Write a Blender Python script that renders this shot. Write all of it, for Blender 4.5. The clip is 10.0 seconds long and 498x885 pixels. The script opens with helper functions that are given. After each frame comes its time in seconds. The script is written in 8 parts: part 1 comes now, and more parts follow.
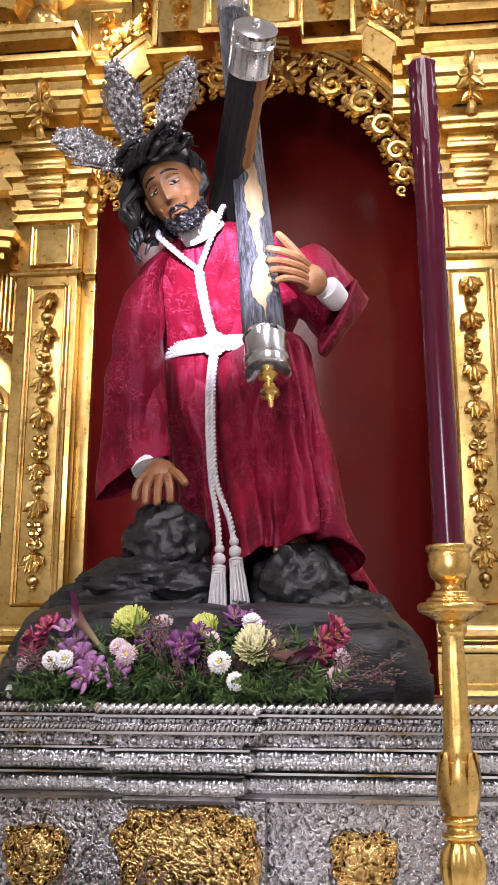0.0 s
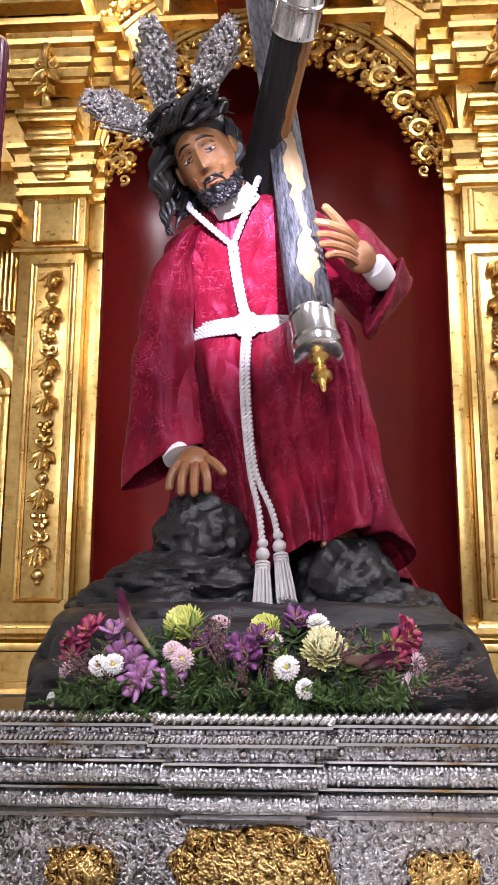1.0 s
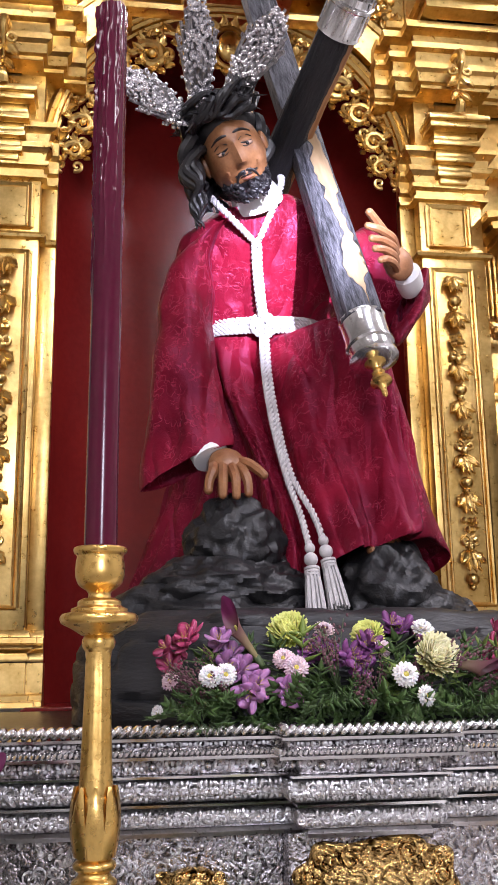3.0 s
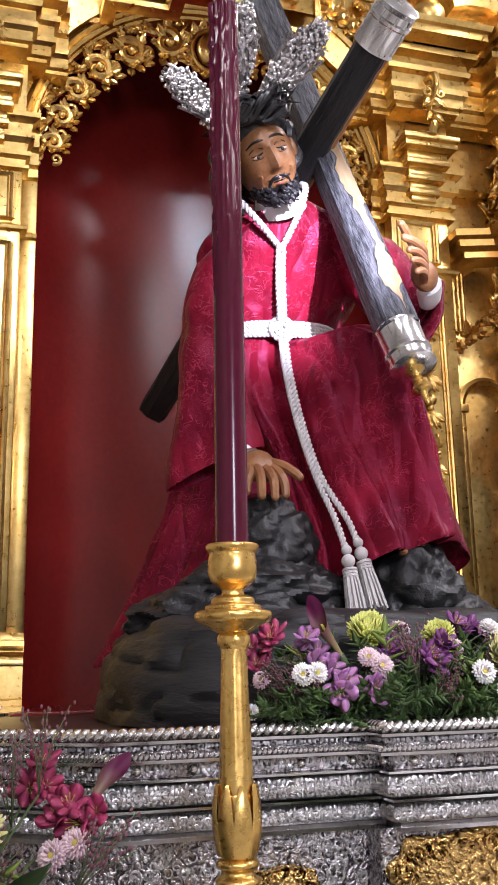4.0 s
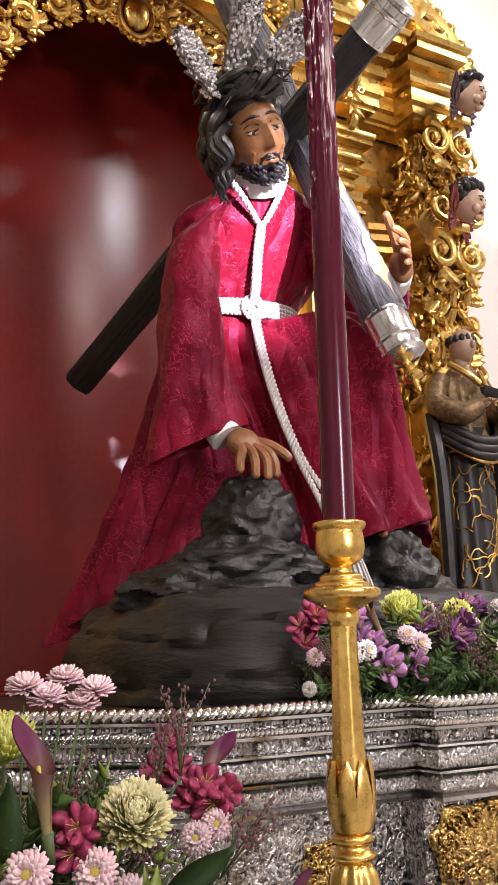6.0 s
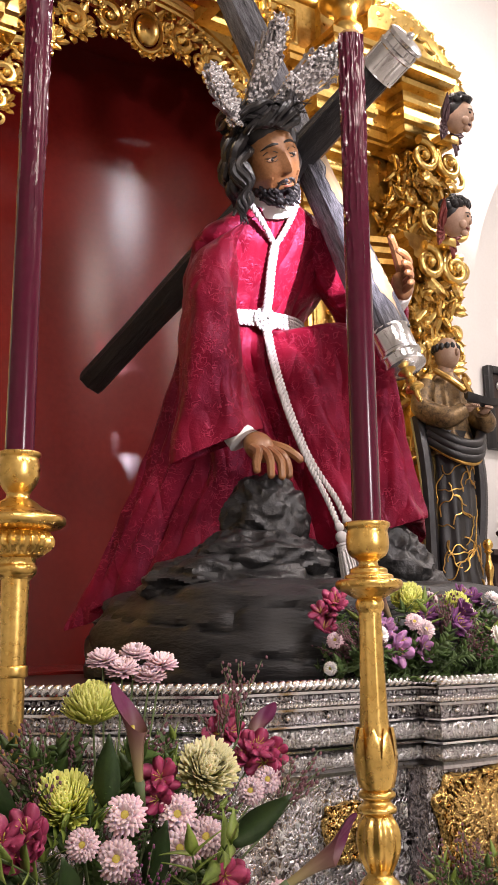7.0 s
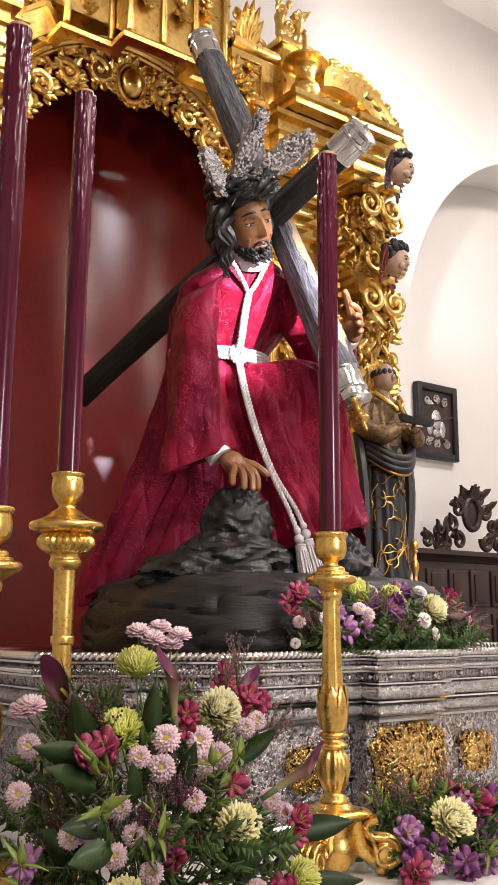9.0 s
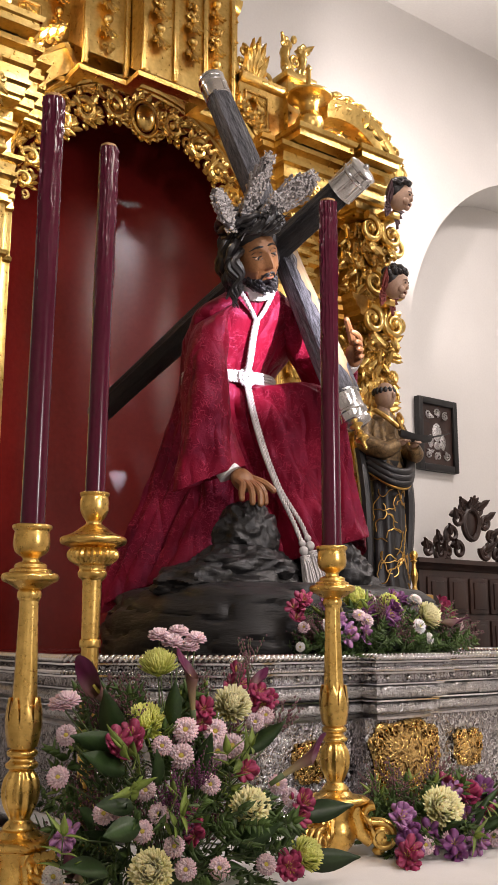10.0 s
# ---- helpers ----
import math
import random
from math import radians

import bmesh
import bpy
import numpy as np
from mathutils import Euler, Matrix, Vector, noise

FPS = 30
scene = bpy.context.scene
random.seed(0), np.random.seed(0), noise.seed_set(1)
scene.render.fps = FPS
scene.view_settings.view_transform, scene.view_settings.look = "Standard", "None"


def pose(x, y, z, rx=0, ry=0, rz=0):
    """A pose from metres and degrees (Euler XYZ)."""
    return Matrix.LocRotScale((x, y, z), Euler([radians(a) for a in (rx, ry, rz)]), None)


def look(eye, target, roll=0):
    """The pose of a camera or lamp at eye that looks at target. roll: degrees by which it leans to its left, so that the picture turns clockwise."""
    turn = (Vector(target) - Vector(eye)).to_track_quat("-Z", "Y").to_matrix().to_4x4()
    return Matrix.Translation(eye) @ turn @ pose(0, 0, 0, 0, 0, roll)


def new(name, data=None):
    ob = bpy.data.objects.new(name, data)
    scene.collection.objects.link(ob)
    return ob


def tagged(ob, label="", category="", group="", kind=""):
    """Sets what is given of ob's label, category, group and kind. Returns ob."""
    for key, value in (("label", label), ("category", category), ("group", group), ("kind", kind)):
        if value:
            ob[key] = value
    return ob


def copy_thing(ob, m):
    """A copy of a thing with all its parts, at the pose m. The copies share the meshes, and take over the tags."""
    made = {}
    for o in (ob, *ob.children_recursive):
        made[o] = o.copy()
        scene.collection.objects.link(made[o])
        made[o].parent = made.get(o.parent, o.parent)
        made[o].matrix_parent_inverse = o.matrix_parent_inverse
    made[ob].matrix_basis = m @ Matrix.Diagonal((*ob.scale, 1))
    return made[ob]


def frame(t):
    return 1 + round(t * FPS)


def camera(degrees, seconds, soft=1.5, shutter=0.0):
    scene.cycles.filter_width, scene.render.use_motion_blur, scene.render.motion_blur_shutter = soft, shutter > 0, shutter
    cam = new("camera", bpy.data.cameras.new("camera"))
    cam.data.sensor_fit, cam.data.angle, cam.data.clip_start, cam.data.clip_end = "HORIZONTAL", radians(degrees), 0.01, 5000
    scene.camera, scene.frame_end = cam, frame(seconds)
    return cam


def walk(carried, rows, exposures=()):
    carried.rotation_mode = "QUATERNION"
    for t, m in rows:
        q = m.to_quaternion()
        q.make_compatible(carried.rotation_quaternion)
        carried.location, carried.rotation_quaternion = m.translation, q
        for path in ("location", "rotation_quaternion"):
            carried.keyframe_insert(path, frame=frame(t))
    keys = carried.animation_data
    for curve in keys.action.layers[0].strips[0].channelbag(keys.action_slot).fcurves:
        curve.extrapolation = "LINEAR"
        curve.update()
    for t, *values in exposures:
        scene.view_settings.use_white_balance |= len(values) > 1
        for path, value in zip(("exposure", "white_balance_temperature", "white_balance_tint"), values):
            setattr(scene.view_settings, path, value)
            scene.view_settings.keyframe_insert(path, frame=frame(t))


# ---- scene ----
cam = camera(28.9, 10.0)
ROWS = [
    (0.0, (0.351, -0.013, 1.601), (0.135, 1.921, 2.061), 0.2),
    (0.5, (0.247, 0.070, 1.612), (0.108, 2.014, 2.057), 0.2),
    (1.0, (0.127, 0.136, 1.627), (-0.007, 2.081, 2.071), 0.2),
    (1.5, (-0.063, 0.120, 1.627), (-0.043, 2.067, 2.086), 0.5),
    (2.0, (-0.220, 0.077, 1.629), (-0.102, 2.020, 2.089), -0.8),
    (2.2, (-0.260, 0.097, 1.633), (-0.109, 2.039, 2.090), -0.5),
    (3.3, (-0.580, 0.276, 1.635), (-0.215, 2.189, 2.091), -0.8),
    (3.5, (-0.670, 0.307, 1.631), (-0.236, 2.203, 2.093), -0.5),
    (4.0, (-0.883, 0.296, 1.628), (-0.320, 2.159, 2.089), -1.3),
    (4.5, (-1.006, 0.316, 1.612), (-0.358, 2.154, 2.059), -0.5),
    (5.0, (-1.112, 0.445, 1.617), (-0.339, 2.236, 2.059), -0.8),
    (5.2, (-1.152, 0.458, 1.624), (-0.374, 2.248, 2.060), -1.0),
    (6.3, (-1.438, 0.524, 1.635), (-0.396, 2.181, 2.041), -1.9),
    (6.5, (-1.495, 0.497, 1.632), (-0.445, 2.150, 2.036), -2.1),
    (7.0, (-1.579, 0.398, 1.625), (-0.526, 2.053, 2.017), -0.8),
    (7.5, (-1.694, 0.261, 1.621), (-0.655, 1.926, 2.008), 0.5),
    (8.0, (-1.854, 0.181, 1.625), (-0.758, 1.814, 1.987), 0.7),
    (8.5, (-1.965, 0.092, 1.623), (-0.795, 1.677, 1.973), 0.0),
    (9.0, (-2.011, 0.016, 1.606), (-0.833, 1.589, 1.976), 0.1),
    (9.5, (-2.062, -0.108, 1.599), (-0.897, 1.473, 1.976), 0.1),
    (10.0, (-2.164, -0.173, 1.599), (-0.997, 1.404, 1.984), 0.1),
]
EXPOSURES = [(0.0, -0.13, 6150, 20), (1.0, -0.06, 6050, 21), (2.0, -0.05, 5950, 22), (4.0, -0.1, 6050, 20), (5.0, -0.05, 6400, 18), (6.5, 0.12, 6950, 21), (8.0, 0.10, 7000, 20), (9.5, 0.05, 6950, 19), (10.0, -0.28, 6950, 19)]
walk(cam, [(t, look(eye, target, roll)) for t, eye, target, roll in ROWS], EXPOSURES)

# ---- light ----
world = bpy.data.worlds.new("world")
scene.world = world
world.use_nodes = True
world.node_tree.nodes["Background"].inputs[0].default_value = (0.9, 0.85, 0.78, 1)
world.node_tree.nodes["Background"].inputs[1].default_value = 0.02


def lamp(name, kind, m, energy, colour, **settings):
    data = bpy.data.lights.new(name, kind)
    data.energy, data.color = energy, colour
    if "size" in settings:
        data.shape, data.size, data.size_y = "RECTANGLE", settings["size"], settings["size"]
    if "radius" in settings:
        data.shadow_soft_size = settings["radius"]
    if "cone" in settings:
        data.spot_size, data.spot_blend = radians(settings["cone"]), settings.get("blend", 0.5)
    ob = new(name, data)
    ob.matrix_world = m
    return ob


WARM, WHITE, COOL = (1.0, 0.93, 0.85), (1.0, 0.96, 0.93), (0.94, 0.96, 1.0)
lamp("spot_statue", "SPOT", look((0.40, -2.0, 3.10), (0.0, 2.62, 2.70)), 6900, (0.80, 0.82, 1.0), radius=0.05, cone=7.6, blend=1.0)
lamp("spot_front", "SPOT", look((-0.15, -2.3, 2.70), (0.0, 3.2, 2.95)), 300, COOL, radius=0.34, cone=62, blend=0.7)
lamp("spot_upper", "SPOT", look((0.85, -0.6, 5.75), (0.05, 2.9, 2.5)), 210, COOL, radius=0.08, cone=50, blend=0.8)
lamp("spot_upper", "SPOT", look((0.40, -0.5, 5.75), (-0.05, 2.9, 2.5)), 190, COOL, radius=0.08, cone=50, blend=0.8)
lamp("spot_left", "SPOT", look((-1.6, -1.2, 4.6), (0.25, 3.6, 2.7)), 62, WHITE, radius=0.06, cone=70)
lamp("nave_lamp", "AREA", pose(-2.2, -2.4, 5.7), 125, WARM, size=1.2)
lamp("nave_lamp", "AREA", pose(2.4, -2.4, 5.7), 150, WARM, size=1.2)
lamp("cornice_lamp", "POINT", pose(-0.60, 3.40, 4.2), 7, WHITE, radius=0.05)
lamp("cornice_lamp", "POINT", pose(1.05, 3.14, 4.30), 18, WHITE, radius=0.10)
lamp("wall_washer", "SPOT", look((1.62, 3.55, 4.15), (2.9, 4.15, 5.1)), 85, WHITE, radius=0.06, cone=120)
lamp("chapel_lamp", "AREA", pose(3.6, 1.6, 5.85), 150, WHITE, size=0.8)


# ---- materials ----
def nodes_of(name):
    m = bpy.data.materials.new(name)
    m.use_nodes = True
    return m, m.node_tree.nodes, m.node_tree.links, m.node_tree.nodes["Principled BSDF"]


def ramp(nd, stops):
    r = nd.new("ShaderNodeValToRGB")
    els = r.color_ramp.elements
    els[0].position, els[0].color = stops[0][0], (*stops[0][1], 1)
    els[1].position, els[1].color = stops[-1][0], (*stops[-1][1], 1)
    for p, c in stops[1:-1]:
        e = els.new(p)
        e.color = (*c, 1)
    return r


def noise_tex(nd, ln, coord, scale, detail=4, rough=0.55):
    n = nd.new("ShaderNodeTexNoise")
    n.inputs["Scale"].default_value, n.inputs["Detail"].default_value, n.inputs["Roughness"].default_value = scale, detail, rough
    ln.new(coord, n.inputs["Vector"])
    return n


def surface(name, dark, light, scale=8.0, fine=90.0, rough=(0.4, 0.6), metal=0.0, bump=0.2, bump_dist=0.002, stretch=(1, 1, 1), sheen=0.0, coat=0.0, vary=0.0, spec=0.5):
    """A two-scale surface: broad stains between dark and light, fine grain in relief and gloss."""
    m, nd, ln, bs = nodes_of(name)
    tc = nd.new("ShaderNodeTexCoord")
    mp = nd.new("ShaderNodeMapping")
    mp.inputs["Scale"].default_value = stretch
    ln.new(tc.outputs["Object"], mp.inputs["Vector"])
    big, small = noise_tex(nd, ln, mp.outputs[0], scale, 5), noise_tex(nd, ln, mp.outputs[0], fine, 3)
    mix = nd.new("ShaderNodeMix")
    mix.inputs[0].default_value = 0.35
    ln.new(big.outputs[0], mix.inputs[2])
    ln.new(small.outputs[0], mix.inputs[3])
    cr = ramp(nd, [(0.32, dark), (0.68, light)])
    ln.new(mix.outputs[0], cr.inputs[0])
    colour = cr.outputs[0]
    if vary:
        info, hsv = nd.new("ShaderNodeObjectInfo"), nd.new("ShaderNodeHueSaturation")
        mr = nd.new("ShaderNodeMapRange")
        mr.inputs[3].default_value, mr.inputs[4].default_value = 1 - vary, 1 + vary
        ln.new(info.outputs["Random"], mr.inputs[0])
        ln.new(mr.outputs[0], hsv.inputs["Value"])
        ln.new(colour, hsv.inputs["Color"])
        colour = hsv.outputs[0]
    ln.new(colour, bs.inputs["Base Color"])
    rr = nd.new("ShaderNodeMapRange")
    rr.inputs[3].default_value, rr.inputs[4].default_value = rough
    ln.new(small.outputs[0], rr.inputs[0])
    ln.new(rr.outputs[0], bs.inputs["Roughness"])
    bs.inputs["Metallic"].default_value = metal
    bs.inputs["Sheen Weight"].default_value = sheen
    bs.inputs["Coat Weight"].default_value = coat
    bs.inputs["Specular IOR Level"].default_value = spec
    bp = nd.new("ShaderNodeBump")
    bp.inputs["Strength"].default_value, bp.inputs["Distance"].default_value = bump, bump_dist
    ln.new(mix.outputs[0], bp.inputs["Height"])
    ln.new(bp.outputs[0], bs.inputs["Normal"])
    return m


def repousse(name, dark, light, scale, rough, relief):
    """Chased metal: rounded bosses and scrolling ridges beaten from behind, coloured darker in the hollows."""
    m, nd, ln, bs = nodes_of(name)
    tc = nd.new("ShaderNodeTexCoord")
    warp = noise_tex(nd, ln, tc.outputs["Object"], scale * 0.35, 2)
    add = nd.new("ShaderNodeVectorMath")
    add.operation = "MULTIPLY_ADD"
    add.inputs[1].default_value = (0.06, 0.06, 0.06)
    ln.new(warp.outputs[1], add.inputs[0])
    ln.new(tc.outputs["Object"], add.inputs[2])
    vo = nd.new("ShaderNodeTexVoronoi")
    vo.feature = "SMOOTH_F1"
    vo.inputs["Scale"].default_value = scale
    ln.new(add.outputs[0], vo.inputs["Vector"])
    fine = noise_tex(nd, ln, tc.outputs["Object"], scale * 3, 3)
    h = nd.new("ShaderNodeMath")
    h.operation = "MULTIPLY_ADD"
    h.inputs[1].default_value = -1.6
    ln.new(vo.outputs["Distance"], h.inputs[0])
    h.inputs[2].default_value = 0.85
    h2 = nd.new("ShaderNodeMath")
    h2.operation = "MULTIPLY_ADD"
    h2.inputs[1].default_value = 0.5
    ln.new(fine.outputs[0], h2.inputs[0])
    ln.new(h.outputs[0], h2.inputs[2])
    # base colour follows relief height: dark in the hollows, light on the bosses
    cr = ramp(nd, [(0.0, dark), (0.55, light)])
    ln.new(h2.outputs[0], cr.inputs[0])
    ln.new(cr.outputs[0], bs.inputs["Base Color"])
    bs.inputs["Metallic"].default_value, bs.inputs["Roughness"].default_value = 1.0, rough
    bp = nd.new("ShaderNodeBump")
    bp.inputs["Strength"].default_value, bp.inputs["Distance"].default_value = 1.0, relief
    ln.new(h2.outputs[0], bp.inputs["Height"])
    ln.new(bp.outputs[0], bs.inputs["Normal"])
    return m


def math_node(nd, ln, op, a, b, c=None):
    """A Math node; a, b and c are sockets or numbers."""
    n = nd.new("ShaderNodeMath")
    n.operation = op
    for i, v in enumerate((a, b, c)):
        if v is None:
            continue
        if isinstance(v, (int, float)):
            n.inputs[i].default_value = v
        else:
            ln.new(v, n.inputs[i])
    return n.outputs[0]


def brocade(name, ground, thread, deep):
    """Crimson damask: a woven, crinkled ground with raised, slightly paler scrolling figures."""
    m, nd, ln, bs = nodes_of(name)
    tc = nd.new("ShaderNodeTexCoord")
    warp = noise_tex(nd, ln, tc.outputs["Object"], 30, 2)
    add = nd.new("ShaderNodeVectorMath")
    add.operation = "MULTIPLY_ADD"
    add.inputs[1].default_value = (0.05, 0.05, 0.05)
    ln.new(warp.outputs[1], add.inputs[0])
    ln.new(tc.outputs["Object"], add.inputs[2])
    fig = noise_tex(nd, ln, add.outputs[0], 52, 1, 0.4)
    line = ramp(nd, [(0.44, (0, 0, 0)), (0.49, (1, 1, 1)), (0.54, (0, 0, 0))])
    ln.new(fig.outputs[0], line.inputs[0])
    area = noise_tex(nd, ln, tc.outputs["Object"], 13, 2)
    gate = ramp(nd, [(0.44, (0, 0, 0)), (0.52, (1, 1, 1))])
    ln.new(area.outputs[0], gate.inputs[0])
    mask = math_node(nd, ln, "MULTIPLY", line.outputs[0], gate.outputs[0])
    big = noise_tex(nd, ln, tc.outputs["Object"], 5, 4)
    base = ramp(nd, [(0.35, deep), (0.65, ground)])
    ln.new(big.outputs[0], base.inputs[0])
    mix = nd.new("ShaderNodeMix")
    mix.data_type = "RGBA"
    ln.new(math_node(nd, ln, "MULTIPLY", mask, 0.6), mix.inputs[0])
    ln.new(base.outputs[0], mix.inputs[6])
    mix.inputs[7].default_value = (*thread, 1)
    ln.new(mix.outputs[2], bs.inputs["Base Color"])
    rg = nd.new("ShaderNodeMapRange")
    rg.inputs[3].default_value, rg.inputs[4].default_value = 0.43, 0.28
    ln.new(mask, rg.inputs[0])
    ln.new(rg.outputs[0], bs.inputs["Roughness"])
    bs.inputs["Specular IOR Level"].default_value = 0.36
    bs.inputs["Specular Tint"].default_value = (1.0, 0.30, 0.60, 1)
    bs.inputs["Sheen Weight"].default_value, bs.inputs["Sheen Roughness"].default_value = 0.04, 0.3
    bs.inputs["Sheen Tint"].default_value = (1, 0.3, 0.6, 1)
    weave = noise_tex(nd, ln, tc.outputs["Object"], 420, 2)
    crease = noise_tex(nd, ln, tc.outputs["Object"], 19, 3, 0.5)
    h = math_node(nd, ln, "MULTIPLY_ADD", weave.outputs[0], 0.12, math_node(nd, ln, "MULTIPLY", mask, 0.25))
    h = math_node(nd, ln, "MULTIPLY_ADD", crease.outputs[0], 1.3, h)
    tall = nd.new("ShaderNodeMapping")
    tall.inputs["Scale"].default_value = (1.0, 1.0, 0.28)
    tall.inputs["Rotation"].default_value = (0.0, radians(14), 0.0)
    ln.new(tc.outputs["Object"], tall.inputs["Vector"])
    pull = noise_tex(nd, ln, tall.outputs[0], 9.0, 1.5, 0.5)
    ridge = math_node(nd, ln, "ABSOLUTE", math_node(nd, ln, "SUBTRACT", pull.outputs[0], 0.5), 0.0)
    ridge = math_node(nd, ln, "MINIMUM", ridge, 0.10)
    h = math_node(nd, ln, "MULTIPLY_ADD", ridge, 15.0, h)
    bp = nd.new("ShaderNodeBump")
    bp.inputs["Strength"].default_value, bp.inputs["Distance"].default_value = 0.8, 0.006
    ln.new(h, bp.inputs["Height"])
    ln.new(bp.outputs[0], bs.inputs["Normal"])
    return m


def streaked_bark(name, length, angle, widths, dark, light, bare_dark, bare_light):
    """Bark on a round beam along z, cut away to bare wood in one wavering streak; widths: (share of the length, half angle)."""
    m, nd, ln, bs = nodes_of(name)
    tc, sep = nd.new("ShaderNodeTexCoord"), nd.new("ShaderNodeSeparateXYZ")
    ln.new(tc.outputs["Object"], sep.inputs[0])
    mp = nd.new("ShaderNodeMapping")
    mp.inputs["Scale"].default_value = (1, 1, 0.15)
    ln.new(tc.outputs["Object"], mp.inputs["Vector"])
    warp, fine = noise_tex(nd, ln, mp.outputs[0], 34, 3), noise_tex(nd, ln, mp.outputs[0], 150, 4, 0.7)
    mix = nd.new("ShaderNodeMix")
    mix.inputs[0].default_value = 0.6
    ln.new(warp.outputs[0], mix.inputs[2])
    ln.new(fine.outputs[0], mix.inputs[3])
    cr = ramp(nd, [(0.40, dark), (0.60, light)])
    ln.new(mix.outputs[0], cr.inputs[0])
    grain = ramp(nd, [(0.35, bare_dark), (0.65, bare_light)])
    ln.new(warp.outputs[0], grain.inputs[0])
    theta = math_node(nd, ln, "ARCTAN2", sep.outputs[1], sep.outputs[0])
    wob = noise_tex(nd, ln, tc.outputs["Object"], 13, 2)
    turn = math_node(nd, ln, "MULTIPLY_ADD", wob.outputs[0], 0.9, angle - 0.45)
    d = math_node(nd, ln, "SUBTRACT", theta, turn)
    d = math_node(nd, ln, "WRAP", d, math.pi, -math.pi)
    d = math_node(nd, ln, "ABSOLUTE", d, 0.0)
    along_z = math_node(nd, ln, "DIVIDE", sep.outputs[2], length)
    w = ramp(nd, [(p, (v, v, v)) for p, v in widths])
    w.color_ramp.interpolation = "EASE"
    ln.new(along_z, w.inputs[0])
    edge = math_node(nd, ln, "SUBTRACT", d, w.outputs[0])
    bare = nd.new("ShaderNodeMapRange")
    bare.inputs[1].default_value, bare.inputs[2].default_value, bare.inputs[3].default_value, bare.inputs[4].default_value = -0.03, 0.0, 1.0, 0.0
    ln.new(edge, bare.inputs[0])
    lip = ramp(nd, [(0.0, (0.5, 0.5, 0.5)), (0.06, (0.12, 0.12, 0.12)), (0.20, (1, 1, 1))])
    ln.new(edge, lip.inputs[0])
    col = nd.new("ShaderNodeMix")
    col.data_type = "RGBA"
    ln.new(bare.outputs[0], col.inputs[0])
    ln.new(cr.outputs[0], col.inputs[6])
    ln.new(grain.outputs[0], col.inputs[7])
    ln.new(col.outputs[2], bs.inputs["Base Color"])
    bs.inputs["Roughness"].default_value = 0.58
    rough_h = math_node(nd, ln, "MULTIPLY", mix.outputs[0], math_node(nd, ln, "SUBTRACT", 1.08, bare.outputs[0]))
    rough_h = math_node(nd, ln, "MULTIPLY_ADD", lip.outputs[0], 0.5, rough_h)
    bp = nd.new("ShaderNodeBump")
    bp.inputs["Strength"].default_value, bp.inputs["Distance"].default_value = 1.0, 0.011
    ln.new(rough_h, bp.inputs["Height"])
    ln.new(bp.outputs[0], bs.inputs["Normal"])
    return m


def petal(name, base, tip, rough=0.5, axis=2, soft=0.3):
    """Petal colour that runs from the flower's base to its rim."""
    m, nd, ln, bs = nodes_of(name)
    tc = nd.new("ShaderNodeTexCoord")
    sep = nd.new("ShaderNodeSeparateXYZ")
    ln.new(tc.outputs["Generated"], sep.inputs[0])
    cr = ramp(nd, [(0.1, base), (0.5, tuple(0.35 * a + 0.65 * b for a, b in zip(base, tip))), (0.8, tip)])
    ln.new(sep.outputs[axis], cr.inputs[0])
    info, hsv, mr = nd.new("ShaderNodeObjectInfo"), nd.new("ShaderNodeHueSaturation"), nd.new("ShaderNodeMapRange")
    mr.inputs[3].default_value, mr.inputs[4].default_value = 0.8, 1.15
    ln.new(info.outputs["Random"], mr.inputs[0])
    ln.new(mr.outputs[0], hsv.inputs["Value"])
    ln.new(cr.outputs[0], hsv.inputs["Color"])
    ln.new(hsv.outputs[0], bs.inputs["Base Color"])
    bs.inputs["Roughness"].default_value = rough
    bs.inputs["Subsurface Weight"].default_value = soft
    bs.inputs["Subsurface Radius"].default_value = (0.008, 0.006, 0.004)
    vein = noise_tex(nd, ln, tc.outputs["Object"], 300, 2)
    bp = nd.new("ShaderNodeBump")
    bp.inputs["Strength"].default_value, bp.inputs["Distance"].default_value = 0.25, 0.001
    ln.new(vein.outputs[0], bp.inputs["Height"])
    ln.new(bp.outputs[0], bs.inputs["Normal"])
    return m


GOLD = surface("gilded_wood", (0.52, 0.31, 0.075), (0.86, 0.62, 0.23), 6, 48, (0.22, 0.38), 1.0, 0.20, 0.0015)
GOLD_DARK = surface("aged_gilding", (0.38, 0.20, 0.05), (0.74, 0.48, 0.15), 6, 55, (0.26, 0.48), 1.0, 0.26, 0.0015)
BRASS = surface("gilded_brass", (0.60, 0.36, 0.09), (0.93, 0.64, 0.21), 14, 90, (0.20, 0.38), 1.0, 0.30, 0.0016)
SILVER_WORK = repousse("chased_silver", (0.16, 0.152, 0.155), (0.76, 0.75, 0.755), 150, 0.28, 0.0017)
SILVER_LIP = surface("worn_silver", (0.34, 0.33, 0.335), (0.68, 0.665, 0.67), 12, 130, (0.22, 0.38), 1.0, 0.3, 0.0015)
FRIEZE_WORK = repousse("dark_chased_silver", (0.08, 0.073, 0.077), (0.50, 0.475, 0.485), 95, 0.27, 0.0026)
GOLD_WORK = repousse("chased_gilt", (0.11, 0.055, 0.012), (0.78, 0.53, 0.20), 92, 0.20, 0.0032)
SILVER = surface("silver", (0.60, 0.595, 0.595), (0.86, 0.855, 0.855), 14, 120, (0.12, 0.26), 1.0, 0.2, 0.001)
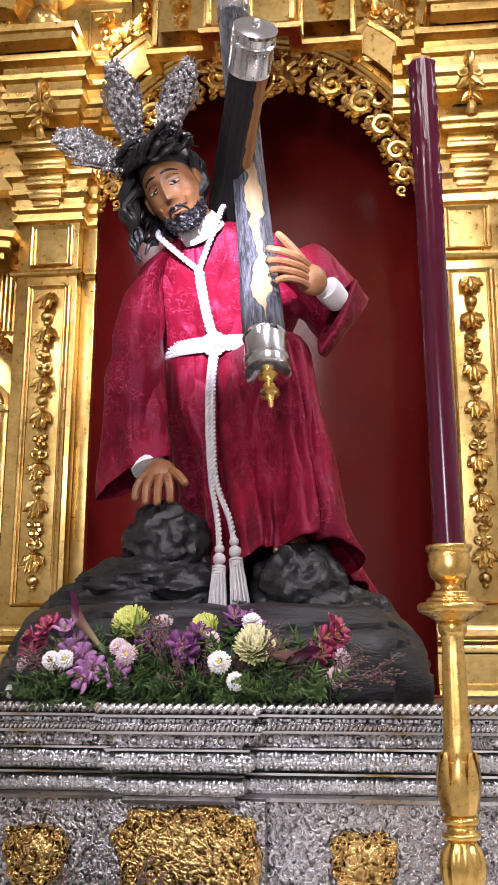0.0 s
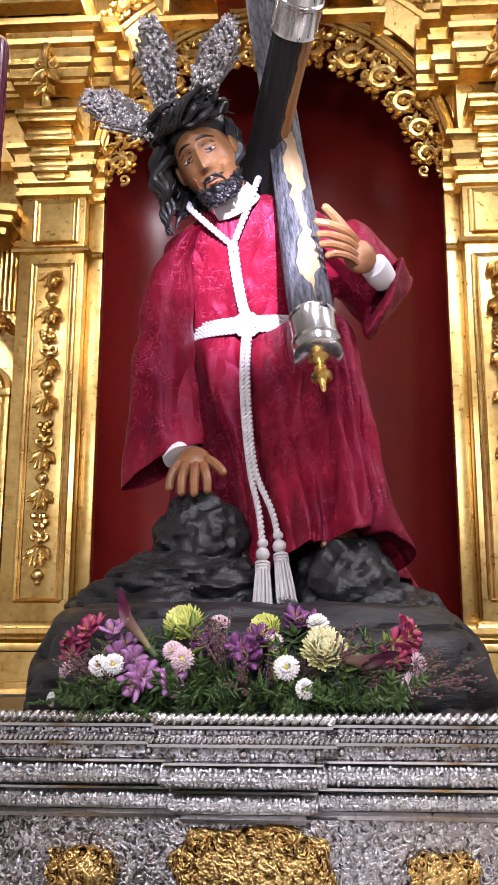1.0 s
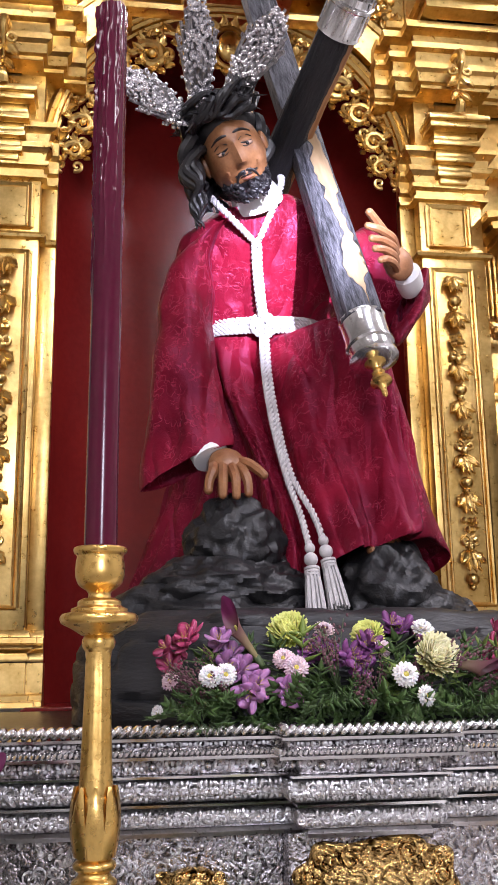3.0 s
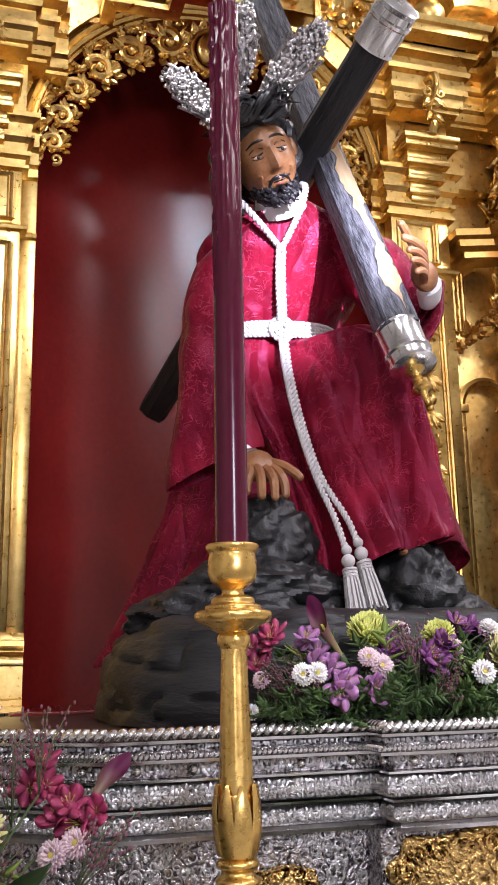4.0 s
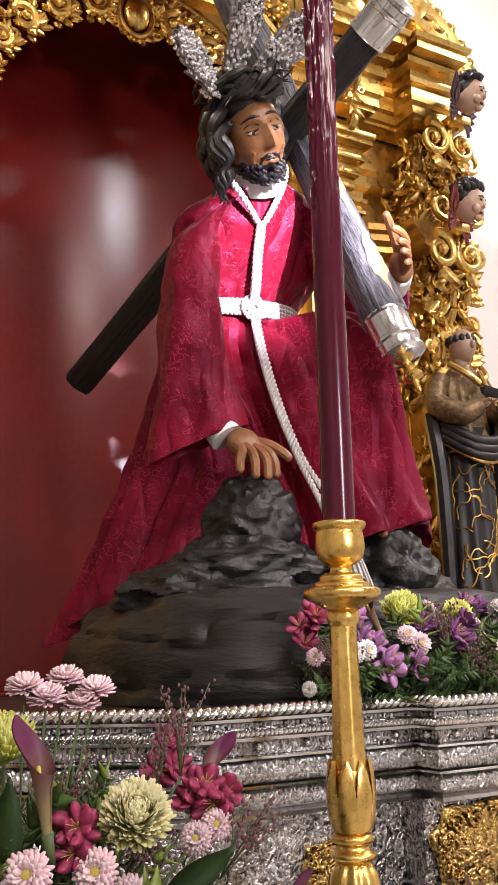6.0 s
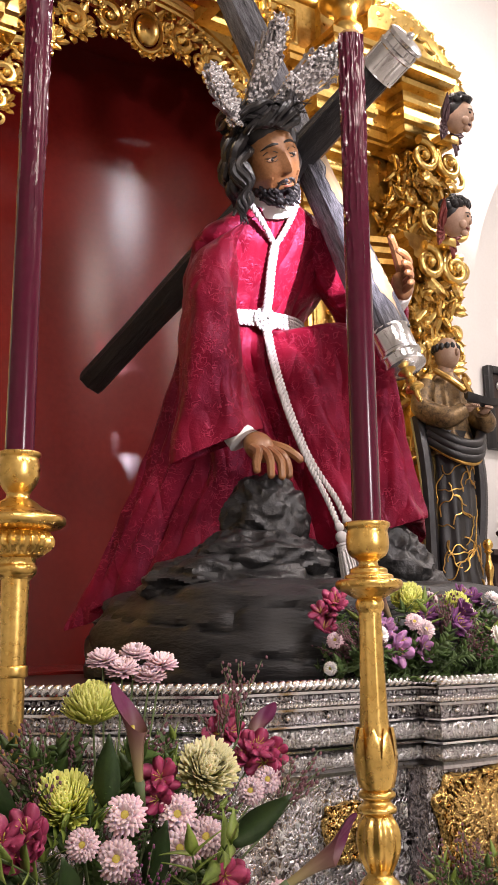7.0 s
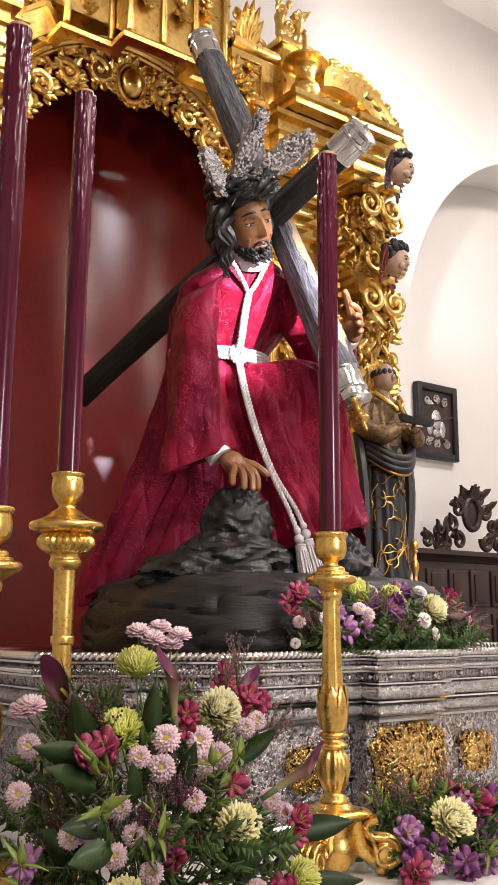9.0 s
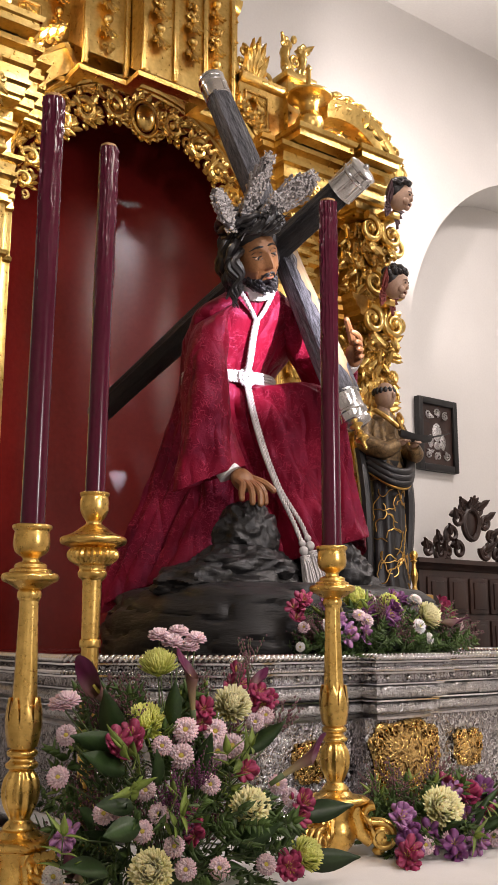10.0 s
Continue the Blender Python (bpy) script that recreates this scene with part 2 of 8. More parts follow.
SILVER_GROUND = surface("dull_silver_ground", (0.36, 0.355, 0.36), (0.74, 0.73, 0.74), 30, 130, (0.26, 0.48), 1.0, 0.8, 0.004)
STONES = surface("crystal_stones", (0.60, 0.58, 0.59), (0.94, 0.92, 0.93), 90, 300, (0.10, 0.26), 0.75, 0.1, 0.001, coat=0.6, spec=0.7)
TARNISH = surface("tarnished_silver", (0.20, 0.19, 0.19), (0.58, 0.56, 0.57), 40, 160, (0.25, 0.4), 1.0, 0.6, 0.003)
NICHE_RED = surface("red_lacquer", (0.125, 0.0075, 0.0065), (0.175, 0.012, 0.009), 2.5, 40, (0.20, 0.28), 0.0, 0.05, 0.001, spec=0.33)
ROBE = brocade("crimson_brocade", (0.215, 0.0070, 0.0215), (0.40, 0.036, 0.075), (0.095, 0.0025, 0.008))
SKIN = surface("polychrome_flesh", (0.17, 0.064, 0.021), (0.34, 0.155, 0.062), 26, 160, (0.36, 0.50), 0.0, 0.15, 0.001, coat=0.05)
FLESH = surface("pale_painted_flesh", (0.36, 0.22, 0.15), (0.52, 0.34, 0.24), 22, 160, (0.34, 0.48), 0.0, 0.15, 0.001)
LIPS = surface("painted_lips", (0.20, 0.06, 0.035), (0.32, 0.11, 0.07), 60, 200, (0.3, 0.45), 0.0, 0.1, 0.001)
HAIR = surface("dark_carved_hair", (0.006, 0.0055, 0.006), (0.018, 0.016, 0.017), 30, 240, (0.26, 0.42), 0.0, 0.5, 0.003)
WHITE_CORD = surface("white_silk_cord", (0.38, 0.355, 0.345), (0.58, 0.55, 0.535), 30, 420, (0.5, 0.7), 0.0, 0.5, 0.002, sheen=0.3)
LINEN = surface("white_linen", (0.74, 0.73, 0.72), (0.86, 0.85, 0.84), 6, 320, (0.75, 0.9), 0.0, 0.3, 0.002)
ROCK = surface("black_painted_rock", (0.006, 0.0058, 0.006), (0.019, 0.0185, 0.019), 13, 75, (0.32, 0.54), 0.0, 0.9, 0.010, spec=0.45)
PLINTH = surface("black_painted_plinth", (0.008, 0.008, 0.0085), (0.024, 0.0235, 0.024), 9, 45, (0.36, 0.60), 0.0, 0.9, 0.010, (0.6, 0.6, 2.6), spec=0.4)
ARM_WOOD = streaked_bark("bark_with_bare_streak", 1.52, radians(112), ((0.0, 0.0), (0.03, 0.05), (0.10, 0.50), (0.185, 0.22), (0.22, 0.20), (0.33, 0.56), (0.42, 0.30), (0.49, 0.0), (1.0, 0.0)), (0.008, 0.008, 0.010), (0.12, 0.118, 0.13), (0.23, 0.145, 0.07), (0.37, 0.255, 0.135))
POST_WOOD = streaked_bark("blackened_beam_with_streak", 1.35, radians(178), ((0.0, 0.0), (0.70, 0.0), (0.80, 0.35), (0.90, 0.5), (1.0, 0.5)), (0.006, 0.006, 0.007), (0.020, 0.019, 0.020), (0.22, 0.09, 0.03), (0.36, 0.17, 0.06))
BARE_WOOD = surface("bare_wood", (0.42, 0.22, 0.075), (0.60, 0.37, 0.15), 9, 120, (0.4, 0.55), 0.0, 0.3, 0.002, (1, 1, 0.15))
BLACK_WOOD = surface("blackened_wood", (0.006, 0.006, 0.007), (0.016, 0.015, 0.016), 9, 120, (0.35, 0.55), 0.0, 0.4, 0.003)
WAX = surface("purple_wax", (0.056, 0.0035, 0.014), (0.084, 0.006, 0.022), 3, 40, (0.14, 0.22), 0.0, 0.08, 0.001, spec=0.30)
PLASTER = surface("white_plaster", (0.72, 0.71, 0.69), (0.80, 0.79, 0.77), 1.3, 60, (0.8, 0.95), 0.0, 0.12, 0.002)
FLOOR = surface("pale_stone_floor", (0.34, 0.32, 0.30), (0.46, 0.44, 0.42), 3, 60, (0.35, 0.6), 0.0, 0.15, 0.002)
DARK_WOOD = surface("dark_carved_wood", (0.014, 0.007, 0.006), (0.05, 0.022, 0.016), 8, 120, (0.3, 0.5), 0.0, 0.4, 0.003, (1, 1, 0.25))
LEAF = surface("leaf_green", (0.026, 0.062, 0.012), (0.088, 0.155, 0.034), 20, 200, (0.45, 0.65), 0.0, 0.3, 0.001, vary=0.3)
BROAD_LEAF = surface("dark_broad_leaf", (0.012, 0.034, 0.009), (0.036, 0.078, 0.020), 26, 160, (0.38, 0.55), 0.0, 0.4, 0.002, vary=0.35)
LIME = surface("lime_leaf", (0.12, 0.20, 0.03), (0.26, 0.34, 0.07), 20, 200, (0.4, 0.6), 0.0, 0.3, 0.001, vary=0.2)
STEM = surface("stem_green", (0.05, 0.08, 0.03), (0.10, 0.14, 0.05), 30, 200, (0.5, 0.7), 0.0, 0.2, 0.001)
FILLER = surface("dusty_pink_filler", (0.10, 0.035, 0.045), (0.22, 0.10, 0.12), 60, 300, (0.6, 0.8), 0.0, 0.3, 0.001)
MUM_GREEN = petal("green_chrysanthemum", (0.44, 0.50, 0.06), (0.70, 0.72, 0.20))
MUM_CREAM = petal("cream_chrysanthemum", (0.56, 0.54, 0.12), (0.88, 0.83, 0.50))
STATICE = surface("mauve_statice", (0.10, 0.02, 0.07), (0.24, 0.07, 0.17), 60, 300, (0.6, 0.8), 0.0, 0.3, 0.001)
DAISY = petal("white_daisy", (0.70, 0.66, 0.60), (0.84, 0.80, 0.78))
PINK = petal("pale_pink_chrysanthemum", (0.62, 0.36, 0.44), (0.84, 0.65, 0.69))
EYE_YELLOW = surface("flower_eye", (0.45, 0.36, 0.04), (0.66, 0.58, 0.14), 200, 500, (0.6, 0.8), 0.0, 0.5, 0.001)
LILAC = petal("lilac_alstroemeria", (0.52, 0.34, 0.48), (0.40, 0.17, 0.38))
VIOLET = petal("violet_alstroemeria", (0.32, 0.16, 0.31), (0.20, 0.050, 0.19))
MAGENTA = petal("magenta_alstroemeria", (0.46, 0.10, 0.18), (0.36, 0.035, 0.11))
CALLA = petal("purple_calla", (0.34, 0.31, 0.12), (0.105, 0.005, 0.050), 0.5, soft=0.0)


# ---- modelling helpers ----
def part(name, bm, material, parent, label="", smooth=True):
    mesh = bpy.data.meshes.new(name)
    bmesh.ops.recalc_face_normals(bm, faces=bm.faces)
    for f in bm.faces:
        f.smooth = smooth
    bm.to_mesh(mesh)
    bm.free()
    for one in material if isinstance(material, (list, tuple)) else [material]:
        mesh.materials.append(one)
    if smooth:
        mesh.set_sharp_from_angle(angle=radians(55 if material is BRASS else 42))
    ob = new(name, mesh)
    if parent:
        ob.parent = parent
    if label:
        tagged(ob, label)
    return ob


def islands(name, bm, material, parent):
    """Every loose piece of the mesh becomes a part of its own."""
    left = set(bm.faces)
    while left:
        todo, piece = [left.pop()], []
        while todo:
            f = todo.pop()
            piece.append(f)
            for e in f.edges:
                for g in e.link_faces:
                    if g in left:
                        left.discard(g)
                        todo.append(g)
        piece.sort(key=lambda f: f.index)
        one, seen = bmesh.new(), {}
        for f in piece:
            for v in f.verts:
                if v not in seen:
                    seen[v] = one.verts.new(v.co)
            one.faces.new([seen[v] for v in f.verts])
        part(name, one, material, parent)
    bm.free()


def thing(name, label, category, group="", kind="", at=(0, 0, 0)):
    ob = new(name)
    ob.location = at
    ob.empty_display_size = 0.05
    return tagged(ob, label, category, group, kind)


def box(bm, x0, x1, y0, y1, z0, z1, bevel=0.0):
    vs = [bm.verts.new(c) for c in ((x0, y0, z0), (x1, y0, z0), (x1, y1, z0), (x0, y1, z0), (x0, y0, z1), (x1, y0, z1), (x1, y1, z1), (x0, y1, z1))]
    fs = [bm.faces.new([vs[i] for i in q]) for q in ((0, 3, 2, 1), (4, 5, 6, 7), (0, 1, 5, 4), (1, 2, 6, 5), (2, 3, 7, 6), (3, 0, 4, 7))]
    if bevel:
        es = list({e for f in fs for e in f.edges})
        bmesh.ops.bevel(bm, geom=es, offset=bevel, segments=2, profile=0.5, affect="EDGES")
    return fs


def rings(bm, loops, closed=True, caps=True, mi=0):
    """Skin a list of loops of points."""
    vs = [[bm.verts.new(p) for p in loop] for loop in loops]
    n, made = len(vs[0]), []
    for a, b in zip(vs, vs[1:]):
        for i in range(n if closed else n - 1):
            j = (i + 1) % n
            made.append(bm.faces.new((a[i], a[j], b[j], b[i])))
    if caps and closed:
        made += [bm.faces.new(vs[0][::-1]), bm.faces.new(vs[-1])]
    for f in made:
        f.material_index = mi
    return made


def smooth_path(pts, n=8):
    """Catmull-Rom through the points."""
    ps = [Vector(p) for p in pts]
    ps = [ps[0] * 2 - ps[1], *ps, ps[-1] * 2 - ps[-2]]
    out = []
    for i in range(1, len(ps) - 2):
        a, b, c, d = ps[i - 1:i + 3]
        for k in range(n):
            t = k / n
            out.append(0.5 * (2 * b + (c - a) * t + (2 * a - 5 * b + 4 * c - d) * t * t + (3 * b - a - 3 * c + d) * t ** 3))
    return [*out, ps[-2]]


def tube(bm, pts, rad, seg=8, caps=True, mi=0, flat=1.0):
    """A round bar along the points; rad: one radius, or one for each point; flat squeezes it along its second axis."""
    ps = [Vector(p) for p in pts]
    n = len(ps)
    rs = [rad] * n if isinstance(rad, (int, float)) else list(rad)
    up, loops = None, []
    for i, p in enumerate(ps):
        d = (ps[min(i + 1, n - 1)] - ps[max(i - 1, 0)]).normalized()
        if up is None:
            up = d.orthogonal().normalized()
        up = (up - d * up.dot(d)).normalized()
        side = d.cross(up)
        loops.append([p + rs[i] * (math.cos(a) * up + flat * math.sin(a) * side) for a in (2 * math.pi * k / seg for k in range(seg))])
    return rings(bm, loops, True, caps, mi)


def blob(bm, c, r, seg=8, mi=0, m=None):
    """An ellipsoid of few faces."""
    r = (r, r, r) if isinstance(r, (int, float)) else r
    rows, c = max(4, seg // 2 + 1), Vector(c)
    loops = []
    for i in range(rows):
        a = math.pi * (i + 0.35) / (rows - 0.3)
        loop = []
        for k in range(seg):
            q = Vector((r[0] * math.sin(a) * math.cos(2 * math.pi * k / seg), r[1] * math.sin(a) * math.sin(2 * math.pi * k / seg), r[2] * math.cos(a)))
            loop.append(c + (m @ q if m else q))
        loops.append(loop)
    return rings(bm, loops, True, True, mi)


def lathe(bm, prof, seg=28, c=(0, 0, 0), mi=0, flute=None):
    """Turn a profile of (radius, z) round the z axis; flute: (from z, to z, number, depth)."""
    loops = []
    for r, z in prof:
        loop = []
        for k in range(seg):
            a = 2 * math.pi * k / seg
            q = r
            if flute and flute[0] <= z <= flute[1]:
                q = r * (1 - flute[3] * (0.5 + 0.5 * math.cos(flute[2] * a)))
            loop.append((c[0] + q * math.cos(a), c[1] + q * math.sin(a), c[2] + z))
        loops.append(loop)
    return rings(bm, loops, True, True, mi)


def turned(bm, prof, seg=36, flute=None):
    """A cast and turned profile with softened arrises."""
    line = smooth_path([(r, 0.0, z) for r, z in prof], 4)
    return lathe(bm, [(max(p.x, 0.001), p.z) for p in line], seg, flute=flute)


def sweep(bm, path, prof, closed=False, mi=0):
    """Run a moulding's profile of (outward, z) along a plan path; outward is to the right of the way."""
    ps = [Vector((p[0], p[1])) for p in path]
    n, loops = len(ps), []
    for i, p in enumerate(ps):
        a = ps[i] - ps[i - 1] if i or closed else ps[1] - ps[0]
        b = ps[(i + 1) % n] - ps[i] if i < n - 1 or closed else ps[-1] - ps[-2]
        na, nb = Vector((a.y, -a.x)).normalized(), Vector((b.y, -b.x)).normalized()
        s = na + nb
        s = s / max(0.35, s.dot(na)) if s.length > 1e-6 else na
        loops.append([(p.x + s.x * d, p.y + s.y * d, z) for d, z in prof])
    return rings(bm, loops, True, True, mi) if not closed else rings(bm, [*loops, loops[0]], True, False, mi)


def arch_sweep(bm, cx, cz, prof, a0=0.0, a1=180.0, n=48, mi=0):
    """Run a profile of (radius, y) round an arch in the upright plane."""
    loops = []
    for k in range(n + 1):
        a = radians(a0 + (a1 - a0) * k / n)
        loops.append([(cx + r * math.cos(a), y, cz + r * math.sin(a)) for r, y in prof])
    return rings(bm, loops, True, True, mi)


def spiral(c, r, turns, start, u, v, n=22, shrink=0.22):
    """Points of a scroll in the plane of u and v, winding inwards."""
    c, u, v, out = Vector(c), Vector(u), Vector(v), []
    for k in range(n + 1):
        t = k / n
        a, q = start + 2 * math.pi * turns * t, r * (1 - (1 - shrink) * t)
        out.append(c + u * (q * math.cos(a)) + v * (q * math.sin(a)))
    return out


def frond(bm, root, tip, width, normal, mi=0, curl=0.25, lobes=3):
    """A carved acanthus leaf: a ridged tongue with lobed sides that curls out at its tip."""
    root, tip, nrm = Vector(root), Vector(tip), Vector(normal).normalized()
    d = tip - root
    side = d.cross(nrm).normalized()
    n, loops = 4 * lobes, []
    for i in range(n + 1):
        t = i / n
        w = width * math.sin(math.pi * (0.12 + 0.86 * t)) * (0.80 + 0.28 * abs(math.sin(math.pi * lobes * t)))
        lift = nrm * (d.length * curl * t * t + 0.10 * d.length * math.sin(math.pi * t))
        p = root + d * t + lift
        loops.append([p + side * (w * s) + nrm * (width * h) for s, h in ((-1, -0.25), (-0.5, 0.22), (0, 0.05), (0.5, 0.22), (1, -0.25), (0, -0.5))])
    return rings(bm, loops, True, True, mi)


# ---- room ----
def wall(name, label, boxes, material=PLASTER):
    bm = bmesh.new()
    for b in boxes:
        box(bm, *b)
    return tagged(part(name, bm, material, None, label, False), label, "wall", kind="structure")


CEIL = 5.97
tagged(wall("floor", "pale polished stone church floor", [(-5.2, 6.7, -7.2, 5.6, -0.1, 0)], FLOOR), category="floor")
tagged(wall("ceiling", "plain white plaster ceiling", [(-5.2, 6.7, -7.2, 5.6, CEIL, CEIL + 0.1)]), category="ceiling")
wall("wall_west", "plain white plaster side wall", [(-5.2, -5.0, -7.0, 5.6, 0, CEIL)])
wall("wall_east", "plain white plaster side wall", [(6.5, 6.7, -7.0, 5.6, 0, CEIL)])
wall("wall_south", "plain white plaster rear wall", [(-5.2, 6.7, -7.2, -7.0, 0, CEIL)])
wall("wall_chapel", "white plaster back wall of the side chapel", [(2.0, 6.5, 4.65, 4.85, 0, CEIL)])


def arched_wall():
    """The wall behind the altarpiece, with the great round arch of the side chapel cut through it."""
    cx, cz, r, y0, y1 = 3.99, 3.385, 1.643, 4.15, 4.25
    bm = bmesh.new()
    box(bm, -5.0, cx - r, y0, y1, 0, CEIL)
    box(bm, cx + r, 6.5, y0, y1, 0, CEIL)
    n, back = 48, 4.65
    rim = [(cx + r * math.cos(math.pi - math.pi * k / n), cz + r * math.sin(math.pi - math.pi * k / n)) for k in range(n + 1)]
    for (xa, za), (xb, zb) in zip(rim, rim[1:]):
        bm.faces.new([bm.verts.new(c) for c in ((xa, y0, za), (xb, y0, zb), (xb, y0, CEIL), (xa, y0, CEIL))])
        bm.faces.new([bm.verts.new(c) for c in ((xa, y0, za), (xa, back, za), (xb, back, zb), (xb, y0, zb))])
    for x in (cx - r, cx + r):
        bm.faces.new([bm.verts.new(c) for c in ((x, y0, 0), (x, back, 0), (x, back, cz), (x, y0, cz))])
    bmesh.ops.remove_doubles(bm, verts=bm.verts, dist=0.0005)
    return tagged(part("wall_north", bm, PLASTER, None, "", False), "white plaster wall with a round chapel arch", "wall", kind="structure")


arched_wall()

# ---- altar table ----
TABLE = 1.06
altar_table = thing("altar_table", "broad altar table under a white linen cloth", "altar")
bm = bmesh.new()
box(bm, -1.75, 1.75, 1.32, 3.3, 0.0, 1.02, 0.01)
part("table_body", bm, DARK_WOOD, altar_table, "dark wooden altar body")
bm = bmesh.new()
nx, ny = 70, 16
grid = [[bm.verts.new((-1.8 + 3.6 * i / nx, 1.27 + 1.3 * j / ny, TABLE - 0.006 + 0.006 * noise.noise(Vector((i * 0.35, j * 0.4, 0))))) for i in range(nx + 1)] for j in range(ny + 1)]
skirt = [bm.verts.new((-1.8 + 3.6 * i / nx, 1.26 + 0.012 * math.sin(i * 0.9), 0.62)) for i in range(nx + 1)]
for j in range(ny):
    for i in range(nx):
        bm.faces.new((grid[j][i], grid[j][i + 1], grid[j + 1][i + 1], grid[j + 1][i]))
for i in range(nx):
    bm.faces.new((skirt[i], skirt[i + 1], grid[0][i + 1], grid[0][i]))
altar_cloth = part("altar_cloth", bm, LINEN, None)
altar_cloth.modifiers.new("thick", "SOLIDIFY").thickness = 0.004
tagged(altar_cloth, "white linen altar cloth hanging over the edge", "cloth")

# ---- silver pedestal ----
silver = thing("silver_pedestal", "chased silver pedestal with gilded cartouches on the altar", "pedestal")
PLAN = [(-0.92, 3.2), (-0.92, 2.28), (-0.615, 2.04), (-0.097, 2.04), (-0.097, 1.978), (0.085, 1.978), (0.085, 2.04), (0.66, 2.04), (0.965, 2.28), (0.965, 3.2)]
FRIEZE_PLAN = [*PLAN[:3], (-0.148, 2.04), (-0.148, 1.978), (0.162, 1.978), (0.162, 2.04), *PLAN[7:]]


def run(name, prof, material, label="", path=PLAN):
    bm = bmesh.new()
    sweep(bm, path, prof)
    return part(name, bm, material, silver, label)


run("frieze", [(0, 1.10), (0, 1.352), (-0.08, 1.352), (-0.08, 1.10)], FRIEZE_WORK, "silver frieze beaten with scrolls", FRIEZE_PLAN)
run("plinth", [(0.03, TABLE), (0.03, 1.085), (0.018, 1.105), (-0.08, 1.105), (-0.08, TABLE)], SILVER)
run("fillet", [(0.0, 1.346), (0.020, 1.347), (0.022, 1.354), (0.018, 1.361), (-0.06, 1.361), (-0.06, 1.346)], SILVER_LIP, "plain silver lip")
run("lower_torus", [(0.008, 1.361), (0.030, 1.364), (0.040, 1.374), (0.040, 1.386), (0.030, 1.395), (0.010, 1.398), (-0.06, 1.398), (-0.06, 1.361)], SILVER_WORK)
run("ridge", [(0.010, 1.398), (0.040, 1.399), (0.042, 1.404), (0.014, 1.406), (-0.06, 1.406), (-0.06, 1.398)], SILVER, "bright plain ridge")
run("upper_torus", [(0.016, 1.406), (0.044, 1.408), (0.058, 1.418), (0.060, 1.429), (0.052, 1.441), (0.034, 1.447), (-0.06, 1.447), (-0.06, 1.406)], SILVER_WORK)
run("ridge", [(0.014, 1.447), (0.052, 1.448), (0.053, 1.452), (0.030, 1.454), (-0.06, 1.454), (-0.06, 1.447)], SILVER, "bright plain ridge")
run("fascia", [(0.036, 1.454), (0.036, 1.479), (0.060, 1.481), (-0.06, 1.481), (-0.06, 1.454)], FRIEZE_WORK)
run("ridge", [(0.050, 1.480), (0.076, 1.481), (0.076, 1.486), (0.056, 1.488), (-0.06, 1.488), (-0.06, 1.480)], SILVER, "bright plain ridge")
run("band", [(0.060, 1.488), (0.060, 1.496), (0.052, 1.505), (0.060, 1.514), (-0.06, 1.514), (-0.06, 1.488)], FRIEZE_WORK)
run("ridge", [(0.052, 1.511), (0.070, 1.512), (0.070, 1.517), (0.056, 1.518), (-0.06, 1.518), (-0.06, 1.511)], SILVER, "bright plain ridge")
bm = bmesh.new()
bm.faces.new([bm.verts.new((x + (0.02 if x < 0 else -0.02), y + 0.02, 1.518)) for x, y in PLAN])
bmesh.ops.extrude_face_region(bm, geom=bm.faces[:])
for v in list(bm.verts)[:len(PLAN)]:
    v.co.z = 1.505
part("pedestal_top", bm, DARK_WOOD, silver, "dark boarded top", False)


def along(path, offset, step):
    """Points and directions at even steps along an offset plan path."""
    ps = [Vector(p) for p in path]
    out = []
    loops = []
    for i, p in enumerate(ps):
        a = ps[i] - ps[i - 1] if i else ps[1] - ps[0]
        b = ps[i + 1] - ps[i] if i < len(ps) - 1 else ps[-1] - ps[-2]
        na, nb = Vector((a.y, -a.x)).normalized(), Vector((b.y, -b.x)).normalized()
        s = na + nb
        loops.append(p + s / max(0.35, s.dot(na)) * offset)
    for a, b in zip(loops, loops[1:]):
        d = b - a
        n = max(1, round(d.length / step))
        out += [(a + d * ((k + 0.5) / n), d.normalized()) for k in range(n)]
    return out


FRONT = PLAN[0:10]
bm = bmesh.new()
for p, d in along(FRONT, 0.064, 0.0165):
    c = Vector((p.x, p.y, 1.5285))
    turn = Matrix.Rotation(math.atan2(d.y, d.x), 3, "Z") @ Matrix.Rotation(radians(48), 3, "Y")
    blob(bm, c, (0.0080, 0.0130, 0.0155), 9, 0, turn)
part("rope_trim", bm, SILVER, silver, "bright twisted silver rope edge")
bm = bmesh.new()
for p, d in along(FRONT, 0.0735, 0.0094):
    turn = Matrix.Rotation(math.atan2(d.y, d.x), 3, "Z") @ Matrix.Rotation(radians(30), 3, "Y")
    blob(bm, Vector((p.x, p.y, 1.4925)), (0.0046, 0.0066, 0.0072), 7, 0, turn)
part("bead_trim", bm, SILVER, silver, "bright silver bead moulding")
for p, d in along(FRONT[1:9], 0.040, 0.092):
    bm = bmesh.new()
    blob(bm, (p.x, p.y, 1.467), 0.0085, 10)
    part("stud", bm, SILVER, silver)


